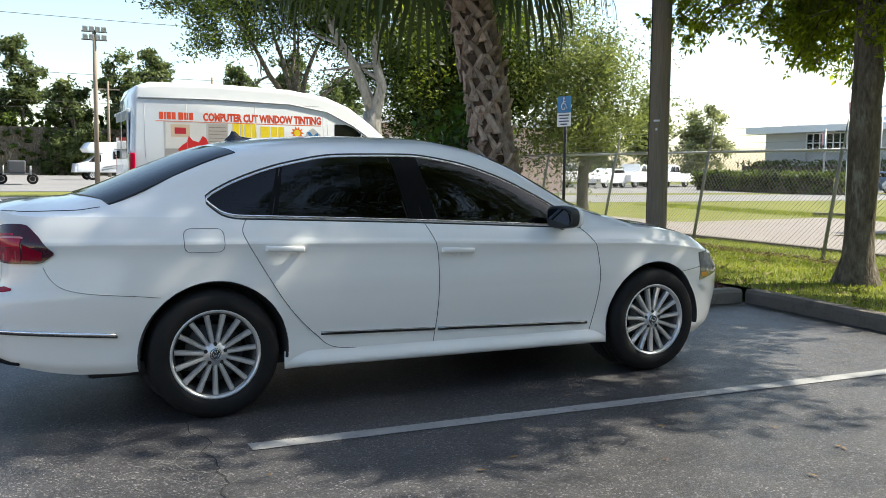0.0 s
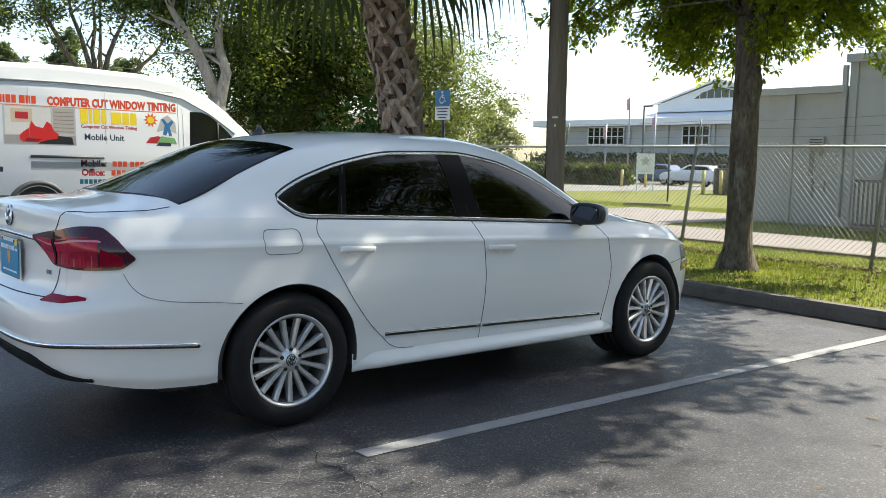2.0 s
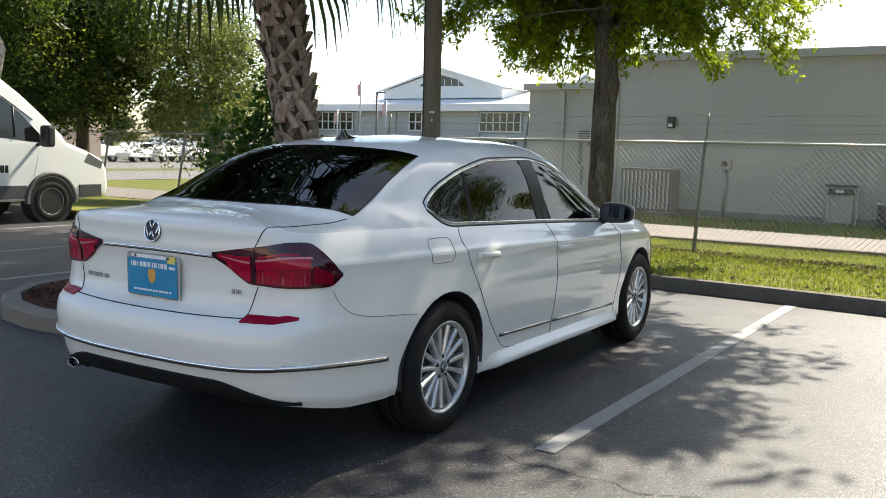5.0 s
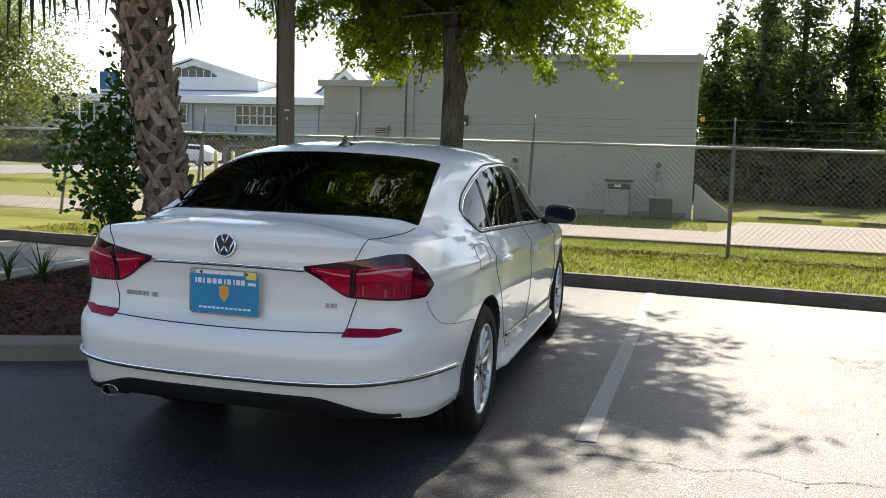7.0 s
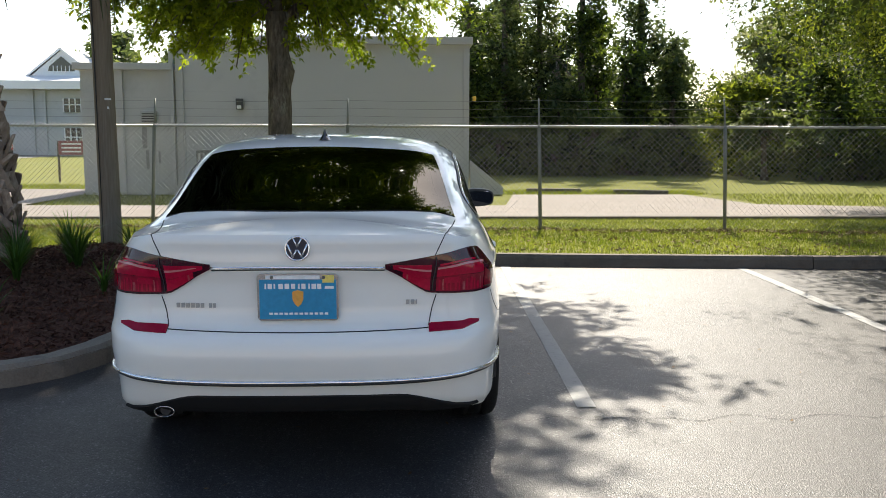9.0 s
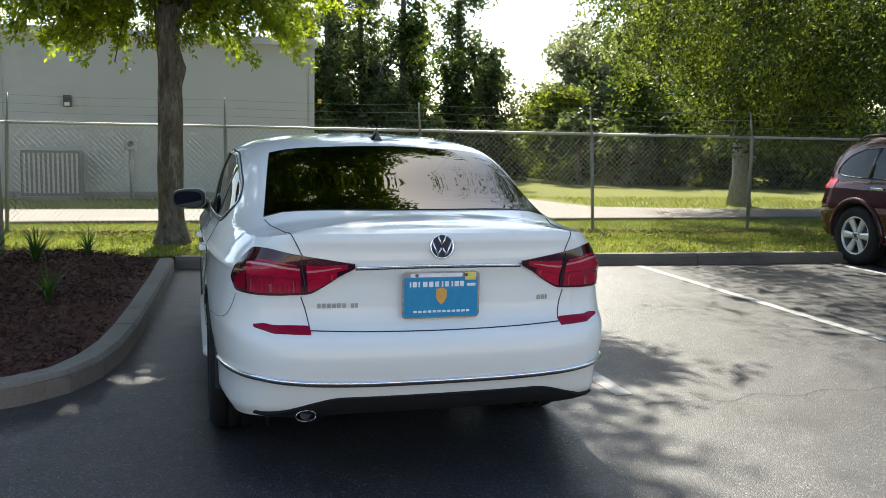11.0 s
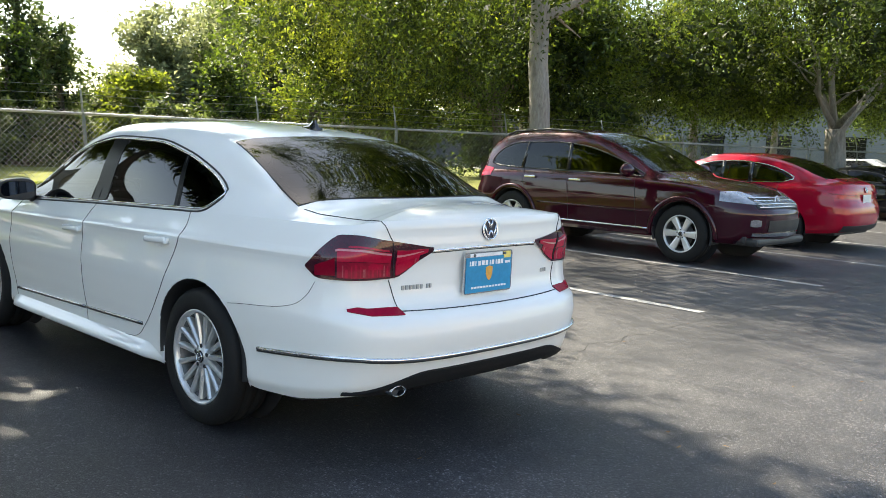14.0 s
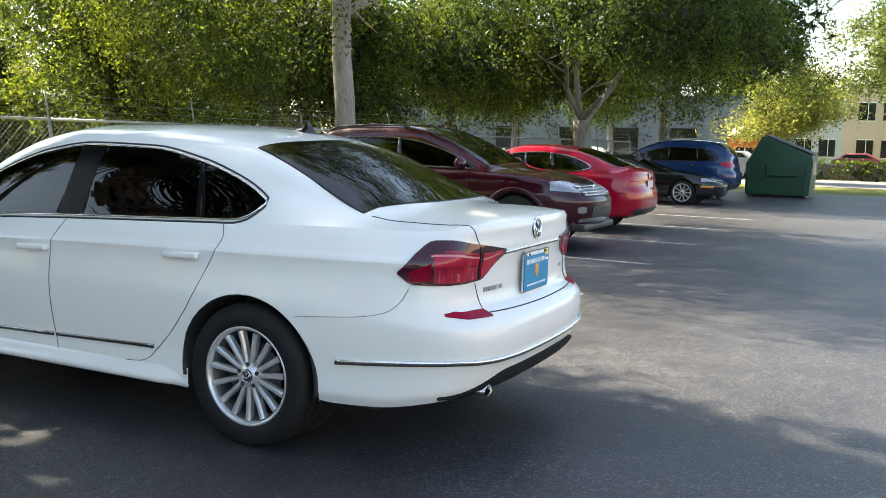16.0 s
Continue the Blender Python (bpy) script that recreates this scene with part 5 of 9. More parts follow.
        # windows, pillars and bright trim
        top = lambda x: float(ease([-0.02, 0.02, 0.18, 0.40, 0.71, 1.11, 1.41, 1.68, 2.0, 2.24], [1.118, 1.145, 1.222, 1.293, 1.345, 1.352, 1.315, 1.24, 1.10, 0.957], x))
        bot = lambda x: float(ease([-0.02, 0.05, 0.12, 0.3, 1.15, 2.1, 2.24], [1.115, 1.055, 1.036, 1.030, 1.0, 0.958, 0.953], x))

        # one smooth sheet for all the side glass
        gx, gz, gy = [], [], []
        for x in np.linspace(0.0, 2.2, 60):
            for v in np.linspace(0, 1, 14):
                z = bot(x) + (top(x) - bot(x)) * v
                gx.append(x), gz.append(z), gy.append(sh.on_side(x, z, sg, 0).y * sg)
        terms = lambda x, z: np.stack([x**i * (z - 1.1) ** j for i in range(5) for j in range(4) if i + j < 6], -1)
        fitted = np.linalg.lstsq(terms(np.array(gx), np.array(gz)), np.array(gy), rcond=None)[0]
        sheet_y = lambda x, z: float(terms(np.array(x), np.array(z)) @ fitted)

        def pane(name, x0, x1, lean0, lean1, material, off, label="", n=18):
            """Between the lower and the upper window line; lean shifts the upper ends."""
            def fn(u, v, o):
                a, b = x0 + (x1 - x0) * u, x0 + lean0 + (x1 + lean1 - x0 - lean0) * u
                x, z = a + (b - a) * v, bot(a) + (top(b) - bot(a)) * v
                return Vector((x, sg * (sheet_y(x, z) + o), z))
            return sh.patch(name, fn, n, 10, material, root, off, label)

        pane("quarter_glass", -0.01, 0.31, 0.0, 0.075, FILM, 0.005, "dark tinted quarter glass")
        pane("rear_pillar_trim", 0.285, 0.335, 0.075, 0.055, PILLAR, 0.007, "", 4)
        pane("rear_window", 0.335, 1.10, 0.055, -0.085, FILM, 0.005, "dark tinted rear door window")
        pane("pillar_trim", 1.085, 1.255, -0.085, -0.09, PILLAR, 0.0075, "gloss black pillar", 6)
        pane("front_window", 1.25, 2.235, -0.09, -0.005, FILM, 0.005, "dark tinted front door window")
        for x0, lean in ((0.31, 0.065), (1.075, -0.085), (1.262, -0.09), (1.17, -0.087)):
            tube("window_guide", [sh.on_side(x0, bot(x0) + 0.01, sg, 0.006), sh.on_side(x0 + lean, top(x0 + lean) - 0.01, sg, 0.006)], 0.004, BLACKPL if x0 != 1.17 else SEAM, root, n=6)
        xs = np.linspace(-0.015, 2.235, 70)
        loop = [(x, bot(x)) for x in xs] + [(x, top(x)) for x in xs[::-1]]
        tube("chrome_trim", [sh.on_side(x, z, sg, 0.005) for x, z in loop], 0.0048, BRIGHT, root, "bright chrome window surround", n=8, closed=True)
        tube("window_seal", [sh.on_side(x, z + (0.016 if i >= 70 else -0.014), sg, 0.0) for i, (x, z) in enumerate(loop)], 0.0055, BLACKPL, root, n=6, closed=True)
        # mouldings
        for a, b in (((0.555, 0.405), (1.225, 0.385)), ((1.25, 0.384), (2.275, 0.352))):
            pts = [sh.on_side(a[0] + (b[0] - a[0]) * i / 16, a[1] + (b[1] - a[1]) * i / 16, sg, 0.003) for i in range(17)]
            tube("door_moulding", pts, 0.010, GLOSSBLACK, root, n=8)
            tube("door_chrome", [p + Vector((0, sg * 0.006, 0.006)) for p in pts], 0.0032, CHROME, root, n=6)
        # side skirt below the doors
        prof = [(0.318, 0.001), (0.296, 0.012), (0.278, 0.030), (0.262, 0.036), (0.246, 0.034), (0.232, 0.015), (0.224, -0.03)]
        sv, sf = [], []
        for i in range(41):
            x = 0.36 + 2.08 * i / 40
            drop = -0.012 * i / 40
            end = min(1, i / 3, (40 - i) / 3)
            for z, o in prof:
                p = sh.on_side(x, 0.315 + drop, sg, 0)
                sv.append((x, p.y + sg * (o * end - 0.014 * (1 - end)), z + drop))
        for i in range(40):
            for j in range(len(prof) - 1):
                a = i * len(prof) + j
                sf.append((a, a + 1, a + len(prof) + 1, a + len(prof)) if sg < 0 else (a, a + len(prof), a + len(prof) + 1, a + 1))
        raw("side_skirt", sv, sf, WHITE_CAR, root, smooth=True)
        # handles
        for hx, hz in ((0.355, 0.868), (1.355, 0.832)):
            # flat patch in a greyer white that paints the shade below the handle
            rec = sh.side_patch("handle_recess", [(hx - 0.045, hz - 0.032), (hx, hz - 0.04), (hx + 0.045, hz - 0.034)], [(hx - 0.06, hz), (hx, hz), (hx + 0.06, hz)], sg, surf("shaded_white", (0.70, 0.71, 0.71), None, 1, 0.35, coat=0.6), root, 8, 3, 0.001)
            p = sh.on_side(hx, hz, sg, 0.022)
            q0, q1 = sh.on_side(hx - 0.105, hz + 0.006, sg, 0.0), sh.on_side(hx + 0.105, hz - 0.002, sg, 0.0)
            dx = (q1 - q0).normalized()
            bm = bmesh.new()
            add_box(bm, (0, 0, 0), (0.205, 0.022, 0.032), 0, 0.011)
            m = Matrix.Translation(p) @ dx.to_track_quat("X", "Z").to_matrix().to_4x4()
            bmesh.ops.transform(bm, matrix=m, verts=bm.verts)
            h = part("door_handle", bm, WHITE_CAR, root, "body-coloured handle", True)
            for e in (-0.085, 0.085):
                bm = bmesh.new()
                add_box(bm, m @ Vector((e, -sg * 0.011, -0.001)), (0.035, 0.022, 0.03), 0, 0.007)
                part("handle_foot", bm, WHITE_CAR, h, smooth=True)
        # mirror: a boxy rounded shell, its cap painted, the glass set into the aft face
        def shell(mx, my, mz, cut):
            bm = bmesh.new()
            bmesh.ops.create_uvsphere(bm, u_segments=28, v_segments=16, radius=1)
            for v in bm.verts:
                c = [math.copysign(abs(t) ** 0.62, t) for t in v.co]
                c[0] = max(c[0], cut) if cut > -1 else max(c[0], -0.55)
                v.co = (c[0] * mx * (1 - 0.12 * c[1] * sg), c[1] * my, c[2] * mz * (1 - 0.10 * c[1] * sg))
            bmesh.ops.transform(bm, matrix=pose(2.035, sg * 0.985, 1.012, 0, 0, -sg * 8), verts=bm.verts)
            return bm

        mir = part("door_mirror", shell(0.085, 0.112, 0.066, -2), BLACKPL, root, "black door mirror with white cap", True)
        part("mirror_cap", shell(0.089, 0.115, 0.0685, 0.15), WHITE_CAR, mir, "", True)
        ring = [(0.094 * math.copysign(abs(math.cos(a)) ** 0.62, math.cos(a)), 0.052 * math.copysign(abs(math.sin(a)) ** 0.62, math.sin(a))) for a in np.linspace(0, 2 * math.pi, 33)[:-1]]
        gm = pose(2.035, sg * 0.985, 1.012, 0, 0, -sg * 8) @ pose(-0.050, 0, 0, 90 + 14, 0, -90)
        bm = bmesh.new()
        front, back = [[bm.verts.new(gm @ Vector((x, y, d))) for x, y in ring] for d in (0.004, -0.006)]
        bm.faces.new(front)
        for i in range(32):
            bm.faces.new((front[i], back[i], back[(i + 1) % 32], front[(i + 1) % 32]))
        part("mirror_glass", bm, surf("mirror", (0.07, 0.08, 0.10), None, 1, 0.02, metal=1.0), mir)
        tube("mirror_stalk", [(2.10, sg * 0.86, 0.955), (2.06, sg * 0.92, 0.975), (2.03, sg * 0.95, 0.985)], [0.03, 0.026, 0.03], BLACKPL, mir)
        # tail lamp round the corner
        C = (-0.55, 0.35)
        up_t, up_z = [0, 15, 30, 42, 50, 58, 64, 68], [0.946, 0.965, 0.985, 1.002, 1.0, 0.955, 0.90, 0.868]
        lo_t, lo_z = [0, 8, 16, 23, 45, 60, 68], [0.930, 0.895, 0.85, 0.822, 0.815, 0.818, 0.862]

        def lamp(name, v0, v1, t0, t1, material, off, par, n=26, m=6):
            def fn(u, v, o):
                th = t0 + (t1 - t0) * u
                a, b = float(ease(lo_t, lo_z, th)), float(ease(up_t, up_z, th))
                z = a + (b - a) * (v0 + (v1 - v0) * v)
                return sh.swing(C, th, z, sg, o)
            return sh.patch(name, fn, n, m, material, par, off)

        tl = lamp("tail_lamp", 0, 1, 0.3, 67.6, LAMP_DARK, 0.008, root)
        tagged(tl, "dark red tail lamp cluster")
        lamp("red_lens", 0.44, 0.70, 26, 51, LAMP_RED, 0.0105, tl, 20, 3)
        lamp("red_lens", 0.40, 0.78, 4, 23, LAMP_RED, 0.0105, tl, 12, 3)
        DEEP = surf("deep_red_lens", (0.22, 0.002, 0.018), (0.34, 0.004, 0.028), 40, 0.1, spec=0.3, coat=0.5)
        lamp("lower_lens", 0.05, 0.43, 26, 51, DEEP, 0.0105, tl, 20, 3)
        lamp("lower_lens", 0.06, 0.39, 9, 23, LAMP_RED, 0.0105, tl, 12, 3)
        # ribs of the reflectors behind the lens
        for k in range(17):
            t0 = 10 + 0.9 * k if k < 5 else 27.2 + 1.9 * (k - 5)
            hi = 0.24 + 0.14 * abs(math.sin(k * 2.3))
            lamp("lens_rib", 0.07, hi, t0, t0 + (0.5, 0.9, 0.6, 1.2)[k % 4], LAMP_PALE if k % 5 == 1 else LAMP_RED, 0.0114, tl, 2, 2)
        lamp("lens_rib", 0.25, 0.40, 30.0, 36.5, LAMP_RED, 0.0112, tl, 6, 2)
        # thin red band below the top edge paints the lens highlight
        lamp("lens_rib", 0.72, 0.76, 27, 46, LAMP_RED, 0.0112, tl, 12, 1)
        lamp("outer_lens", 0.10, 0.52, 52, 62, surf("outer_red_lens", (0.20, 0.002, 0.016), None, 9, 0.1, spec=0.16), 0.0105, tl, 8, 3)
        lamp("light_guide", 0.64, 0.685, 26, 52, surf("light_guide", (0.66, 0.30, 0.32), (0.5, 0.16, 0.18), 40, 0.15, coat=0.3), 0.0118, tl, 20, 1)
        lamp("light_guide", 0.60, 0.655, 7, 23, bpy.data.materials["light_guide"], 0.0118, tl, 14, 1)
        ptsl = [sh.swing(C, 24 + 1.2 * k / 6, 0.828 + 0.142 * k / 6, sg, 0.0105) for k in range(7)]
        tube("lamp_joint", ptsl, 0.0022, SEAM, tl, n=5)
        # rear reflector in the bumper
        def fnr(u, v, o):
            y = 0.742 - 0.212 * u
            h = 0.027 * min(1, 0.45 + 3.0 * u) * (1 if u < 0.97 else 0.8)
            return sh.on_rear(sg * y, 0.673 - 0.002 * u + 0.014 * (1 - min(1, 3 * u)) + h * v, o)
        sh.patch("bumper_reflector", fnr, 18, 2, surf("reflector_red", (0.26, 0.001, 0.024), (0.32, 0.002, 0.03), 9, 0.25, spec=0.15), root, 0.006, "slim red bumper reflector", 0.03)
        # head lamp
        def fnh(u, v, o):
            th = 118 + 44 * u
            z = (0.60 + 0.05 * u) + (0.155 - 0.02 * u) * v - 0.03 * (1 - u) * (1 - v)
            return sh.swing((2.9, 0.25), th, z, sg, o)
        hl = sh.patch("head_lamp", fnh, 14, 5, LAMP_CLEAR, root, 0.006, "clear head lamp")
        def fna(u, v, o):
            return sh.swing((2.9, 0.25), 119 + 6 * u, 0.592 + 0.03 * v, sg, o)
        sh.patch("indicator", fna, 4, 4, LAMP_AMBER, hl, 0.009)
        # wheel housing and wheels
        for wx in (0.0, 2.803):
            verts, faces = [], []
            k = 40
            for i in range(k + 1):
                a = radians(-7 + 194 * i / k)
                for r, yy in ((0.380, sg * 0.905), (0.368, sg * 0.880), (0.366, sg * 0.62)):
                    x, z = wx + r * math.cos(a), 0.334 + r * math.sin(a)
                    if yy == sg * 0.905:
                        yy = sh.on_side(x, max(z, 0.24), sg).y + sg * 0.001
                    verts.append((x, yy, z))
            for i in range(k):
                for j in range(2):
                    a = i * 3 + j
                    faces.append((a, a + 1, a + 4, a + 3))
            raw("wheel_arch", verts, faces, BLACKPL, root, smooth=True)
            bm = bmesh.new()
            bmesh.ops.create_circle(bm, cap_ends=True, segments=32, radius=0.37, matrix=pose(wx, sg * 0.625, 0.36, 90))
            part("arch_liner", bm, BLACKPL, root)
            make_wheel(root, wx, sg * 0.898, sg, 0.334, 0.226, 15, turn=0.25, spoke_w=(0.0105, 0.0125), badge=True)
    # glass fore and aft
    def fn_rear(u, v, o):
        w = 0.665 + (0.585 - 0.665) * v
        y = (2 * u - 1) * w
        x = (-0.605 + 0.13 * abs(y / 0.665) ** 2) * (1 - v) + (0.175 - 0.075 * (1 - abs(y / 0.585) ** 2)) * v
        return Vector((x, y, float(sheet_terms(np.array(x), np.array(y)) @ sheet_rear) + o))
    rx, ry, rz = [], [], []
    for x in np.linspace(-0.58, 0.16, 30):
        for y in np.linspace(-0.62, 0.62, 31):
            rx.append(x), ry.append(y), rz.append(sh.on_top(x, y, 0).z)
    sheet_terms = lambda x, y: np.stack([x**i * y ** (2 * j) for i in range(5) for j in range(4)], -1)
    sheet_rear = np.linalg.lstsq(sheet_terms(np.array(rx), np.array(ry)), np.array(rz), rcond=None)[0]
    sh.patch("rear_windscreen", fn_rear, 28, 16, FILM, root, 0.006, "dark tinted sloping rear window")
    def edge_rear(t):
        t = t % 4
        if t < 1:
            return fn_rear(t, 0, 0.004)
        if t < 2:
            return fn_rear(1, t - 1, 0.004)
        if t < 3:
            return fn_rear(3 - t, 1, 0.004)
        return fn_rear(0, 4 - t, 0.004)
    tube("window_seal", [edge_rear(4 * i / 96) - Vector((0, 0, 0.004)) for i in range(96)], 0.003, BLACKPL, root, n=6, closed=True)
    def fn_wind(u, v, o):
        w = 0.70 + (0.575 - 0.70) * v
        y = (2 * u - 1) * w
        x = (2.66 - 0.16 * abs(y / 0.7) ** 2) * (1 - v) + 1.74 * v
        return sh.on_top(x, y, o)
    sh.patch("windscreen", fn_wind, 24, 12, FILM, root, 0.004, "windscreen")
    # boot lid seams and furniture
    tp = lambda x, y: sh.on_top(x, y, 0.001)
    rr = lambda y, z: sh.on_rear(y, z, 0.001)
    for sg in (-1, 1):
        seam([(-0.52, sg * 0.665), (-0.72, sg * 0.63), (-0.9, sg * 0.607)], tp, 0.0022)
        a, b = sh.on_top(-0.90, sg * 0.607, 0), sh.swing((-0.55, 0.35), 25, 0.978, sg, 0.0)
        n = Vector((-0.75, sg * 0.25, 0.75)).normalized()
        tube("seam", [sh.cast(a.lerp(b, t) + n * 0.2, -n, 0.001) for t in np.linspace(0, 1, 14)], 0.0022, SEAM, root, n=5)
        seam(curve([(sg * 0.562, 0.812), (sg * 0.545, 0.76), (sg * 0.53, 0.69)]), rr, 0.0022)
        seam(curve([(2.62, sg * 0.70), (3.0, sg * 0.71), (3.3, sg * 0.66), (3.5, sg * 0.5)]), tp)
    seam([(y, 0.675 + 0.008 * (y / 0.53) ** 2) for y in np.linspace(-0.53, 0.53, 13)], rr, 0.0032)
    tube("boot_chrome", [sh.on_rear(y, 0.936 - 0.004 * (y / 0.35) ** 2, 0.005) for y in np.linspace(-0.35, 0.35, 25)], 0.0055, BRIGHT, root, "chrome strip across the boot lid")
    # thin dark tube that draws the shade along the strip's underside
    tube("strip_shadow_gap", [sh.on_rear(y, 0.925 - 0.004 * (y / 0.35) ** 2, 0.001) for y in np.linspace(-0.35, 0.35, 25)], 0.0022, SEAM, root)
    pe, pn = sh.on_rear(0, 1.012, 0.0), Vector((-1, 0, 0.10))
    emblem(root, pe, pn, 0.050)
    # lower chrome wrapping round the bumper
    pts = []
    for j in range(len(sh.X) - 1, -1, -1):
        if sh.X[j] < -0.47:
            z = 0.474 + 0.035 * min(1, (sh.Y[j] / 0.9) ** 3) - 0.045 * max(0, (sh.X[j] + 1.0) / 0.5) * 1.0
            pts.append((sh.X[j], sh.Y[j], sh.nx[j], sh.ny[j], z))
    line = [sh.cast((x + nx, y + ny, z), (-nx, -ny, 0), 0.004) for x, y, nx, ny, z in pts] + [sh.cast((x + nx, -y - ny, z), (-nx, ny, 0), 0.004) for x, y, nx, ny, z in pts[::-1][1:]]
    tube("bumper_groove", [p - Vector((0, 0, 0.004)) for p in line], 0.0062, BLACKPL, root, n=8)
    tube("bumper_chrome", [p + Vector((-0.006, 0, 0.007)) + Vector((0, 0.004 * (1 if p.y > 0.5 else -1 if p.y < -0.5 else 0), 0)) for p in line], 0.0085, BRIGHT, root, "chrome strip round the bumper", n=8)
    def fnd(u, v, o):
        y = 0.74 * (2 * u - 1)
        a = abs(y)
        e = min(1, max(0, (a - 0.40) / 0.34))
        z_top = 0.418 - 0.078 * e * e * (3 - 2 * e)
        return sh.on_rear(y, 0.332 + (z_top - 0.332) * v, o)
    sh.patch("diffuser", fnd, 40, 5, surf("matt_black", (0.010, 0.010, 0.0105), (0.016, 0.016, 0.016), 9, 0.75, 0.1, 200, spec=0.2), root, 0.012, "matt black lower bumper panel", rim=0.03)
    bm = bmesh.new()
    add_box(bm, (1.35, 0, 0.26), (3.9, 1.45, 0.08), 0, 0.03)
    add_box(bm, (-0.75, 0, 0.37), (0.4, 1.25, 0.12), 0, 0.04)
    part("underbody", bm, BLACKPL, root, "dark underside")
    # oval tail pipe
    v, f = lathe([(0.0335, 0.03), (0.0342, 0.0), (0.0358, -0.003), (0.037, 0.003), (0.037, 0.12)], 28)
    ring = [Matrix.Translation((-1.05, 0.55, 0.344)) @ Matrix.Rotation(radians(-90), 4, "Z") @ Matrix.Diagonal((1.12, 1, 0.62, 1)) @ Vector(p) for p in v]
    raw("tail_pipe", ring, f, CHROME, root, "chrome oval tail pipe", True)
    cyl("pipe_inside", (-1.03, 0.55, 0.344), (-0.9, 0.55, 0.344), 0.021, BLACKPL, root)
    # number plate covered by a blue advertising plate, its writing as plain bars
    p0, p1 = sh.on_rear(0, 0.725, 0.0), sh.on_rear(0, 0.905, 0.0)
    up = (p1 - p0).normalized()
    pm = Matrix.Translation((min(p0.x, p1.x) - 0.012, 0, 0.814)) @ Matrix(((0, up.x, -up.z, 0), (-1, 0, 0, 0), (0, up.z, up.x, 0), (0, 0, 0, 1))) @ Matrix.Diagonal((1.04, 1.08, 1, 1))
    bm = bmesh.new()
    got = bmesh.ops.create_cube(bm, size=1.0, matrix=Matrix.Diagonal((0.315, 0.178, 0.008, 1)))
    bmesh.ops.bevel(bm, geom=[e for e in bm.edges if abs(e.verts[0].co.z - e.verts[1].co.z) > 0.001], offset=0.016, segments=4, affect="EDGES", profile=0.5)
    bmesh.ops.transform(bm, matrix=pm, verts=bm.verts)
    pl = part("number_plate", bm, CHROME, root, "blue plate in a chrome frame")
    BLUEPL = surf("plate_blue", (0.006, 0.24, 0.46), (0.010, 0.28, 0.52), 12, 0.35)
    def plate_bit(name, x, y, sx, sy, material, lift=0.006, rz=0):
        bm = bmesh.new()
        add_box(bm, (x, y, lift), (sx, sy, 0.002), rz)
        bmesh.ops.transform(bm, matrix=pm, verts=bm.verts)
        return part(name, bm, material, pl)
    PLW = surf("plate_white", (0.78, 0.79, 0.80), None, 9, 0.4)
    PLO = surf("plate_orange", (0.75, 0.33, 0.05), (0.85, 0.45, 0.1), 9, 0.4)
    plate_bit("plate_face", 0, -0.008, 0.298, 0.150, BLUEPL, 0.0055)
    plate_bit("plate_edge", -0.02, 0.076, 0.21, 0.014, PLW, 0.006)
    plate_bit("sticker", 0.118, 0.070, 0.045, 0.028, surf("sticker_yellow", (0.75, 0.6, 0.15), None, 9, 0.5), 0.0068)
    for x, w in ((-0.125, 0.008), (-0.108, 0.02), (-0.09, 0.008), (-0.066, 0.022), (-0.042, 0.022), (-0.018, 0.02), (0.004, 0.008), (0.022, 0.02), (0.044, 0.008), (0.062, 0.022), (0.083, 0.02)):
        plate_bit("writing", x, 0.042, w * 0.8, 0.020, PLW, 0.0068)
    plate_bit("writing", 0.122, 0.038, 0.035, 0.011, PLW, 0.0068)
    for k in range(12):
        plate_bit("writing", -0.105 + k * 0.0195, -0.062, 0.014, 0.008, PLW, 0.0068)
    bm = bmesh.new()
    sv = [bm.verts.new((x, y, 0.007)) for x, y in ((-0.022, 0.022), (0, 0.028), (0.022, 0.022), (0.021, -0.008), (0.012, -0.026), (0, -0.036), (-0.012, -0.026), (-0.021, -0.008))]
    fc = bm.faces.new(sv)
    bmesh.ops.recalc_face_normals(bm, faces=bm.faces)
    ext = bmesh.ops.extrude_face_region(bm, geom=[fc])
    bmesh.ops.translate(bm, verts=[v for v in ext["geom"] if isinstance(v, bmesh.types.BMVert)], vec=(0, 0, 0.001))
    bmesh.ops.transform(bm, matrix=pm, verts=bm.verts)
    part("shield", bm, PLO, pl)
    for x in (-0.1, 0.1):
        p0 = pm @ Vector((x, 0.076, 0.004))
        p1 = pm @ Vector((x, 0.076, 0.011))
        cyl("screw", p0, p1, 0.007, DARKSTEEL, pl, n=10)
    # raised badges, as plain bars
    for y0, words, z in ((0.50, (0.016,) * 6 + (0.0, 0.014, 0.012), 0.775), (-0.435, (0.017, 0.016, 0.007), 0.785)):
        y = y0
        for w in words:
            if w:
                p = sh.on_rear(y - w / 2, z, 0.003)
                box("badge", p, (0.005, w * 0.86, 0.019), GALV, root)
            y -= w * 1.25 if w else 0.014
    # antenna fin on the roof
    bm = bmesh.new()
    base = sh.on_top(0.33, 0).z - 0.008
    prof = [(0.20, 0.0), (0.22, 0.012), (0.30, 0.022), (0.335, 0.028), (0.365, 0.056), (0.385, 0.058), (0.40, 0.03), (0.42, 0.014), (0.43, 0.0)]
    rows = []
    for x, h in prof:
        x = 0.36 - (x - 0.315)
        w = 0.034 * (1 - ((x - 0.36) / 0.16) ** 2) + 0.004
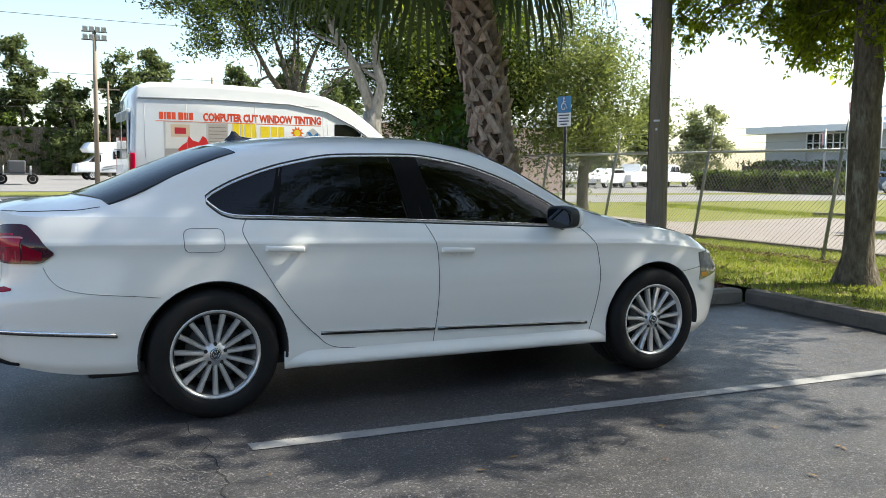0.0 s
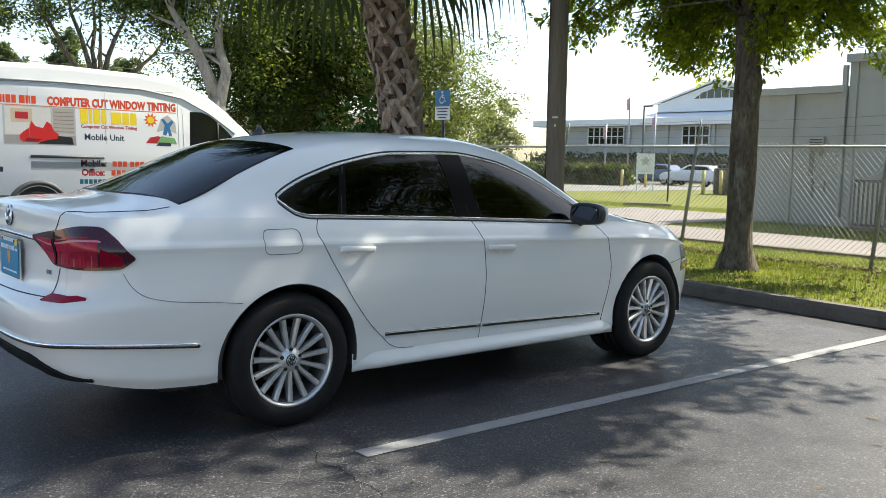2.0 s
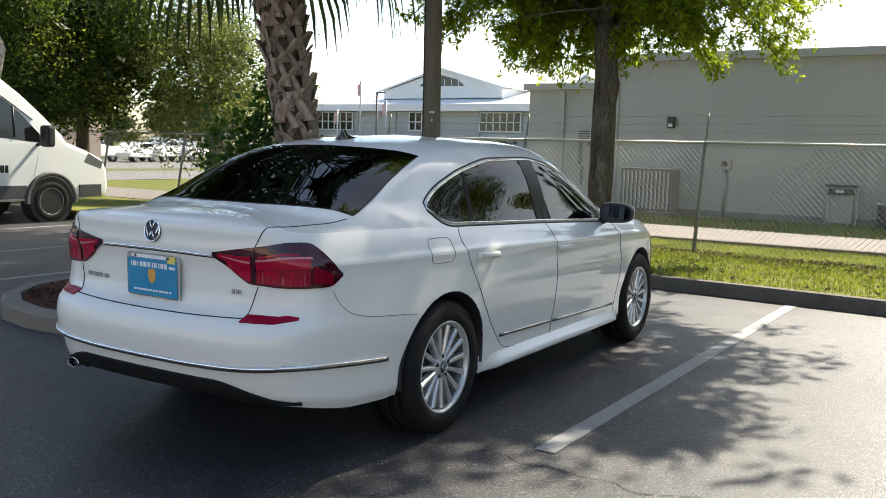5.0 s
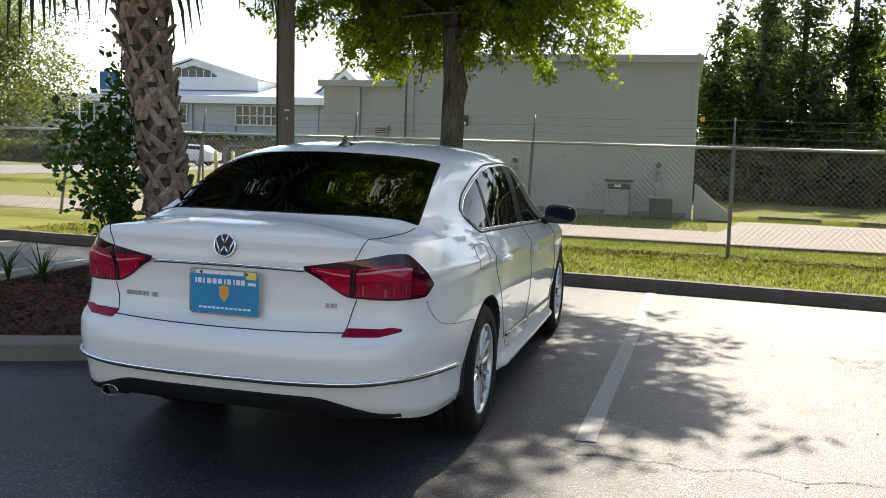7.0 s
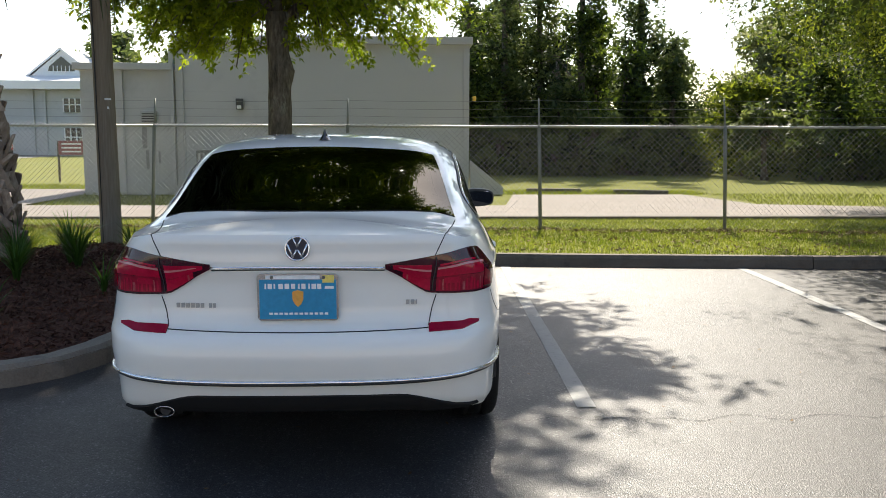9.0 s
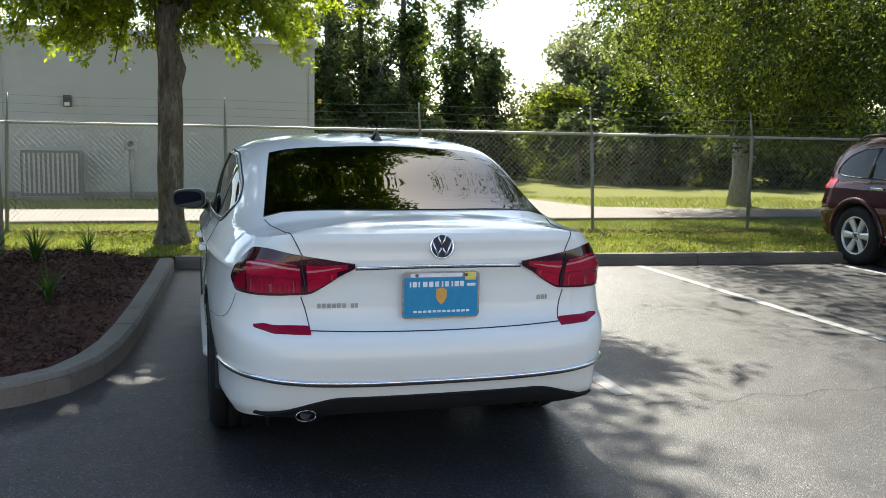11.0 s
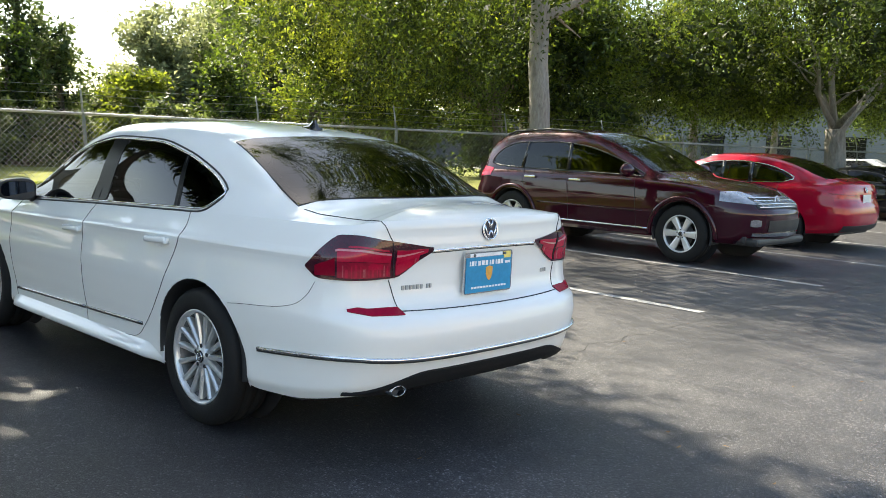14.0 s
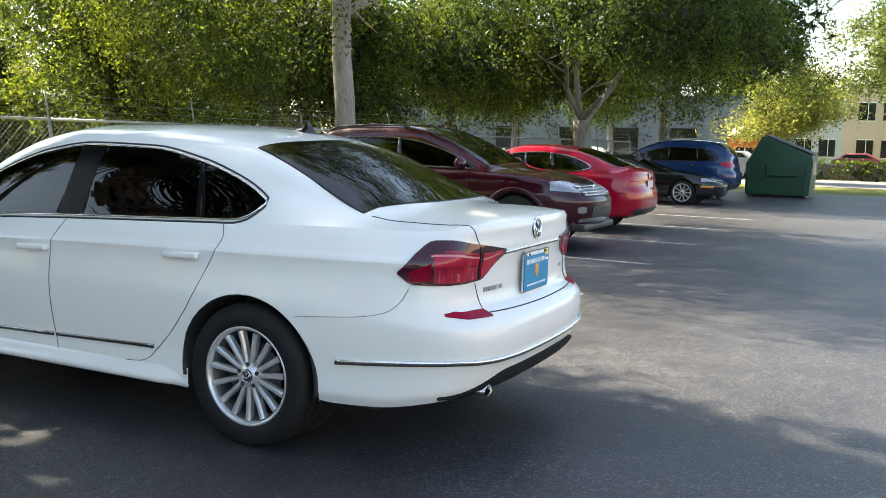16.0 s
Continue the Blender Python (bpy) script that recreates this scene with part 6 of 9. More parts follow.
        rows.append([bm.verts.new((x, sgn * w * k, base + h * q)) for sgn, k, q in ((-1, 1, 0), (-1, 0.35 if h > 0.025 else 0.8, 0.55), (-1, 0.12, 1), (1, 0.12, 1), (1, 0.35 if h > 0.025 else 0.8, 0.55), (1, 1, 0))])
    for a, b in zip(rows, rows[1:]):
        for k in range(5):
            bm.faces.new((a[k], a[k + 1], b[k + 1], b[k]))
    bmesh.ops.recalc_face_normals(bm, faces=bm.faces)
    part("antenna_fin", bm, GLOSSBLACK, root, "black shark-fin antenna", True)
    # seats, wheel and dash behind the dark glass
    bm = bmesh.new()
    add_box(bm, (1.15, 0, 0.42), (2.9, 1.45, 0.1), 0, 0.03)
    part("cabin_floor", bm, BLACKPL, root)
    for x, y in ((1.45, 0.37), (1.45, -0.37)):
        bm = bmesh.new()
        add_box(bm, (x, y, 0.58), (0.52, 0.50, 0.2), 0, 0.06)
        add_box(bm, (x - 0.30, y, 0.88), (0.16, 0.48, 0.62), 0, 0.06, 0, -14)
        add_box(bm, (x - 0.40, y, 1.24), (0.09, 0.26, 0.17), 0, 0.04, 0, -8)
        part("front_seat", bm, SEATCLOTH, root, "", True)
    bm = bmesh.new()
    add_box(bm, (0.45, 0, 0.58), (0.5, 1.3, 0.22), 0, 0.06)
    add_box(bm, (0.12, 0, 0.86), (0.18, 1.3, 0.55), 0, 0.06, 0, -20)
    add_box(bm, (-0.28, 0, 1.02), (0.6, 1.2, 0.03), 0, 0.01)
    part("rear_bench", bm, SEATCLOTH, root, "", True)
    bm = bmesh.new()
    add_box(bm, (2.3, 0, 0.86), (0.5, 1.4, 0.2), 0, 0.07)
    part("dashboard", bm, BLACKPL, root, "", True)
    v, f = tube_data([Matrix.Translation((1.98, 0.37, 0.92)) @ Matrix.Rotation(radians(65), 4, "Y") @ Vector((0.185 * math.cos(a), 0.185 * math.sin(a), 0)) for a in np.linspace(0, 2 * math.pi, 29)[:-1]], 0.014, 8, True)
    raw("steering_wheel", v, f, BLACKPL, root, "", True)
    return root


build_sedan()

# ---- the other cars ----


def generic_car(name, label, m, ro, wb, fo, hw, wheel_r, rim_r, spokes, colour, belt, crest, sections, panes, top_line, bot_line, glass, group="parked cars", sill_z=0.24, arch=None, z_mid=0.6, spoke_w=(0.02, 0.03), boxy=0.0, tail_in=0.05, cladding=False):
    root = thing(name, label, "car", group=group)
    plan = [(-ro, 0), (-ro + 0.006, 0.3 * hw), (-ro + 0.035, 0.58 * hw), (-ro + 0.10, 0.78 * hw), (-ro + 0.24, 0.91 * hw), (-ro + 0.5, 0.975 * hw), (0, hw * 0.995), (wb * 0.5, hw), (wb, 0.99 * hw), (wb + fo * 0.42, 0.95 * hw), (wb + fo * 0.68, 0.84 * hw), (wb + fo * 0.87, 0.63 * hw), (wb + fo * 0.97, 0.35 * hw), (wb + fo, 0)]
    levels = [(0.0, 0.12, 0.06, 0.14), (0.1, 0.05, 0.03, 0.05), (0.3, 0.01, 0.012, 0.005), (0.48, 0, 0.0, 0), (0.6, 0.01, 0.0, 0.015), (0.75, 0.02 + tail_in, 0.008, 0.05), (0.88, 0.03 + tail_in, 0.02, 0.09), (0.96, 0.05 + tail_in, 0.045, 0.14), (1.0, 0.07 + tail_in, 0.07, 0.18)]
    arch = arch or wheel_r + 0.045
    sh = Shell(plan, levels, belt, crest, sections, [(-ro, sill_z + 0.06), (0, sill_z), (wb, sill_z), (wb + fo, sill_z)], (0.0, wb), arch, wheel_r, cols=150, deck_from=sections[0][0] - 0.02, deck_to=wb + fo * 0.5, tail_lift=0.02, z_mid=z_mid)
    def top(x):
        return float(ease(*zip(*top_line), x))
    def bot(x):
        return float(ease(*zip(*bot_line), x))
    inner = [(x, bot(x) + 0.03) for x in np.linspace(bot_line[0][0] + 0.05, bot_line[-1][0] - 0.1, 12)]
    inner += [(x, top(x) - 0.03) for x in np.linspace(bot_line[-1][0] - 0.1, bot_line[0][0] + 0.05, 12)]
    r0, r1, w0, w1 = sections[0][0], None, 0, 0
    rear_x = glass["rear"]
    wind_x = glass["wind"]
    rpoly = [(rear_x[0] + 0.04, rear_x[2] - 0.06), (rear_x[1] - 0.04, rear_x[3] - 0.06), (rear_x[1] - 0.04, -rear_x[3] + 0.06), (rear_x[0] + 0.04, -rear_x[2] + 0.06)]
    wpoly = [(wind_x[0] + 0.05, wind_x[2] - 0.05), (wind_x[1] - 0.05, wind_x[3] - 0.05), (wind_x[1] - 0.05, -wind_x[3] + 0.05), (wind_x[0] + 0.05, -wind_x[2] + 0.05)]
    holes = [lambda g, x, y, z: (g == 1) & in_poly(x, z, inner) & (np.abs(y) > 0.55), lambda g, x, y, z: (g == 1) & in_poly(x, y, rpoly), lambda g, x, y, z: (g == 1) & in_poly(x, y, wpoly)]
    doors = glass["doors"]
    rules = [("rear_bumper", lambda g, x, y, z: (g == 0) & (x < -0.42) & (z < z_mid + 0.02)), ("front_bumper", lambda g, x, y, z: (g == 0) & (x > wb + 0.44) & (z < z_mid + 0.02))]
    for sgn in (1, -1):
        for a, b in zip(doors, doors[1:]):
            rules.append(("door", lambda g, x, y, z, a=a, b=b, sgn=sgn: (g == 0) & (y * sgn > 0) & (x > a) & (x < b) & (z > sill_z + 0.1)))
    rules += [("bonnet", lambda g, x, y, z: (g == 1) & (x > wind_x[1])), ("roof", lambda g, x, y, z: (g == 1) & (x > rear_x[1]) & (x < wind_x[0])), ("body", lambda g, x, y, z: np.ones(np.shape(x), bool))]
    sh.panels(root, rules, colour, holes)
    for sg in (-1, 1):
        for k, (x0, x1, l0, l1) in enumerate(panes):
            n = 12
            lo = [(x0 + (x1 - x0) * i / n) for i in range(n + 1)]
            up = [(x0 + l0 + (x1 + l1 - x0 - l0) * i / n) for i in range(n + 1)]
            sh.side_patch("side_window", [(x, bot(x)) for x in lo], [(x, top(x)) for x in up], sg, glass["mat"], root, n=n, m=5, off=0.003)
            if k:
                px = panes[k - 1][1]
                tube("pillar", [sh.on_side((px + x0) / 2, bot(px), sg, 0.002), sh.on_side((px + x0) / 2 + l0, top(px + l0), sg, 0.002)], abs(x0 - px) / 2 + 0.012, GLOSSBLACK, root, n=6)
        xs = np.linspace(bot_line[0][0] + 0.02, bot_line[-1][0] - 0.02, 30)
        loop = [(x, bot(x)) for x in xs] + [(x, top(x)) for x in xs[::-1]]
        tube("window_trim", [sh.on_side(x, z, sg, 0.003) for x, z in loop], 0.010, BLACKPL if not glass.get("chrome") else CHROME, root, n=6, closed=True)
        for d in doors:
            tube("seam", [sh.on_side(d + 0.06 * math.sin(3 * (1 - z)), z, sg, 0.0005) for z in np.linspace(sill_z + 0.1, bot(d) - 0.01, 14)], 0.003, SEAM, root, n=5)
        for a, b in zip(doors, doors[1:]):
            p = sh.on_side(a + 0.16, bot(a) - 0.12, sg, 0.02)
            box("door_handle", p, (0.2, 0.025, 0.035), glass.get("handle", colour), root, bevel=0.01)
        bm = bmesh.new()
        mx = panes[-1][1] - 0.12
        bmesh.ops.create_uvsphere(bm, u_segments=16, v_segments=10, radius=1, matrix=Matrix.Translation((mx, sg * (hw + 0.07), bot(mx) + 0.07)) @ Matrix.Diagonal((0.08, 0.13, 0.09, 1)))
        part("door_mirror", bm, colour, root, "", True)
        for wx in (0.0, wb):
            verts, faces = [], []
            k = 28
            for i in range(k + 1):
                a = radians(-15 + 210 * i / k)
                for r, yy in ((arch + 0.004, 1), (arch - 0.01, sg * (hw - 0.05)), (arch - 0.01, sg * (hw - 0.3))):
                    x, z = wx + r * math.cos(a), wheel_r + r * math.sin(a)
                    verts.append((x, sh.on_side(x, max(z, sill_z + 0.03), sg).y + sg * 0.001 if yy == 1 else yy, z))
            for i in range(k):
                for j in range(2):
                    a = i * 3 + j
                    faces.append((a, a + 1, a + 4, a + 3))
            raw("wheel_arch", verts, faces, BLACKPL, root, smooth=True)
            bm = bmesh.new()
            bmesh.ops.create_circle(bm, cap_ends=True, segments=24, radius=arch, matrix=pose(wx, sg * (hw - 0.3), wheel_r, 90))
            part("arch_liner", bm, BLACKPL, root)
            make_wheel(root, wx, sg * (hw - 0.02), sg, wheel_r, rim_r, spokes, spoke_w=spoke_w)

    def fn_rear(u, v, o):
        w = rear_x[2] + (rear_x[3] - rear_x[2]) * v
        y = (2 * u - 1) * w
        return sh.on_top((rear_x[0] + 0.08 * (y / w) ** 2) * (1 - v) + rear_x[1] * v, y, o)

    def fn_wind(u, v, o):
        w = wind_x[3] + (wind_x[2] - wind_x[3]) * v
        y = (2 * u - 1) * w
        return sh.on_top((wind_x[1] - 0.14 * (y / w) ** 2) * (1 - v) + wind_x[0] * v, y, o)

    sh.patch("rear_windscreen", fn_rear, 16, 8, glass.get("rmat", glass["mat"]), root, 0.004)
    sh.patch("windscreen", fn_wind, 18, 8, glass["mat"], root, 0.004)
    bm = bmesh.new()
    add_box(bm, (wb / 2, 0, sill_z + 0.05), (wb + ro * 0.8 + fo * 0.8, hw * 1.5, 0.1), 0, 0.03)
    part("underbody", bm, BLACKPL, root)
    bm = bmesh.new()
    add_box(bm, (wb * 0.42, 0, z_mid), (1.6, hw * 1.5, 0.25), 0, 0.05)
    for sx in (wb * 0.2, wb * 0.52):
        for sy in (-0.38, 0.38):
            add_box(bm, (sx, sy, z_mid + 0.35), (0.16, 0.46, 0.6), 0, 0.05, 0, -14)
            add_box(bm, (sx - 0.1, sy, z_mid + 0.72), (0.09, 0.25, 0.16), 0, 0.04)
    part("seats", bm, SEATCLOTH, root)
    root.matrix_world = m
    return root, sh


def corner_patch(root, sh, name, centre, t0, t1, zlo, zhi, material, sg, off=0.006, label=""):
    def fn(u, v, o):
        a = float(ease([0, 0.5, 1], zlo, u))
        b = float(ease([0, 0.5, 1], zhi, u))
        return sh.swing(centre, t0 + (t1 - t0) * u, a + (b - a) * v, sg, o)
    return sh.patch(name, fn, 12, 4, material, root, off, label)


# dark red crossover, nose out
WINE = paint("wine_red_paint", (0.034, 0.0016, 0.008), 0.1)
suv, sh = generic_car("suv", "dark wine-red crossover parked nose out beside the bay line", pose(4.80, -7.96, 0, 0, 0, 180), 0.95, 2.80, 0.99, 0.935, 0.37, 0.235, 6, WINE,
    [(-1, 1.02), (0, 1.05), (1.0, 1.06), (2.0, 1.05), (2.6, 1.03), (3.1, 0.98), (3.5, 0.88), (3.8, 0.80)],
    [(-0.95, 1.0), (-0.88, 1.12), (-0.65, 1.42), (-0.35, 1.60), (0.1, 1.66), (0.8, 1.675), (1.2, 1.64), (1.6, 1.52), (2.0, 1.33), (2.35, 1.16), (2.6, 1.10), (3.0, 1.05), (3.4, 0.96), (3.7, 0.85), (3.8, 0.80)],
    [(-0.86, 0.56, 1.06, 0.5, 1.09), (-0.6, 0.76, 1.22, 0.66, 1.40), (-0.35, 0.77, 1.36, 0.66, 1.54), (0.1, 0.77, 1.47, 0.66, 1.61), (0.8, 0.77, 1.48, 0.66, 1.62), (1.2, 0.77, 1.44, 0.66, 1.59), (1.6, 0.78, 1.34, 0.67, 1.47), (2.0, 0.80, 1.19, 0.69, 1.29), (2.3, 0.80, 1.09, 0.7, 1.14), (2.5, 0.66, 1.07, 0.58, 1.09), (2.62, 0.58, 1.06, 0.5, 1.08)],
    [(-0.45, 0.12, 0.02, 0.06), (0.15, 0.95, 0.06, -0.02), (0.99, 2.15, -0.02, -0.22)], [(-0.5, 1.18), (-0.3, 1.36), (0.1, 1.46), (0.8, 1.47), (1.2, 1.43), (1.6, 1.33), (2.0, 1.18), (2.2, 1.09)], [(-0.5, 1.14), (-0.3, 1.10), (0.3, 1.085), (1.2, 1.08), (2.0, 1.07), (2.2, 1.065)],
    {"rear": (-0.80, -0.34, 0.66, 0.60), "wind": (1.28, 2.42, 0.60, 0.74), "mat": FILM, "doors": [0.18, 0.98, 2.08], "handle": CHROME}, z_mid=0.68, spoke_w=(0.030, 0.042), sill_z=0.30)
for sg in (-1, 1):
    corner_patch(suv, sh, "head_lamp", (2.9, 0.25), 122, 166, [0.82, 0.80, 0.78], [0.93, 0.94, 0.88], LAMP_CLEAR, sg, label="swept clear head lamp")
    corner_patch(suv, sh, "tail_lamp", (-0.3, 0.3), 25, 75, [0.90, 0.92, 0.95], [1.04, 1.08, 1.06], LAMP_RED, sg)
    corner_patch(suv, sh, "fog_lamp", (2.9, 0.25), 150, 160, [0.53, 0.52, 0.53], [0.60, 0.61, 0.60], LAMP_CLEAR, sg, 0.01)
    tube("roof_rail", [(-0.35, sg * 0.64, 1.56), (-0.2, sg * 0.64, 1.615), (0.4, sg * 0.64, 1.655), (0.9, sg * 0.64, 1.645), (1.15, sg * 0.64, 1.59)], 0.016, BLACKPL, suv)
    tube("sill_chrome", [sh.on_side(x, 0.40, sg, 0.008) for x in np.linspace(0.45, 2.35, 16)], 0.014, CHROME, suv)
    for wx in (0.0, 2.80):
        arc = [(wx + 0.452 * math.cos(a), 0.37 + 0.452 * math.sin(a)) for a in np.radians(np.linspace(-8, 188, 34))]
        tube("wheel_flare", [sh.on_side(x, max(z, 0.33), sg, 0.002) for x, z in arc], 0.030, WINE, suv, n=10)
    for z in (0.62,):
        tube("door_moulding", [sh.on_side(x, z, sg, 0.004) for x in np.linspace(0.5, 2.25, 16)], 0.011, WINE, suv)
grille = sh.patch("grille", lambda u, v, o: sh.on_front(0.56 * (2 * u - 1), 0.74 + 0.13 * v, o), 16, 4, BLACKPL, suv, 0.006)
for k in range(4):
    tube("grille_bar", [sh.on_front(y, 0.755 + 0.035 * k, 0.012) for y in np.linspace(-0.54, 0.54, 13)], 0.010, CHROME, grille)
for k in range(9):
    y = -0.48 + 0.12 * k
    tube("grille_rib", [sh.on_front(y, z, 0.012) for z in (0.75, 0.80, 0.86)], 0.007, CHROME, grille)
emblem(suv, sh.on_front(0, 0.82, 0.014), (1, 0, 0.1), 0.065)
sh.patch("air_intake", lambda u, v, o: sh.on_front(0.42 * (2 * u - 1), 0.46 + 0.14 * v, o), 12, 3, BLACKPL, suv, 0.008)
sh.patch("bumper_chrome", lambda u, v, o: sh.on_front(0.62 * (2 * u - 1), 0.405 + 0.04 * v, o), 14, 2, CHROME, suv, 0.014)
bm = bmesh.new()
add_box(bm, (3.42, 0, 0.33), (0.6, 1.35, 0.1), 0, 0.04)
part("bumper_lip", bm, BLACKPL, suv)

# bright red saloon, nose in
REDP = paint("bright_red_paint", (0.36, 0.004, 0.024), 0.05)
redcar, sh = generic_car("red_saloon", "glossy bright red saloon parked nose in with its tail outward", pose(2.13, -11.15, 0, 0, 0, 0), 0.98, 2.70, 0.88, 0.89, 0.325, 0.215, 10, REDP,
    [(-1, 0.99), (0, 0.99), (1.0, 0.95), (2.0, 0.91), (2.6, 0.88), (3.1, 0.82), (3.6, 0.68)],
    [(-0.98, 1.0), (-0.9, 1.045), (-0.7, 1.075), (-0.45, 1.15), (-0.1, 1.29), (0.3, 1.39), (0.8, 1.435), (1.2, 1.43), (1.5, 1.37), (1.9, 1.2), (2.3, 1.02), (2.5, 0.95), (3.0, 0.88), (3.4, 0.77), (3.58, 0.68)],
    [(-0.72, 0.55, 1.03, 0.48, 1.05), (-0.4, 0.70, 1.07, 0.62, 1.12), (0.0, 0.72, 1.18, 0.62, 1.27), (0.4, 0.71, 1.28, 0.58, 1.37), (0.8, 0.70, 1.31, 0.58, 1.395), (1.2, 0.70, 1.29, 0.58, 1.385), (1.6, 0.72, 1.18, 0.6, 1.28), (2.0, 0.75, 1.02, 0.64, 1.1), (2.3, 0.7, 0.94, 0.62, 0.99), (2.5, 0.52, 0.93, 0.46, 0.945)],
    [(-0.1, 0.55, 0.12, 0.02), (0.60, 1.05, 0.02, 0.0), (1.09, 1.9, 0.0, -0.2)], [(-0.12, 1.08), (0.1, 1.18), (0.4, 1.26), (0.8, 1.295), (1.2, 1.275), (1.6, 1.165), (1.95, 0.99)], [(-0.12, 1.06), (0.1, 1.0), (0.8, 0.975), (1.95, 0.93)],
    {"rear": (-0.62, 0.22, 0.62, 0.55), "wind": (1.42, 2.4, 0.56, 0.68), "mat": CLEARISH, "rmat": FILM, "doors": [0.1, 1.05, 2.0], "chrome": True}, spoke_w=(0.014, 0.02), z_mid=0.58)
for sg in (-1, 1):
    corner_patch(redcar, sh, "tail_lamp", (-0.4, 0.3), 6, 72, [0.85, 0.80, 0.84], [0.90, 0.93, 0.90], LAMP_RED, sg, label="dark red tail lamp")
    tube("lamp_chrome", [sh.swing((-0.4, 0.3), t, 0.845 + 0.0004 * t, sg, 0.012) for t in range(8, 66, 6)], 0.006, LAMP_PALE, redcar)
box("number_plate", sh.on_rear(0, 0.78, 0.012), (0.012, 0.31, 0.155), surf("pale_plate", (0.62, 0.66, 0.62), (0.7, 0.72, 0.7), 12, 0.5), redcar, bevel=0.004)
emblem(redcar, sh.on_rear(0, 0.93, 0.004), (-1, 0, 0.2), 0.045)
sh.patch("lower_bumper", lambda u, v, o: sh.on_rear(0.68 * (2 * u - 1), 0.31 + 0.09 * v, o), 14, 3, BLACKPL, redcar, 0.008)

# low black coupe, nose out
BLACKP = paint("black_paint", (0.006, 0.007, 0.009), 0.0)
coupe, sh = generic_car("black_coupe", "low glossy black coupe with multi-spoke silver wheels parked nose out", pose(4.82, -19.7, 0, 0, 0, 180), 0.98, 2.5, 0.98, 0.86, 0.31, 0.225, 10, BLACKP,
    [(-1, 0.9), (0, 0.9), (1.0, 0.85), (2.0, 0.81), (2.5, 0.79), (3.0, 0.70), (3.5, 0.58)],
    [(-0.98, 0.9), (-0.85, 0.96), (-0.5, 1.02), (-0.1, 1.14), (0.3, 1.22), (0.7, 1.25), (1.0, 1.23), (1.4, 1.09), (1.9, 0.9), (2.2, 0.86), (2.7, 0.80), (3.2, 0.69), (3.48, 0.58)],
    [(-0.7, 0.53, 0.93, 0.46, 0.95), (-0.3, 0.66, 1.0, 0.57, 1.04), (0.1, 0.66, 1.08, 0.55, 1.14), (0.6, 0.66, 1.13, 0.54, 1.2), (1.0, 0.66, 1.1, 0.55, 1.18), (1.4, 0.69, 0.97, 0.6, 1.03), (1.8, 0.7, 0.85, 0.62, 0.88), (2.1, 0.5, 0.84, 0.44, 0.85)],
    [(-0.1, 0.35, 0.12, 0.0), (0.40, 1.45, 0.0, -0.22)], [(-0.12, 0.99), (0.1, 1.07), (0.6, 1.115), (1.0, 1.08), (1.4, 0.95), (1.5, 0.90)], [(-0.12, 0.96), (0.1, 0.91), (0.8, 0.88), (1.5, 0.85)],
    {"rear": (-0.55, 0.2, 0.58, 0.5), "wind": (1.0, 1.95, 0.5, 0.62), "mat": FILM, "doors": [0.3, 1.55]}, sill_z=0.18, z_mid=0.5, spoke_w=(0.010, 0.012))
for sg in (-1, 1):
    corner_patch(coupe, sh, "head_lamp", (2.5, 0.2), 128, 160, [0.60, 0.60, 0.58], [0.69, 0.68, 0.64], LAMP_CLEAR, sg)
    corner_patch(coupe, sh, "indicator", (2.5, 0.2), 126, 148, [0.46, 0.45, 0.45], [0.50, 0.50, 0.50], LAMP_AMBER, sg, 0.008, "amber indicator")

# dark blue crossover, nose in
BLUEP = paint("dark_blue_paint", (0.007, 0.032, 0.115), 0.15)
blue, sh = generic_car("blue_suv", "dark blue crossover parked nose in beside the black coupe", pose(2.42, -22.6, 0, 0, 0, 0), 0.93, 2.69, 0.97, 0.92, 0.36, 0.23, 5, BLUEP,
    [(-1, 1.0), (0, 1.04), (1.0, 1.04), (2.0, 1.02), (2.6, 1.0), (3.1, 0.95), (3.66, 0.78)],
    [(-0.93, 1.0), (-0.86, 1.12), (-0.65, 1.44), (-0.3, 1.62), (0.1, 1.67), (0.8, 1.69), (1.2, 1.65), (1.6, 1.53), (2.0, 1.34), (2.35, 1.15), (2.6, 1.08), (3.0, 1.02), (3.4, 0.93), (3.66, 0.78)],
    [(-0.84, 0.55, 1.04, 0.49, 1.07), (-0.6, 0.75, 1.22, 0.65, 1.40), (-0.3, 0.76, 1.36, 0.65, 1.55), (0.1, 0.76, 1.46, 0.65, 1.61), (0.8, 0.76, 1.48, 0.65, 1.63), (1.2, 0.76, 1.44, 0.65, 1.59), (1.6, 0.77, 1.33, 0.66, 1.46), (2.0, 0.79, 1.18, 0.68, 1.28), (2.3, 0.78, 1.07, 0.68, 1.11), (2.6, 0.55, 1.04, 0.49, 1.06)],
    [(-0.42, 0.12, 0.04, 0.04), (0.15, 0.95, 0.04, -0.02), (0.99, 2.1, -0.02, -0.22)], [(-0.48, 1.16), (-0.2, 1.36), (0.1, 1.44), (0.8, 1.46), (1.2, 1.42), (1.6, 1.31), (2.0, 1.16), (2.16, 1.08)], [(-0.48, 1.13), (-0.2, 1.09), (0.8, 1.07), (2.16, 1.05)],
    {"rear": (-0.78, -0.33, 0.64, 0.58), "wind": (1.28, 2.42, 0.6, 0.72), "mat": FILM, "doors": [0.18, 0.98, 2.05], "handle": CHROME}, z_mid=0.66, sill_z=0.28, spoke_w=(0.03, 0.04))
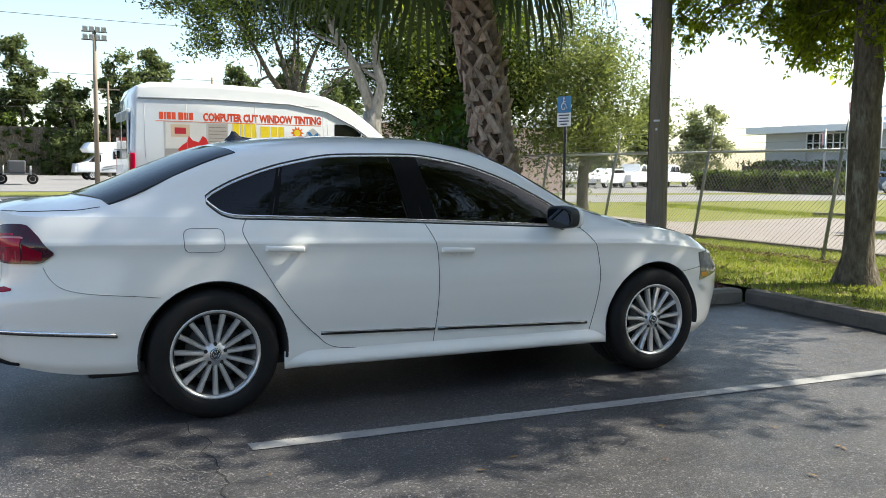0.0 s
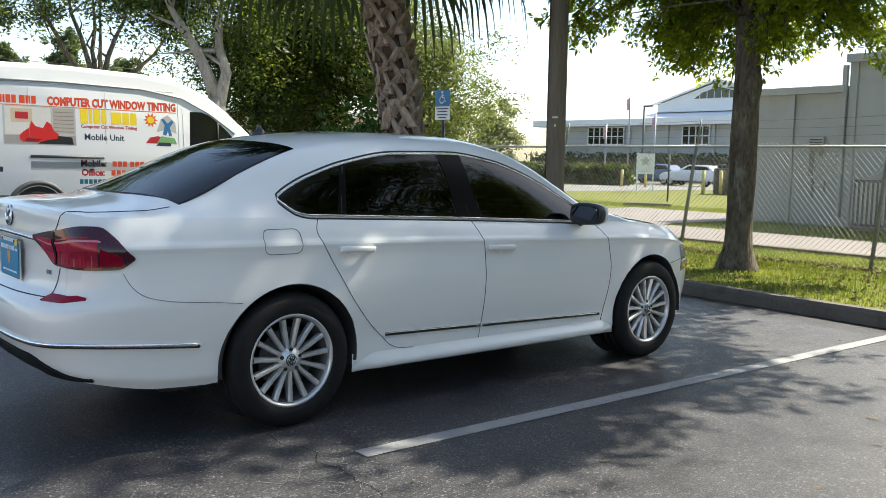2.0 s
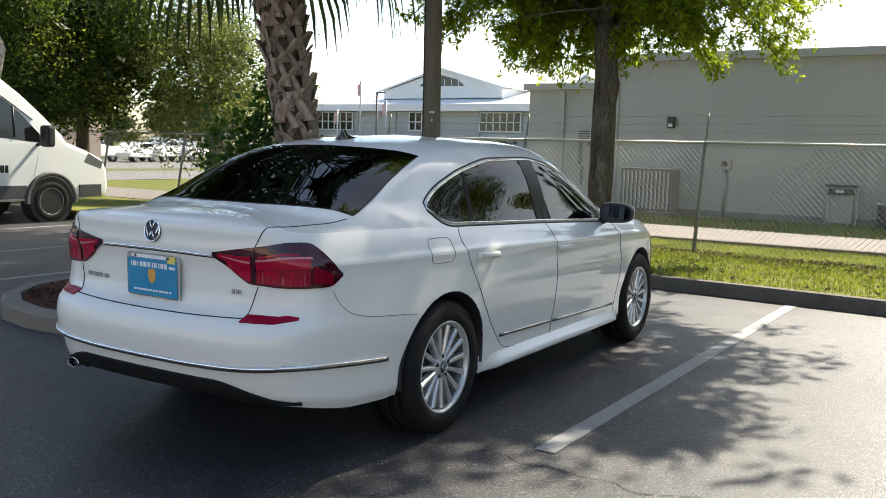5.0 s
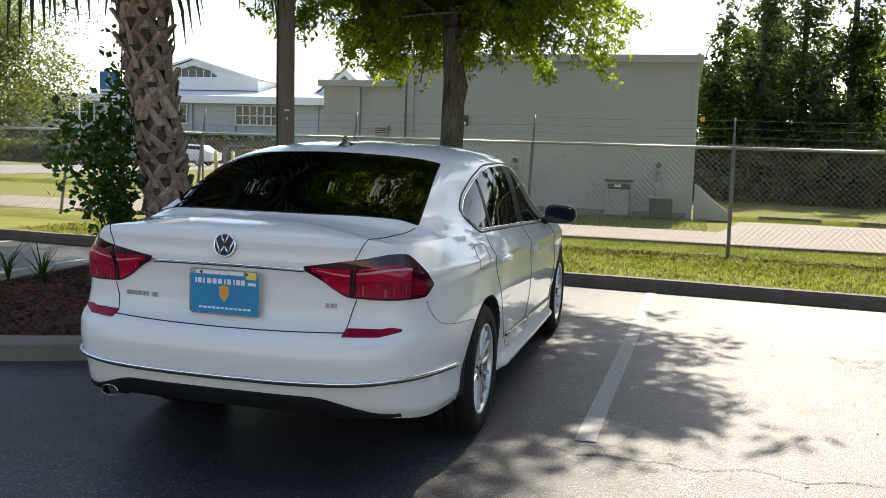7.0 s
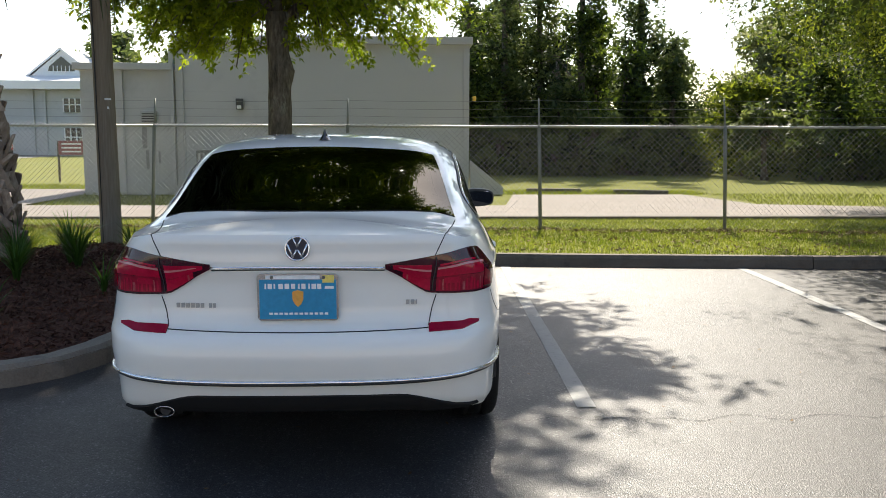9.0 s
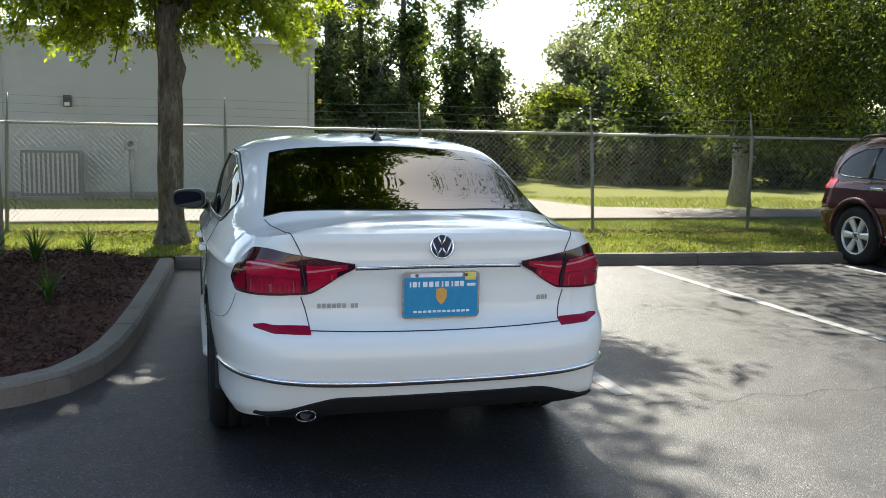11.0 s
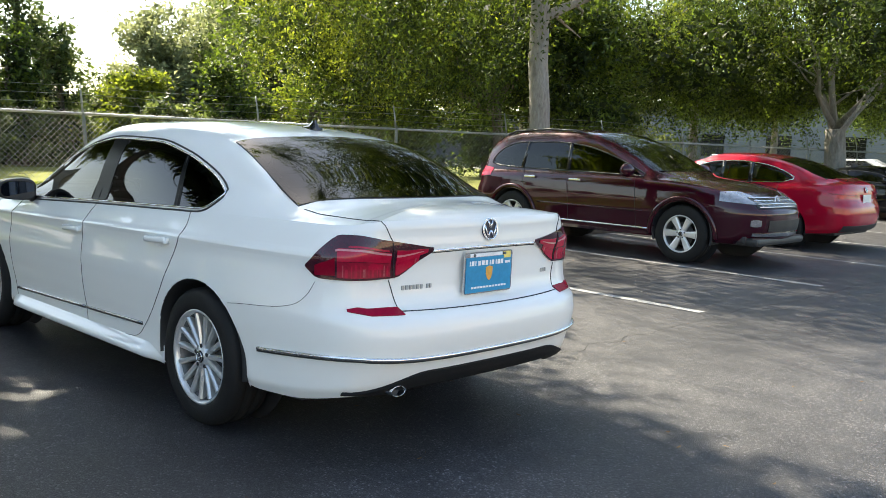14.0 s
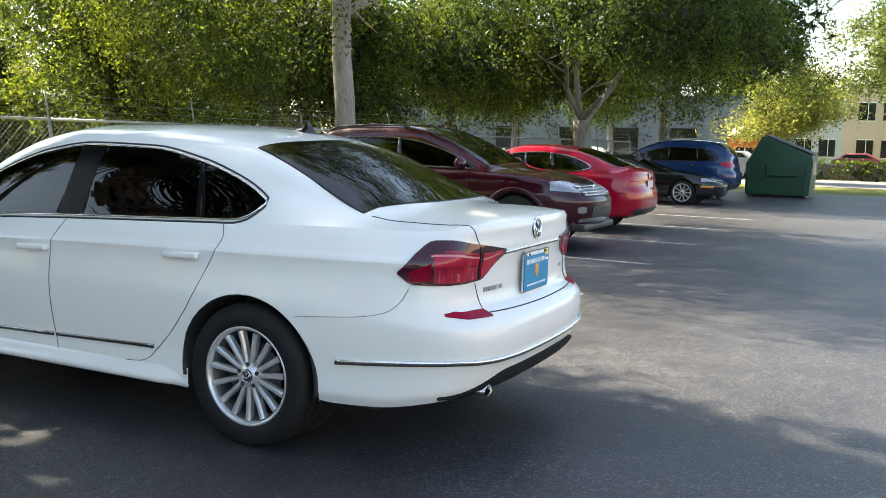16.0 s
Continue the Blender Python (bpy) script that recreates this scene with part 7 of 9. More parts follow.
for sg in (-1, 1):
    corner_patch(blue, sh, "tail_lamp", (-0.35, 0.3), 18, 74, [0.94, 0.92, 0.98], [1.06, 1.10, 1.04], LAMP_RED, sg, label="bright red tail lamp")
    tube("roof_rail", [(-0.3, sg * 0.62, 1.62), (0.0, sg * 0.63, 1.70), (0.8, sg * 0.63, 1.71), (1.1, sg * 0.63, 1.65)], 0.016, GALV, blue)
sh.patch("lower_bumper", lambda u, v, o: sh.on_rear(0.7 * (2 * u - 1), 0.36 + 0.14 * v, o), 14, 3, BLACKPL, blue, 0.008)

# ---- the signwritten van ----


def profile_body(name, profile, y0, y1, material, parent, bevel=0.06, label="", taper=0.0, taper_from=1.0):
    """A side profile of (x, z) drawn across the width, its upper part leaning in."""
    bm = bmesh.new()
    a = [bm.verts.new((x, y0, z)) for x, z in profile]
    b = [bm.verts.new((x, y1, z)) for x, z in profile]
    fa, fb = bm.faces.new(a), bm.faces.new(b[::-1])
    n = len(profile)
    for i in range(n):
        bm.faces.new((a[i], b[i], b[(i + 1) % n], a[(i + 1) % n]))
    bmesh.ops.recalc_face_normals(bm, faces=bm.faces)
    if bevel:
        bmesh.ops.bevel(bm, geom=list(fa.edges) + list(fb.edges), offset=bevel, segments=4, affect="EDGES", profile=0.5)
    if taper:
        bmesh.ops.bisect_plane(bm, geom=list(bm.verts) + list(bm.edges) + list(bm.faces), plane_co=(0, 0, taper_from), plane_no=(0, 0, 1))
        mid = (y0 + y1) / 2
        for v in bm.verts:
            if v.co.z > taper_from:
                v.co.y = mid + (v.co.y - mid) * (1 - taper * (v.co.z - taper_from))
    ob = part(name, bm, material, parent, label)
    for p in ob.data.polygons:
        p.use_smooth = True
    ob.data.set_sharp_from_angle(angle=radians(35))
    return ob


def flat_poly(name, pts, material, parent, m, lift=0.0, label="", thick=0.003):
    bm = bmesh.new()
    vs = [bm.verts.new((x, y, lift)) for x, y in pts]
    f = bm.faces.new(vs)
    bmesh.ops.recalc_face_normals(bm, faces=bm.faces)
    if f.normal.z < 0:
        f.normal_flip()
    e = bmesh.ops.extrude_face_region(bm, geom=[f])
    bmesh.ops.translate(bm, verts=[v for v in e["geom"] if isinstance(v, bmesh.types.BMVert)], vec=(0, 0, thick))
    bmesh.ops.transform(bm, matrix=m, verts=bm.verts)
    bmesh.ops.recalc_face_normals(bm, faces=bm.faces)
    return part(name, bm, material, parent, label)


def rect(x0, y0, x1, y1):
    return [(x0, y0), (x1, y0), (x1, y1), (x0, y1)]


def ellipse(cx, cy, rx, ry, n=16):
    return [(cx + rx * math.cos(2 * math.pi * i / n), cy + ry * math.sin(2 * math.pi * i / n)) for i in range(n)]


VANWHITE = paint("van_white", (0.80, 0.81, 0.81))
GREYCLAD = surf("grey_cladding", (0.055, 0.057, 0.06), (0.08, 0.082, 0.085), 4, 0.6, 0.1, 80)


def flatcol(name, c, rough=0.4):
    return surf(name, c, tuple(v * 1.1 for v in c), 4, rough, 0, 60, coat=0.3)


INK_RED = flatcol("vinyl_red", (0.66, 0.075, 0.025))
INK_DARKRED = flatcol("vinyl_dark_red", (0.42, 0.02, 0.03))
INK_ORANGE = flatcol("vinyl_orange", (0.75, 0.14, 0.02))
INK_YELLOW = flatcol("vinyl_yellow", (0.85, 0.62, 0.03))
INK_NAVY = flatcol("vinyl_navy", (0.02, 0.035, 0.07))
INK_BLUE = flatcol("vinyl_blue", (0.03, 0.16, 0.36))
INK_TEAL = flatcol("vinyl_teal", (0.02, 0.13, 0.18))
INK_BLACK = flatcol("vinyl_black", (0.015, 0.015, 0.017))
INK_GREY = flatcol("vinyl_grey", (0.45, 0.45, 0.44))
INK_BEIGE = flatcol("vinyl_beige", (0.55, 0.42, 0.30))
INK_GREEN = flatcol("vinyl_green", (0.18, 0.36, 0.14))


def build_van():
    root = thing("van", "white high-roof panel van with window-tinting advertising on its side", "van", (0.96, 10.47, 0))
    L, W = 5.98, 2.02
    prof = [(0.0, 0.46), (0.0, 0.9), (0.015, 1.6), (0.06, 2.45), (0.14, 2.63), (0.35, 2.70), (1.5, 2.72), (2.8, 2.68), (3.5, 2.58), (3.95, 2.40), (4.35, 2.12), (4.75, 1.78), (5.05, 1.50), (5.15, 1.36), (5.55, 1.22), (5.85, 1.08), (5.95, 0.9), (5.98, 0.6), (5.93, 0.40), (5.2, 0.36), (4.3, 0.36), (3.2, 0.36), (1.8, 0.36), (0.6, 0.36), (0.05, 0.40)]
    body = profile_body("body", prof, 0.0, W, VANWHITE, root, 0.09, taper=0.075, taper_from=1.3)
    # lower cladding, arches and wheels
    for y, sg in ((0.0, -1), (W, 1)):
        for x0, x1 in ((0.15, 0.62), (1.55, 4.35), (5.35, 5.8)):
            box("cladding", ((x0 + x1) / 2, y + sg * 0.004, 0.52), (x1 - x0, 0.03, 0.22), GREYCLAD, root, bevel=0.01)
        for wx in (1.06, 4.81):
            bm = bmesh.new()
            k = 24
            ring = []
            for i in range(k + 1):
                a = radians(180 * i / k)
                ring.append([bm.verts.new((wx + r * math.cos(a), y + sg * d, 0.36 + r * math.sin(a) - (0.04 if a in (0, math.pi) else 0))) for r, d in ((0.50, 0.0), (0.49, 0.028), (0.42, 0.026), (0.40, -0.25))])
            for p, q in zip(ring, ring[1:]):
                for j in range(3):
                    bm.faces.new((p[j], p[j + 1], q[j + 1], q[j]))
            part("wheel_arch", bm, GREYCLAD, root, "", True)
            bm = bmesh.new()
            add_cyl(bm, (wx, y + sg * 0.006, 0.36), (wx, y - sg * 0.26, 0.36), 0.405, None, 32)
            part("arch_liner", bm, BLACKPL, root)
            make_wheel(root, wx, y + sg * 0.012, sg, 0.355, 0.225, 16, spoke_w=(0.03, 0.036), metal=GALV)
    # rear end
    box("rear_bumper", (-0.06, W / 2, 0.45), (0.2, W - 0.1, 0.2), GREYCLAD, root, "dark plastic bumper", bevel=0.04)
    for y in (0.03, W - 0.03):
        box("tail_lamp", (0.035, y + (0.03 if y < 1 else -0.03), 1.18), (0.10, 0.16, 0.62), LAMP_RED, root, "tall red tail lamp", bevel=0.03)
        box("reversing_lamp", (0.03, y + (0.03 if y < 1 else -0.03), 1.0), (0.10, 0.164, 0.12), LAMP_PALE, root, bevel=0.02)
    for y in (W * 0.29, W * 0.71):
        box("rear_door", (-0.004, y, 1.35), (0.03, W * 0.40, 1.75), VANWHITE, root, bevel=0.012)
        box("rear_window", (-0.016, y, 1.72), (0.02, W * 0.34, 0.66), FILM, root, bevel=0.008)
    for z in (0.85, 1.5, 2.2):
        for y in (0.10, W - 0.10):
            box("hinge", (-0.01, y, z), (0.05, 0.10, 0.06), VANWHITE, root, bevel=0.012)
    box("number_plate", (-0.17, W / 2, 0.72), (0.012, 0.31, 0.155), INK_GREY, root, bevel=0.003)
    # near side: everything is set on the panel's plane, x along the van, y up
    def on(x, z, lift=0.0):
        return Vector((x, -lift + (0.075 * (max(z, 1.3) - 1.3) * W / 2), z))
    tilt = math.degrees(math.atan(0.075 * W / 2))
    def panel(height):
        """The side's plane at that height over the waist line: upright below it, leaning in above."""
        return Matrix.Translation((0, 0, 1.3)) @ pose(0, 0, 0, 90 - tilt if height > 0 else 90, 0, 0)
    def bits(name, pts, material, lift, label=""):
        if name.startswith("picture") and pts[0][0] < 1.7:
            pts = [(0.56 + (x - 0.63) * 1.07, 0.745 - (0.76 - y) * 1.36) for x, y in pts]
        return flat_poly(name, pts, material, root, panel(max(p[1] for p in pts)), 0.0003 + lift * 0.2, label, 0.0003)
    P = 1.3
    # raised panel edges and rails
    for pts in ([(0.12, 2.40), (3.35, 2.40)], [(0.25, 2.33), (0.25, 1.42)], [(0.95, 2.36), (0.95, 0.7)], [(2.15, 2.36), (2.15, 0.65)], [(3.42, 2.30), (3.42, 0.6)], [(3.50, 2.15), (3.52, 0.6)], [(4.60, 1.20), (4.45, 0.6)]):
        (x0, z0), (x1, z1) = pts
        tube("seam", [on(x0, z0, 0.001), on((x0 + x1) / 2, (z0 + z1) / 2, 0.001), on(x1, z1, 0.001)], 0.0022, INK_GREY, root, n=5)
    tube("roof_gutter", [on(0.15, 2.42, 0.006), on(1.5, 2.44, 0.006), on(2.8, 2.41, 0.006), on(3.5, 2.30, 0.006), on(4.0, 2.06, 0.006), on(4.5, 1.72, 0.006)], 0.014, INK_GREY, root)
    tube("door_rail", [on(0.95, 1.24, 0.006), on(2.1, 1.24, 0.006)], 0.022, GREYCLAD, root, "dark sliding door rail")
    bits("rub_strip", rect(0.95, -0.28, 3.4, -0.14), INK_GREY, 0.002)
    for x in (3.28, 3.62):
        box("door_handle", on(x, 1.12, 0.012), (0.19, 0.03, 0.045), GREYCLAD, root, bevel=0.01)
    # cab window, mirror
    cab = [(3.62, 0.13), (4.72, 0.03), (4.60, 0.20), (4.28, 0.52), (4.02, 0.72), (3.86, 0.78), (3.64, 0.78)]
    bits("cab_window", cab, GLOSSBLACK, 0.003, label="dark cab window")
    tube("window_bar", [on(4.16, 1.42, 0.006), on(4.16, 1.93, 0.006)], 0.015, BLACKPL, root)
    box("door_mirror", (4.62, -0.20, 1.45), (0.16, 0.22, 0.36), BLACKPL, root, "tall black door mirror", bevel=0.05)
    tube("mirror_arm", [(4.6, -0.16, 1.36), (4.56, 0.0, 1.30)], 0.03, BLACKPL, root)
    bits("head_lamp", [(5.45, -0.28), (5.80, -0.40), (5.85, -0.28), (5.55, -0.12)], LAMP_CLEAR, 0.002)
    # lettering: readable words; trade name, numbers and address as plain bars
    def words(t, x, z, size, material, squash=1.0, bold=0.0, lift=0.0008, fit=0.0):
        text_mesh("lettering", t, size, material, root, panel(z - P) @ Matrix.Translation((x, z - P, lift)), 0.0002, "", 1.0, squash, bold, fit)
    def bars(x0, z, widths, h, material, gap=0.03):
        x = x0
        for w in widths:
            if w > 0:
                bits("writing", rect(x, z - P - h / 2, x + w, z - P + h / 2), material, 0.003)
            x += abs(w) + gap
        return x
    bars(0.49, 2.135, [0.07, 0.03, 0.07, 0.066, -0.02, 0.085, 0.07, 0.07], 0.125, INK_RED, 0.013)
    words("COMPUTER CUT WINDOW TINTING", 2.305, 2.125, 0.185, INK_RED, 0.78, 0.010, fit=2.15)
    bits("underline", rect(0.43, 0.735, 3.38, 0.748), INK_ORANGE, 0.0025)
    # picture of a garage with a red car, in flat shapes
    bits("picture", rect(0.63, 0.30, 1.66, 0.76), INK_GREY, 0.0025, label="printed picture of a red car in a garage")
    bits("picture_wall", rect(0.66, 0.42, 1.30, 0.74), flatcol("print_wall", (0.60, 0.58, 0.55)), 0.0048)
    bits("picture_board", rect(0.74, 0.56, 1.04, 0.72), INK_BEIGE, 0.0071)
    bits("picture_frame", rect(0.80, 0.60, 0.98, 0.68), INK_DARKRED, 0.0094)
    bits("picture_door", rect(1.33, 0.44, 1.64, 0.74), flatcol("print_door", (0.40, 0.36, 0.32)), 0.0048)
    for k in range(6):
        bits("picture_slat", rect(1.34, 0.46 + 0.046 * k, 1.63, 0.468 + 0.046 * k), flatcol("print_slat", (0.2, 0.17, 0.15)), 0.0071)
    bits("picture_floor", [(0.64, 0.31), (1.65, 0.31), (1.65, 0.42), (0.64, 0.41)], flatcol("print_floor", (0.30, 0.28, 0.27)), 0.0048)
    bits("picture_mat", [(1.1, 0.315), (1.62, 0.315), (1.6, 0.40), (1.3, 0.42)], INK_BLACK, 0.0071)
    bits("picture_car", [(0.86, 0.36), (0.90, 0.335), (1.12, 0.33), (1.24, 0.36), (1.38, 0.38), (1.41, 0.43), (1.34, 0.47), (1.30, 0.55), (1.24, 0.58), (1.18, 0.50), (1.08, 0.52), (1.02, 0.58), (0.99, 0.50), (0.90, 0.45), (0.85, 0.41)], flatcol("print_red", (0.55, 0.02, 0.02)), 0.0094)
    bits("picture_shade", [(0.92, 0.345), (1.10, 0.34), (1.16, 0.37), (0.95, 0.38)], flatcol("print_shade", (0.18, 0.01, 0.01)), 0.0117)
    # trade name as yellow bars, lines below it
    bars(1.74, 1.915, [0.12, 0.05, 0.11, 0.08], 0.24, INK_YELLOW, 0.022)
    bars(2.24, 1.90, [0.17, 0.11, 0.11], 0.20, INK_YELLOW, 0.022)
    words("Computer Cut Window Tinting", 2.21, 1.745, 0.078, INK_DARKRED, 0.92, 0.002)
    words("Mobile Unit", 2.12, 1.57, 0.145, INK_NAVY, 0.95, 0.003)
    words("Mobile:", 1.93, 1.135, 0.15, INK_DARKRED, 0.95, 0.006)
    bars(2.24, 1.135, [0.07] * 3 + [-0.02] + [0.07] * 3 + [-0.02] + [0.07] * 4, 0.09, INK_RED, 0.017)
    words("Office:", 1.92, 0.985, 0.15, INK_DARKRED, 0.95, 0.006)
    bars(2.22, 0.985, [0.07] * 3 + [-0.02] + [0.07] * 3 + [-0.02] + [0.07] * 4 + [0.05] * 6, 0.09, INK_RED, 0.017)
    bars(1.70, 0.84, [0.06] * 19, 0.075, INK_TEAL, 0.014)
    bars(3.70, 0.90, [0.09, 0.08, 0.07, 0.06], 0.12, INK_BLACK, 0.012)
    # plain shapes of the drawn figure group
    sunp = []
    for i in range(20):
        r = 0.13 if i % 2 == 0 else 0.075
        sunp.append((2.92 + r * math.cos(2 * math.pi * i / 20), 0.60 + r * math.sin(2 * math.pi * i / 20)))
    bits("picture_sun", sunp, INK_ORANGE, 0.0025)
    bits("picture_disc", ellipse(2.92, 0.60, 0.06, 0.06), INK_YELLOW, 0.005)
    bits("picture_cape", [(3.02, 0.40), (3.10, 0.62), (3.22, 0.70), (3.36, 0.58), (3.38, 0.38), (3.2, 0.44)], INK_GREY, 0.0025)
    bits("picture_shape", [(3.13, 0.36), (3.17, 0.52), (3.10, 0.62), (3.16, 0.63), (3.22, 0.55), (3.30, 0.62), (3.33, 0.58), (3.26, 0.48), (3.30, 0.33), (3.24, 0.34), (3.22, 0.42), (3.19, 0.34)], INK_BLUE, 0.005)
    bits("picture_base", [(2.82, 0.20), (2.90, 0.30), (3.05, 0.33), (3.18, 0.26), (3.05, 0.20)], INK_DARKRED, 0.0025)
    bits("picture_base", [(3.02, 0.20), (3.10, 0.33), (3.34, 0.30), (3.38, 0.20)], INK_GREEN, 0.005)
    bits("picture_base", [(3.00, 0.16), (3.06, 0.22), (3.26, 0.22), (3.28, 0.16)], INK_NAVY, 0.0075)
    # round mark near the rear wheel, as plain shapes
    bits("mark", [(0.42, -0.20), (0.48, -0.12), (0.50, -0.05), (0.44, -0.03), (0.40, -0.08), (0.36, -0.02), (0.33, -0.10), (0.38, -0.18)], INK_NAVY, 0.0025)
    bits("mark", rect(0.30, -0.31, 0.54, -0.23), INK_NAVY, 0.0025)
    return root


build_van()

# ---- pole, sign, palm and small plants near the island ----
pole = thing("utility_pole", "weathered brown wooden utility pole standing in the planting bed", "pole", (6.06, 3.06, 0.1))
LX, LY = 0.004, 0.010
v, f = tube_data([(LX * (z - 1.7) - 0.0, LY * (z - 1.7), z) for z in (-0.3, 0.3, 1.5, 3, 5, 7, 9.5)], [0.126, 0.122, 0.116, 0.112, 0.106, 0.10, 0.094], 24)
raw("shaft", v, f, POLEWOOD, pole, smooth=True)
for dz, s in ((1.78, (0.015, 0.07, 0.022)), (1.68, (0.012, 0.022, 0.03))):
    a = radians(215)
    box("tag", (LX * (dz - 1.7) + 0.116 * math.cos(a), LY * (dz - 1.7) + 0.116 * math.sin(a), dz), s, WHITEPAINT, pole, "pale metal tag", 35)
tube("cable", [(LX * (z - 1.7) + 0.118 * math.cos(2.6), LY * (z - 1.7) + 0.118 * math.sin(2.6), z) for z in (0.0, 2, 4, 7, 9)], 0.008, BLACKPL, pole, n=6)

sign = thing("parking_sign", "blue disabled parking sign with a white panel on a dark post", "sign", (6.74, 6.06, 0.02), 188)
tube("post", [(0, 0, -0.1), (0, 0, 1.2), (0, 0, 2.37)], 0.024, BLACKPL, sign)
SIGNBLUE = surf("sign_blue", (0.02, 0.19, 0.42), (0.025, 0.21, 0.45), 6, 0.4)
SIGNWHITE = surf("sign_white", (0.74, 0.75, 0.75), None, 6, 0.45)
pm = Matrix.Translation((0.03, 0, 2.18)) @ pose(0, 0, 0, 90, 0, 90)
flat_poly("blue_plate", rect(-0.152, -0.045, 0.152, 0.20), SIGNBLUE, sign, pm, 0, "blue sign plate", 0.004)
sk, sy = 0.68, 0.088
flat_poly("symbol", ellipse(-0.01 * sk, 0.115 * sk + sy, 0.026 * sk, 0.026 * sk, 12), SIGNWHITE, sign, pm, 0.005)
for pts in ([(-0.02, 0.08), (-0.01, 0.0), (0.05, -0.01), (0.08, -0.10), (0.11, -0.10)], [(-0.015, 0.05), (0.05, 0.045)], [(-0.03, 0.03), (-0.075, -0.02), (-0.085, -0.08), (-0.05, -0.125), (0.0, -0.13), (0.04, -0.09)]):
    tube("symbol", [pm @ Vector((x * sk, y * sk + sy, 0.005)) for x, y in pts], 0.008, SIGNWHITE, sign, n=6)
flat_poly("white_plate", rect(-0.152, -0.255, 0.152, -0.05), SIGNWHITE, sign, pm, 0, "white lower plate", 0.004)
for k, w in enumerate((0.24, 0.20, 0.22, 0.16)):
    flat_poly("writing", rect(-w / 2, -0.095 - 0.045 * k, w / 2, -0.077 - 0.045 * k), INK_NAVY, sign, pm, 0.005, "", 0.001)


def cabbage_palm(at, lean, height):
    rng = np.random.default_rng(8)
    root = thing("palm_tree", "cabbage palm with a criss-cross trunk of old leaf bases", "palm tree", at)
    n = 14
    pts = [Vector((lean[0] * (i / n) ** 1.2, lean[1] * (i / n) ** 1.2, -0.15 + height * i / n)) for i in range(n + 1)]
    core = [0.20, 0.18, 0.168] + [0.163] * (n - 2)
    v, f = tube_data(pts, core, 16)
    raw("trunk", v, f, surf("palm_trunk", (0.10, 0.065, 0.045), (0.17, 0.11, 0.08), 8, 0.95, 0.8, 40, bump_dist=0.02), root, smooth=True)
    BOOT = surf("leaf_base", (0.23, 0.165, 0.125), (0.48, 0.39, 0.32), 9, 0.9, 0.8, 60, spot=(0.16, 0.075, 0.04), spot_scale=3, spot_amount=0.3, vary=0.25, stretch=(1, 1, 0.4), bump_dist=0.01, spec=0.1)
    # one split leaf base, shared by all
    verts, faces = [], []
    for sg in (-1, 1):
        o = len(verts)
        for t in range(6):
            u = t / 5
            c = Vector((0.018 + 0.075 * u ** 1.3, sg * (0.118 * (1 - u) ** 0.9 + 0.012), -0.08 + 0.25 * u))
            w = 0.074 * (1 - 0.35 * u)
            for dx, dy in ((-0.012, -w * 0.7), (0.012, -w * 0.2), (0.012, w * 0.6), (-0.012, w * 0.7)):
                verts.append((c.x + dx, c.y + dy, c.z))
        for t in range(5):
            for j in range(4):
                a, b = o + t * 4 + j, o + t * 4 + (j + 1) % 4
                faces.append((a, b, b + 4, a + 4))
        faces += [(o, o + 1, o + 2, o + 3), (o + 20, o + 23, o + 22, o + 21)]
    boot = bpy.data.meshes.new("leaf_base")
    boot.from_pydata(verts, [], faces)
    boot.materials.append(BOOT)
    k = 0
    z = 0.15
    while z < height - 0.2:
        p = Vector((lean[0] * max(0, z / height) ** 1.2, lean[1] * max(0, z / height) ** 1.2, z))
        for q in range(5):
            a = 2 * math.pi * q / 5 + (k % 2) * math.pi / 5 + rng.normal(0, 0.06)
            ob = new("leaf_base", boot)
            ob.parent = root
            s = rng.uniform(0.95, 1.3)
            ob.matrix_basis = Matrix.Translation(p + Vector((0.152 * math.cos(a), 0.152 * math.sin(a), 0))) @ pose(0, 0, 0, rng.normal(0, 9), 4 + rng.normal(0, 8), math.degrees(a)) @ Matrix.Diagonal((s, s, s, 1))
        z += 0.125
        k += 1
    # fan leaves: a stalk and many folded blades, drooping at the tips
    top = pts[-1]
    for i in range(46):
        az = i * 2.39996
        el = radians(68 - 110 * (i / 45) ** 0.8)
        d = Vector((math.cos(az) * math.cos(el), math.sin(az) * math.cos(el), math.sin(el)))
        ln = rng.uniform(1.2, 1.6)
        stalk = [top + d * ln * t + Vector((0, 0, -0.25 * t * t)) for t in (0, 0.35, 0.7, 1)]
        leaf = tube("stalk", stalk, [0.022, 0.018, 0.014, 0.010], LEAF_PALM, root, n=5)
        hub = stalk[-1]
        dd = (stalk[-1] - stalk[-2]).normalized()
        side = dd.cross(Vector((0, 0, 1))).normalized()
        up = side.cross(dd)
        q = []
        m = 30
        for b in range(m):
            a = radians(-125 + 250 * b / (m - 1))
            way = (dd * math.cos(a) + side * math.sin(a)).normalized()
            blen = rng.uniform(0.85, 1.05) * (0.75 + 0.25 * math.cos(a))
            p0 = hub
            p1 = hub + way * blen * 0.55 + up * 0.06 + Vector((0, 0, -0.10 * blen))
            p2 = hub + way * blen * 0.9 + Vector((0, 0, -0.42 * blen))
            p3 = p2 + way * 0.08 + Vector((0, 0, -0.35 * blen))
            w = way.cross(up).normalized() * 0.034
            q += [p0 - w * 0.3, p1 - w, p1 + w, p0 + w * 0.3, p1 - w, p2 - w * 0.7, p2 + w * 0.7, p1 + w, p2 - w * 0.7, p3 - w * 0.1, p3 + w * 0.1, p2 + w * 0.7]
        quads("blade", np.array([tuple(t) for t in q]), m * 3, LEAF_PALM, leaf)
    return root


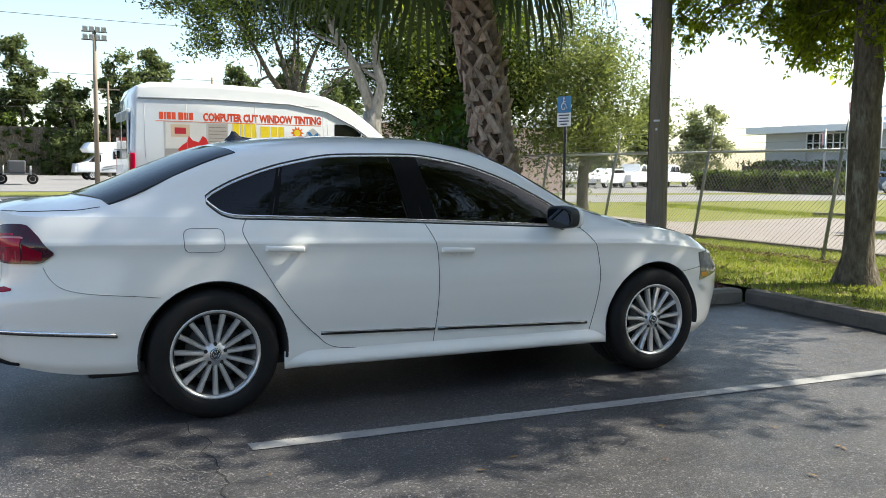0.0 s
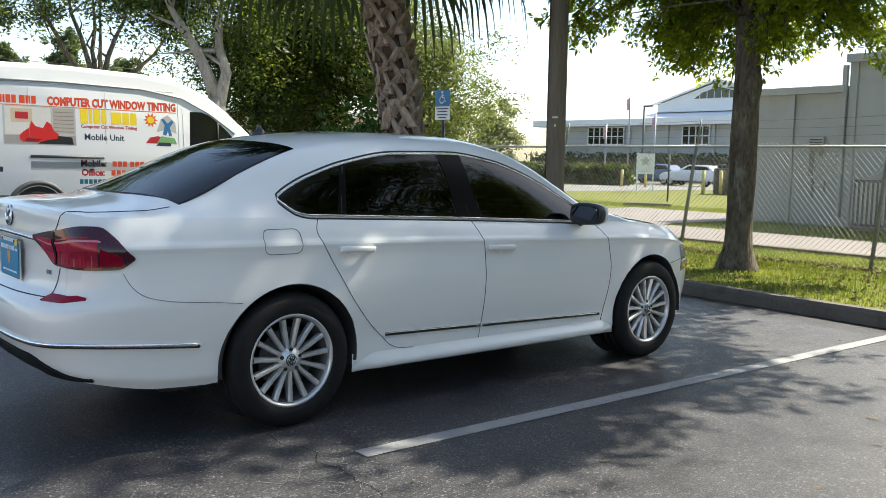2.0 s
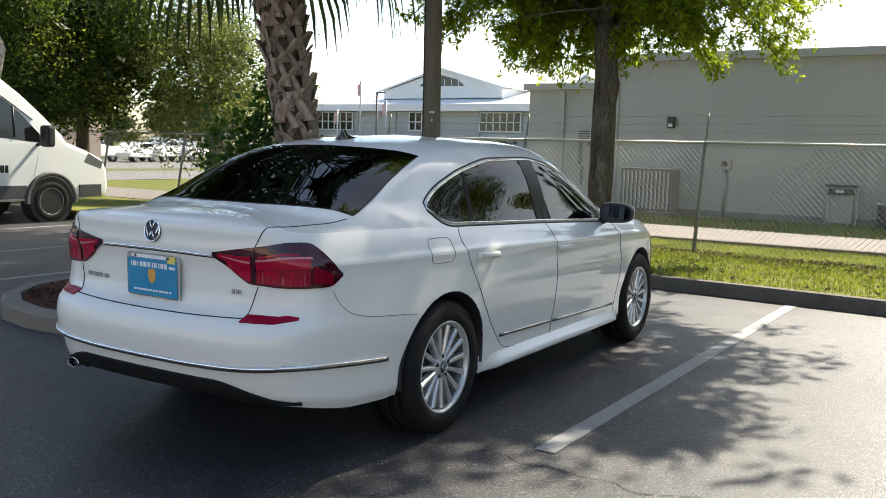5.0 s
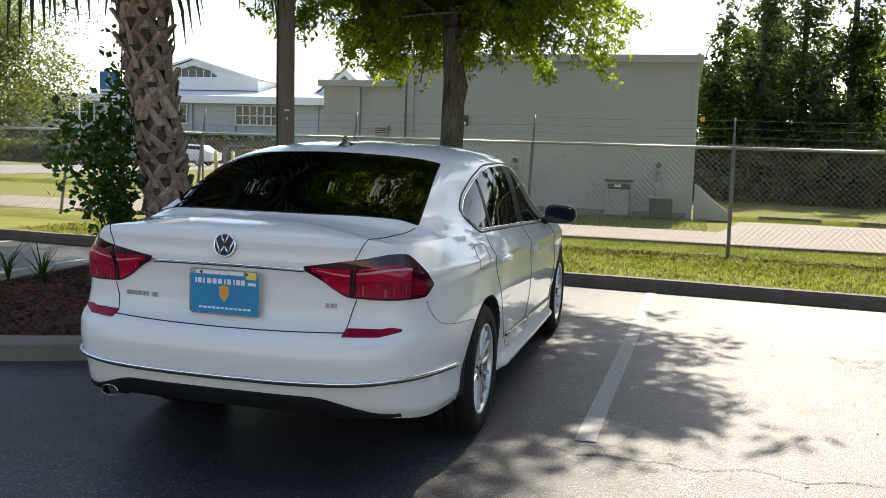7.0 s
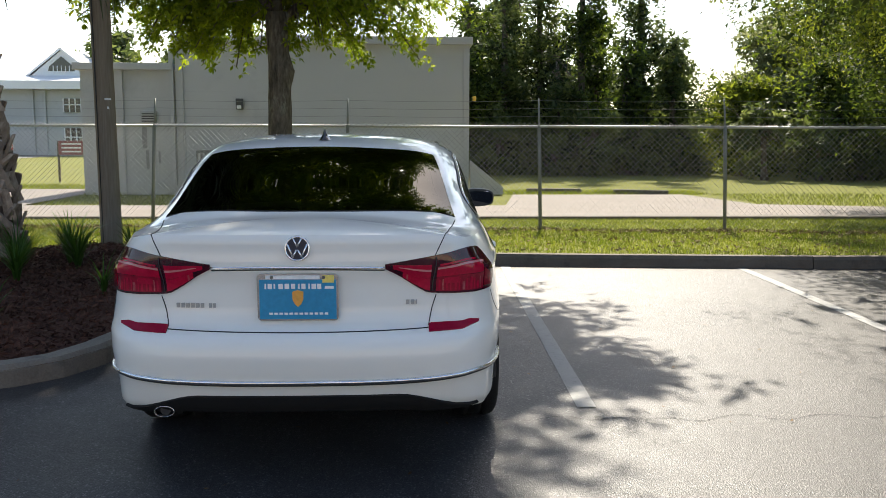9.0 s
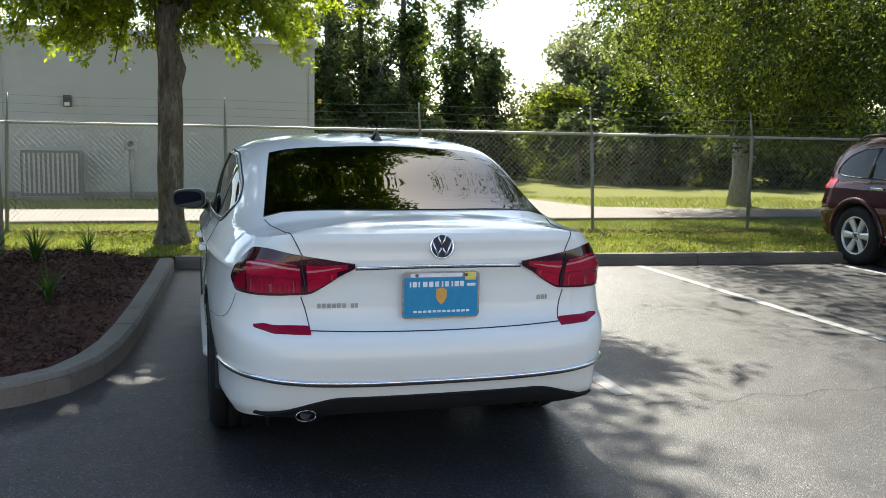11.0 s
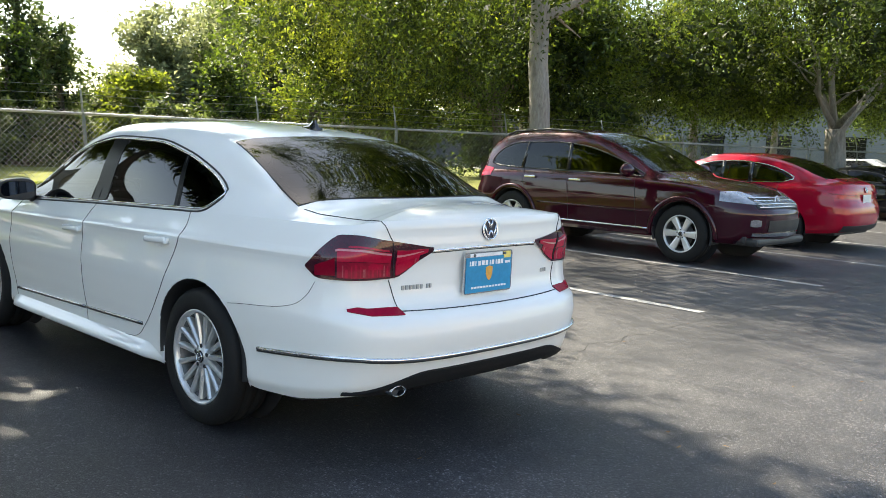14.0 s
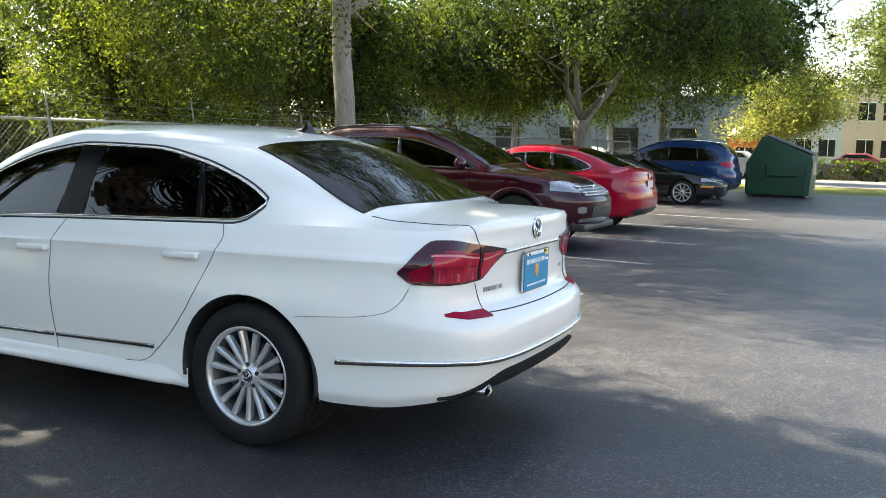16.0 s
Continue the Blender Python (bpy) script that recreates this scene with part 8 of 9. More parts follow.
cabbage_palm((4.31, 3.56, 0.12), (-0.9, 0.30), 5.2)

# climber beside the palm
rng = np.random.default_rng(5)
vine = thing("climbing_vine", "leafy green climber growing beside the palm trunk", "plant", (3.92, 3.98, 0.12))
stems, cen = [], []
for k in range(9):
    a = rng.uniform(0, 6.28)
    h = rng.uniform(1.3, 2.3)
    line = [(0.05 * math.cos(a) + 0.14 * t * t * math.cos(a), 0.05 * math.sin(a) + 0.18 * t * t * math.sin(a), h * t) for t in np.linspace(0, 1, 8)]
    if k > 5:
        line = [(x - 0.22 * t, y + 0.34 * t, z * (1 - 0.35 * t)) for (x, y, z), t in zip(line, np.linspace(0, 1, 8))]
    stems.append(line)
    cen += line[2:]
tubes("stem", stems, 0.008, BARK, vine, n=5)
q = leaf_cloud(rng, np.array(cen), (0.10, 0.10, 0.15), 32, 0.042, 0.2, 0.75)
quads("leaves", q, len(q) // 4, LEAF_VINE, vine)


def strap_plant(at, n, length, seed, label="clump of strappy green leaves in the mulch"):
    rng = np.random.default_rng(seed)
    q = []
    for i in range(n):
        a, s = rng.uniform(0, 6.28), rng.uniform(0.25, 0.8)
        d = Vector((math.cos(a), math.sin(a), 0))
        w = Vector((-d.y, d.x, 0)) * 0.012
        ln = length * rng.uniform(0.6, 1.15)
        prev, pw = Vector((0, 0, 0)), w
        for t in (0.4, 0.75, 1.0):
            p = d * ln * s * t * t + Vector((0, 0, ln * (t - 0.45 * s * t * t)))
            nw = w * (1.05 - t)
            q += [prev - pw, p - nw, p + nw, prev + pw]
            prev, pw = p, nw
    ob = quads("strap_plant", np.array([tuple(v) for v in q]), n * 3, LEAF_VINE)
    ob.location = at
    return tagged(ob, label, "plant", "clumps in the bed")


for i, (x, y, n, ln) in enumerate(((1.4, 2.35, 26, 0.42), (1.9, 3.3, 34, 0.5), (2.6, 2.0, 26, 0.42), (3.1, 2.9, 70, 0.6), (3.6, 3.1, 110, 0.62), (4.7, 2.4, 70, 0.5), (3.85, 2.65, 100, 0.6), (4.2, 2.85, 90, 0.6), (3.65, 3.75, 90, 0.55), (3.2, 3.4, 60, 0.5), (2.2, 3.9, 24, 0.42), (5.3, 2.0, 30, 0.4), (4.9, 3.1, 40, 0.55), (1.2, 3.2, 20, 0.36))):
    strap_plant((x, y, 0.17), n, ln, 40 + i)

# mulch flakes, fallen leaves
rng = np.random.default_rng(11)
from_bed = [(x, y) for x, y in zip(rng.uniform(0.3, 5.8, 16000), rng.uniform(1.2, 4.3, 16000))]
bed = np.array(from_bed)
bed = bed[in_poly(bed[:, 0], bed[:, 1], [(x, y) for x, y in ISLAND])]
bed = bed[[bed_depth(x, y) > 0.19 for x, y in bed]]
zz = np.array([bed_z(x, y) + 0.012 for x, y in bed])
q = leaf_cloud(rng, np.c_[bed, zz], (0.01, 0.01, 0.008), 1, 0.026, 0.0, 0.3)
tagged(quads("mulch_chips", q, len(q) // 4, leafy("mulch_chip", (0.05, 0.022, 0.016), (0.17, 0.075, 0.05), 0.0, 0.9)), "loose dark red-brown bark chips on the bed", "mulch", kind="stuff")
lit = np.c_[rng.uniform(-5, 5.2, 420), rng.uniform(-9, 5, 420), np.full(420, 0.012)]
lit[:140, 0], lit[:140, 1] = kerb_x(lit[:140, 1]) - np.abs(rng.normal(0, 0.12, 140)), lit[:140, 1]
lit = lit[~in_poly(lit[:, 0], lit[:, 1], ISLAND)]
q = leaf_cloud(rng, lit, (0.02, 0.02, 0.002), 1, 0.022, 0.0, 0.35).reshape(-1, 4, 3)
q[:, :, 2] = 0.008 + np.abs(q[:, :, 2] - 0.012) * 0.3
tagged(quads("fallen_leaves", q.reshape(-1, 3), len(q), leafy("dry_leaf", (0.12, 0.07, 0.03), (0.30, 0.20, 0.09), 0.1, 0.8)), "scattered dry brown leaves on the asphalt", "leaves", kind="stuff")

# cracks in the asphalt
CRACK = surf("crack", (0.012, 0.012, 0.012), None, 5, 0.95)
for i, (x0, y0, x1, y1, w) in enumerate(((-0.16, -0.9, -0.14, -4.2, 0.004), (-0.14, -4.2, -0.4, -16.0, 0.005))):
    n = int(math.hypot(x1 - x0, y1 - y0) / 0.05)
    vv = []
    for k in range(n + 1):
        t = k / n
        c = Vector((x0 + (x1 - x0) * t + 0.10 * noise.noise((i * 7, t * 14, 0)) + 0.03 * noise.noise((i, t * 90, 3)), y0 + (y1 - y0) * t + 0.05 * noise.noise((i * 3, t * 60, 9)), 0.0035))
        ww = w * (0.5 + 0.6 * abs(noise.noise((t * 40, i, 1))))
        vv += [c - Vector((ww, 0, 0)), c + Vector((ww, 0, 0))]
    tagged(raw("crack", vv, [(2 * k, 2 * k + 1, 2 * k + 3, 2 * k + 2) for k in range(n)], CRACK), "thin dark crack running across the asphalt", "crack", "cracks", kind="structure")

# a crazed pale patch at the end of the bay line
rng = np.random.default_rng(17)
PALECRACK = surf("pale_crack", (0.16, 0.16, 0.155), (0.22, 0.22, 0.21), 9, 0.95)
vv, ff = [], []
for k in range(46):
    p = Vector((-0.27 + rng.normal(0, 0.12), -1.56 + rng.normal(0, 0.2), 0.003))
    a = rng.choice([0.3, 1.9, 2.6, 1.2]) + rng.normal(0, 0.3)
    for s in range(rng.integers(3, 8)):
        q = p + Vector((math.cos(a), math.sin(a), 0)) * rng.uniform(0.012, 0.03)
        w = Vector((-math.sin(a), math.cos(a), 0)) * rng.uniform(0.0006, 0.0018)
        o = len(vv)
        vv += [p - w, p + w, q + w, q - w]
        ff.append((o, o + 1, o + 2, o + 3))
        p, a = q, a + rng.normal(0, 0.6)
tagged(raw("crazing", vv, ff, PALECRACK), "patch of fine pale crazing in the asphalt", "crack", "cracks", kind="structure")

# grass blades on the strip and beyond the fence
rng = np.random.default_rng(2)


def lawn_blades(name, x_of, y0, y1, n, h, zf, label):
    y = rng.uniform(y0, y1, n)
    x, zz = x_of(y, rng.random(n))
    a = rng.uniform(0, 6.28, n)
    hh = h * rng.uniform(0.5, 1.3, n)
    lean = rng.uniform(0.2, 0.9, n) * hh
    w = 0.006
    b = np.stack([x, y, zz - 0.005], 1)
    s = np.stack([-np.sin(a), np.cos(a), 0 * a], 1) * w
    t = b + np.stack([np.cos(a) * lean, np.sin(a) * lean, hh], 1)
    m = b + (t - b) * 0.55 + np.c_[np.zeros((n, 2)), hh * 0.12]
    q = np.stack([b - s, b + s, m + s * 0.8, t], 1)
    return tagged(quads(name, q.reshape(-1, 3), n, GRASS), label, "grass", kind="stuff")


def strip_at(y, u):
    x0 = kerb_x(y) + 0.13
    return x0 + u * (11.2 - x0), 0.125 - 0.13 * u


LITTER = surf("dry_leaves", (0.10, 0.065, 0.03), (0.26, 0.19, 0.10), 30.0, 0.9)
lrng = np.random.default_rng(77)
lc = []
for y in lrng.uniform(-14, 7.5, 3400):
    x0 = kerb_x(y) + 0.13
    x = fence_x(y) - 0.42 + 0.10 * math.sin(y * 2.1) + lrng.normal(0, 0.16) if lrng.random() < 0.65 else lrng.uniform(x0 + 0.1, fence_x(y))
    lc.append((x, y, strip_at(y, (x - x0) / (11.2 - x0))[1] + 0.024))
q = leaf_cloud(lrng, np.array(lc), (0.04, 0.04, 0.006), 3, 0.03, 0.0, 0.5, True)
tagged(quads("leaf_litter", q, len(q) // 3, LITTER, corners=3), "dry brown fallen leaves along the fence on the grass", "leaf litter", kind="stuff")
lawn_blades("grass", strip_at, -14, 7.5, 105000, 0.045, None, "short sunlit green grass between kerb and fence")
lawn_blades("grass", lambda y, u: (np.where((y > -8.4) & (y < -2.4), 18.3 + u * 1.5, np.where(y > 7.5, 20.4 + u * 2, 14.45 + u * 4)), 0 * u - 0.03), -16, 22, 24000, 0.09, None, "rough green grass beyond the concrete path")

# ---- grey block building behind the fence ----
WX = 18.2
hall = thing("grey_building", "pale grey painted block building with a flat roof and plain wall", "building", (WX, 0, 0))
def wall_box(name, y0, y1, z0, z1, x0, x1, material, parent, label="", bevel=0.0):
    return box(name, ((x0 + x1) / 2, (y0 + y1) / 2, (z0 + z1) / 2), (x1 - x0, y1 - y0, z1 - z0), material, parent, label, bevel=bevel)
wall_box("wall", -2.07, 5.25, -0.1, 3.75, 0, 11, STUCCO, hall, "long plain painted wall")
wall_box("wall", 5.25, 7.62, -0.1, 3.08, 0.02, 11, STUCCO, hall, "lower painted wing")
wall_box("roof", -2.15, 5.33, 3.752, 3.94, -0.14, 11.1, STUCCO_TRIM, hall, "flat roof with pale fascia", 0.01)
wall_box("roof", 5.335, 7.75, 3.082, 3.25, -0.14, 11.1, STUCCO_TRIM, hall, "", 0.01)
for y in (-2.0, -1.72):
    wall_box("pilaster", y - 0.07, y + 0.07, 0, 3.75, -0.06, 0, STUCCO_TRIM, hall) if y == -2.0 else None
for y, h in ((5.17, 3.75), (6.66, 3.08)):
    wall_box("pilaster", y - 0.09, y + 0.09, 0, h, -0.05, 0, STUCCO_TRIM, hall)
GROOVE = surf("wall_joint", (0.40, 0.41, 0.41), None, 2, 0.9)
for z in (0.85, 1.25, 2.55, 3.42):
    wall_box("joint", -1.9, 5.06, z, z + 0.012, -0.006, 0, GROOVE, hall)
for z in (1.25, 2.4):
    wall_box("joint", 5.28, 7.6, z, z + 0.012, 0.012, 0.02, GROOVE, hall)
wall_box("base_course", -2.05, 5.06, 0, 0.14, -0.025, 0, surf("stained_base", (0.20, 0.20, 0.19), (0.3, 0.3, 0.29), 2, 0.9), hall)
bm = bmesh.new()
vs = [bm.verts.new(p) for p in ((-0.1, -2.12, 0), (-0.1, -2.95, 0), (-0.1, -2.95, 0.18), (-0.1, -2.12, 0.86), (0.35, -2.12, 0), (0.35, -2.95, 0), (0.35, -2.95, 0.18), (0.35, -2.12, 0.86))]
for idx in ((0, 1, 2, 3), (7, 6, 5, 4), (0, 4, 5, 1), (1, 5, 6, 2), (2, 6, 7, 3), (3, 7, 4, 0)):
    bm.faces.new([vs[i] for i in idx])
bmesh.ops.recalc_face_normals(bm, faces=bm.faces)
part("ramp_wall", bm, STUCCO_TRIM, hall, "sloping buttress at the corner")
wall_box("downpipe", 5.30, 5.40, 0.2, 3.7, -0.12, -0.02, STUCCO_TRIM, hall)
wall_box("wing_vent", 5.76, 6.14, 1.78, 2.08, -0.10, 0.02, GALV, hall, "", 0.02)
for k in range(4):
    wall_box("vent_slat", 5.80, 6.10, 1.81 + 0.06 * k, 1.835 + 0.06 * k, -0.125, -0.10, BLACKPL, hall)
STAIN = surf("damp_stain", (0.20, 0.205, 0.20), (0.30, 0.305, 0.30), 5.0, 0.8, 0.1, 40.0)
for y0, y1, z0, z1 in ((6.02, 6.14, 1.15, 1.74), (5.98, 6.06, 0.62, 1.10), (5.70, 5.75, 0.78, 1.08), (5.80, 5.90, 1.62, 1.74), (5.46, 5.50, 1.58, 1.66)):
    wall_box("stain", y0, y1, z0, z1, -0.003, 0.0, STAIN, hall, "grey damp stain")
lampb = wall_box("wall_lamp", 3.60, 3.77, 2.12, 2.39, -0.16, 0, GREYCLAD, hall, "dark wall lamp", 0.02)
wall_box("lamp_lens", 3.63, 3.74, 2.14, 2.22, -0.175, -0.155, WHITEPAINT, lampb)
cyl("warning_lamp", (-0.05, -2.2, 2.36), (-0.05, -2.2, 2.48), 0.045, surf("amber_glass", (0.75, 0.45, 0.05), None, 4, 0.3), hall, "amber lamp at the corner")
# equipment along the wall
ac = thing("air_conditioner", "grey outdoor air-conditioning unit with a louvred front", "air conditioner", (WX - 0.55, 3.98, 0))
box("casing", (0, 0, 0.60), (0.7, 1.26, 1.04), surf("ac_grey", (0.13, 0.13, 0.125), (0.17, 0.17, 0.165), 3, 0.6), ac, bevel=0.02)
box("base", (0, 0, 0.04), (0.8, 1.35, 0.08), CONCRETE, ac)
for k in range(12):
    box("louvre", (-0.36, -0.55 + 0.1 * k, 0.60), (0.02, 0.045, 0.9), STUCCO_TRIM, ac, "", 0, 0.005)
eb = thing("electrical_cabinet", "pale grey electrical cabinet on a frame against the wall", "electrical box", (WX - 0.2, -0.32, 0))
for y in (-0.31, 0.31):
    box("leg", (0, y, 0.44), (0.05, 0.05, 0.88), GALV, eb)
box("top_bar", (0, 0, 0.87), (0.12, 0.70, 0.06), GREYCLAD, eb)
box("cabinet", (-0.02, 0, 0.35), (0.26, 0.50, 0.62), STUCCO_TRIM, eb, bevel=0.012)
box("hood", (-0.04, 0, 0.74), (0.30, 0.54, 0.14), GREYCLAD, eb, bevel=0.02)
box("label_plate", (-0.19, 0.02, 0.75), (0.004, 0.16, 0.07), WHITEPAINT, eb)
for y, w in ((2.31, 0.28), (-1.23, 0.21)):
    mb = thing("meter_box", "grey electricity meter box with a conduit running to the ground", "electrical box", (WX - 0.07, y, 0), group="meter boxes")
    box("box", (0, 0, 1.26), (0.14, w, 0.24), GALV, mb, bevel=0.015)
    cyl("dial", (-0.07, 0, 1.28), (-0.12, 0, 1.28), 0.07, GREYCLAD, mb)
    cyl("conduit", (0, 0, 0), (0, 0, 1.15), 0.04, GALV, mb)
    box("lower_box", (0, 0, 0.78), (0.12, 0.12, 0.2), GALV, mb, bevel=0.01)
cab = thing("ground_cabinet", "low grey equipment cabinet at the foot of the wall", "electrical box", (WX - 0.2, -1.34, 0))
box("body", (0, 0, 0.25), (0.34, 0.54, 0.46), GREYCLAD, cab, bevel=0.02)
box("lid", (0, 0, 0.495), (0.38, 0.58, 0.04), GALV, cab, bevel=0.01)

# ---- school across the road, with a gabled porch roof ----
school = thing("school_building", "long pale single-storey building with white roof and a wide gable", "building", (64, 0, 0))
wall_box("wall", 16, 57.6, -0.1, 4.85, 0, 25, STUCCO, school)
wall_box("fascia", 15.2, 59, 4.85, 5.45, -1.2, 0.5, WHITEPAINT, school, "white fascia")
raw("roof", [(-1.2, 15.2, 5.45), (-1.2, 59, 5.45), (17, 59, 9.2), (17, 15.2, 9.2), (35, 59, 5.45), (35, 15.2, 5.45)], [(0, 1, 2, 3), (3, 2, 4, 5)], ROOFSHEET, school, "pale metal roof")
raw("gable_wall", [(1.5, 33.4, 6.1), (1.5, 45.9, 6.1), (1.5, 45.9, 6.78), (1.5, 39.6, 8.62), (1.5, 33.4, 6.92)], [(0, 1, 2, 3, 4)], WHITEPAINT, school)
for y in (33.4, 45.9):
    raw("gable_side", [(1.5, y, 5.8), (9, y, 6.9), (9, y, 7.3), (1.5, y, 6.92)], [(0, 1, 2, 3)], WHITEPAINT, school)
raw("gable_roof", [(1.2, 32.9, 6.98), (1.2, 39.6, 8.85), (1.2, 46.4, 6.84), (9, 46.4, 6.84), (16, 39.6, 8.85), (9, 32.9, 6.98), (1.2, 32.9, 6.78), (1.2, 39.6, 8.65), (1.2, 46.4, 6.64)], [(0, 1, 4, 5), (1, 2, 3, 4), (0, 6, 7, 1), (1, 7, 8, 2)], ROOFSHEET, school, "white gable roof")
raw("gable_window", [(1.45, 37.2, 7.2), (1.45, 42.0, 7.2), (1.45, 41.2, 7.7), (1.45, 39.6, 8.15), (1.45, 38.0, 7.75)], [(0, 1, 2, 3, 4)], GLOSSBLACK, school, "dark louvred gable window")
GY, GZ = 25.5, -0.45
raw("small_gable_wall", [(1.2, GY - 2.5, GZ + 6.25), (1.2, GY + 2.5, GZ + 6.25), (1.2, GY, GZ + 8.3)], [(0, 1, 2)], ROOFSHEET, school)
raw("small_gable_roof", [(1.0, GY - 2.9, GZ + 6.2), (1.0, GY, GZ + 8.5), (1.0, GY + 2.9, GZ + 6.2), (13, GY + 2.9, GZ + 6.6), (13, GY, GZ + 8.5), (13, GY - 2.9, GZ + 6.6), (1.0, GY - 2.9, GZ + 6.02), (1.0, GY, GZ + 8.3), (1.0, GY + 2.9, GZ + 6.02)], [(0, 1, 4, 5), (1, 2, 3, 4), (0, 6, 7, 1), (1, 7, 8, 2)], ROOFSHEET, school)
raw("small_gable_window", [(1.15, GY + y, GZ + z) for y, z in ((-1.0, 6.75), (1.0, 6.75), (0.9, 7.1), (0, 7.85), (-0.9, 7.1))], [(0, 1, 2, 3, 4)], GLOSSBLACK, school, "dark louvred gable window")
for k in range(5):
    box("mullion", (1.12, GY - 0.6 + k * 0.3, GZ + 6.95), (0.05, 0.05, 0.4), WHITEPAINT, school)
for z0, z1 in ((3.2, 4.2), (0.6, 2.0)):
    w = wall_box("window", 23.7, 25.0, z0, z1, -0.14, -0.05, GLOSSBLACK, school)
    for y in (23.7, 24.13, 24.56, 25.0):
        wall_box("glazing_bar", y - 0.04, y + 0.04, z0, z1, -0.2, -0.1, WHITEPAINT, w)
    wall_box("glazing_bar", 23.7, 25.0, (z0 + z1) / 2, (z0 + z1) / 2 + 0.07, -0.2, -0.1, WHITEPAINT, w)
for y in (26.4, 27.3):
    wall_box("pilaster", y - 0.12, y + 0.12, 0, 4.85, -0.25, 0.0, STUCCO_TRIM, school)
for k in range(6):
    y = 37.8 + k * 0.72
    box("mullion", (1.42, y, 7.5), (0.05, 0.06, 0.6), WHITEPAINT, school)
# flat panel in a darker grey that paints the shade inside the porch
wall_box("porch", 38.9, 43.4, 0, 4.84, -0.05, 0.02, surf("porch_shade", (0.40, 0.41, 0.42), None, 2, 0.9), school)
for y in (38.8, 43.5, 47.7, 52.8, 34.8):
    wall_box("pilaster", y - 0.15, y + 0.15, 0, 4.85, -0.25, 0.0, STUCCO_TRIM, school)
for y0, y1 in ((30.7, 34.6), (39.2, 41.9), (48.3, 52.6)):
    w = wall_box("window", y0, y1, 3.2, 4.7, -0.14, -0.05, GLOSSBLACK, school)
    n = int((y1 - y0) / 0.62)
    wall_box("window_frame", y0 - 0.1, y1 + 0.1, 4.7, 4.8, -0.2, -0.05, WHITEPAINT, w)
    wall_box("window_frame", y0 - 0.1, y1 + 0.1, 3.1, 3.2, -0.2, -0.05, WHITEPAINT, w)
    wall_box("glazing_bar", y0, y1, 3.88, 3.95, -0.2, -0.1, WHITEPAINT, w)
    for k in range(n + 1):
        y = y0 + (y1 - y0) * k / n
        wall_box("glazing_bar", y - 0.05, y + 0.05, 3.2, 4.7, -0.2, -0.1, WHITEPAINT, w)
for x, y, h in ((57, 44.7, 4.7), (57, 42.3, 7.0), (57, 39.7, 5.4)):
    fp = thing("flagpole", "tall pale metal flagpole in front of the school", "pole", (x, y, 0), group="flagpoles")
    tube("shaft", [(0, 0, 0), (0, 0, h)], 0.07, GALV, fp)
    quadm = [(0, 0.06, h - 0.2), (0, 0.35, h - 0.35), (0, 0.3, h - 1.3), (0, 0.06, h - 1.2)]
    raw("flag", quadm, [(0, 1, 2, 3)], flatcol("flag_cloth", (0.55, 0.3, 0.3)), fp)
lp = thing("street_lamp", "grey street lamp post with a short arm", "street lamp", (52, 37.0, 0))
tube("shaft", [(0, 0, 0), (0, 0, 5.6)], 0.08, DARKSTEEL, lp)
box("lamp_head", (0, -0.35, 5.65), (0.2, 0.8, 0.12), DARKSTEEL, lp, bevel=0.03)

# ---- buildings past the side street ----
bg = thing("beige_building", "two-storey beige and white stucco building with dark windows", "building", (3.8, -93, 0))
for x0, x1, h, mat_ in ((-22, -1.0, 7.8, BEIGE), (-1.0, 3.6, 7.2, STUCCO), (3.6, 13, 6.8, GREYDARK)):
    wall_box("wall", -10, 0, -0.1, h, x0, x1, mat_, bg)
    wall_box("cornice", -10.1, 0.15, h, h + 0.3, x0 - 0.1, x1 + 0.02, STUCCO_TRIM, bg)
    for z in (1.0, 4.6):
        x = x0 + 0.6
        while x + 1.3 < x1:
            w = wall_box("window", -0.02, 0.05, z, z + 1.7, x, x + 1.5, GLOSSBLACK, bg)
            wall_box("window_frame", 0.0, 0.08, z - 0.08, z, x - 0.08, x + 1.38, WHITEPAINT, w)
            wall_box("window_frame", 0.0, 0.08, z + 1.7, z + 1.78, x - 0.08, x + 1.38, WHITEPAINT, w)
            wall_box("glazing_bar", 0.05, 0.08, z, z + 1.7, x + 0.62, x + 0.68, WHITEPAINT, w)
            x += 2.2
ws = thing("workshop", "low dark blue-grey building with a white awning over a red door", "building", (6.9, -58, 0))
wall_box("wall", -8, 0, -0.1, 5.0, -2.5, 30, GREYDARK, ws)
wall_box("shop_front", 0.0, 0.06, 0, 2.3, -1.3, 0.9, surf("red_door", (0.46, 0.09, 0.03), None, 2, 0.6), ws, "red-orange shop front")
wall_box("door", 0.062, 0.1, 0, 1.6, -0.75, 0.35, GLOSSBLACK, ws, "dark glass double door")
wall_box("door_bar", 0.1, 0.12, 0, 1.6, -0.23, -0.17, WHITEPAINT, ws)
bm = bmesh.new()
bmesh.ops.create_uvsphere(bm, u_segments=20, v_segments=10, radius=1, matrix=Matrix.Translation((-0.2, 0.1, 2.35)) @ Matrix.Diagonal((1.2, 0.9, 0.68, 1)))
for v in bm.verts:
    v.co.z = max(v.co.z, 2.35)
    v.co.y = max(v.co.y, 0.02)
part("awning", bm, WHITEPAINT, ws, "white rounded awning", True)
for x in (3, 7, 11, 16, 21):
    wall_box("window", 0.0, 0.05, 1.2, 2.8, x, x + 1.8, GLOSSBLACK, ws)
shed = thing("low_building", "long low grey building behind the trees", "building", (38, -30, 0))
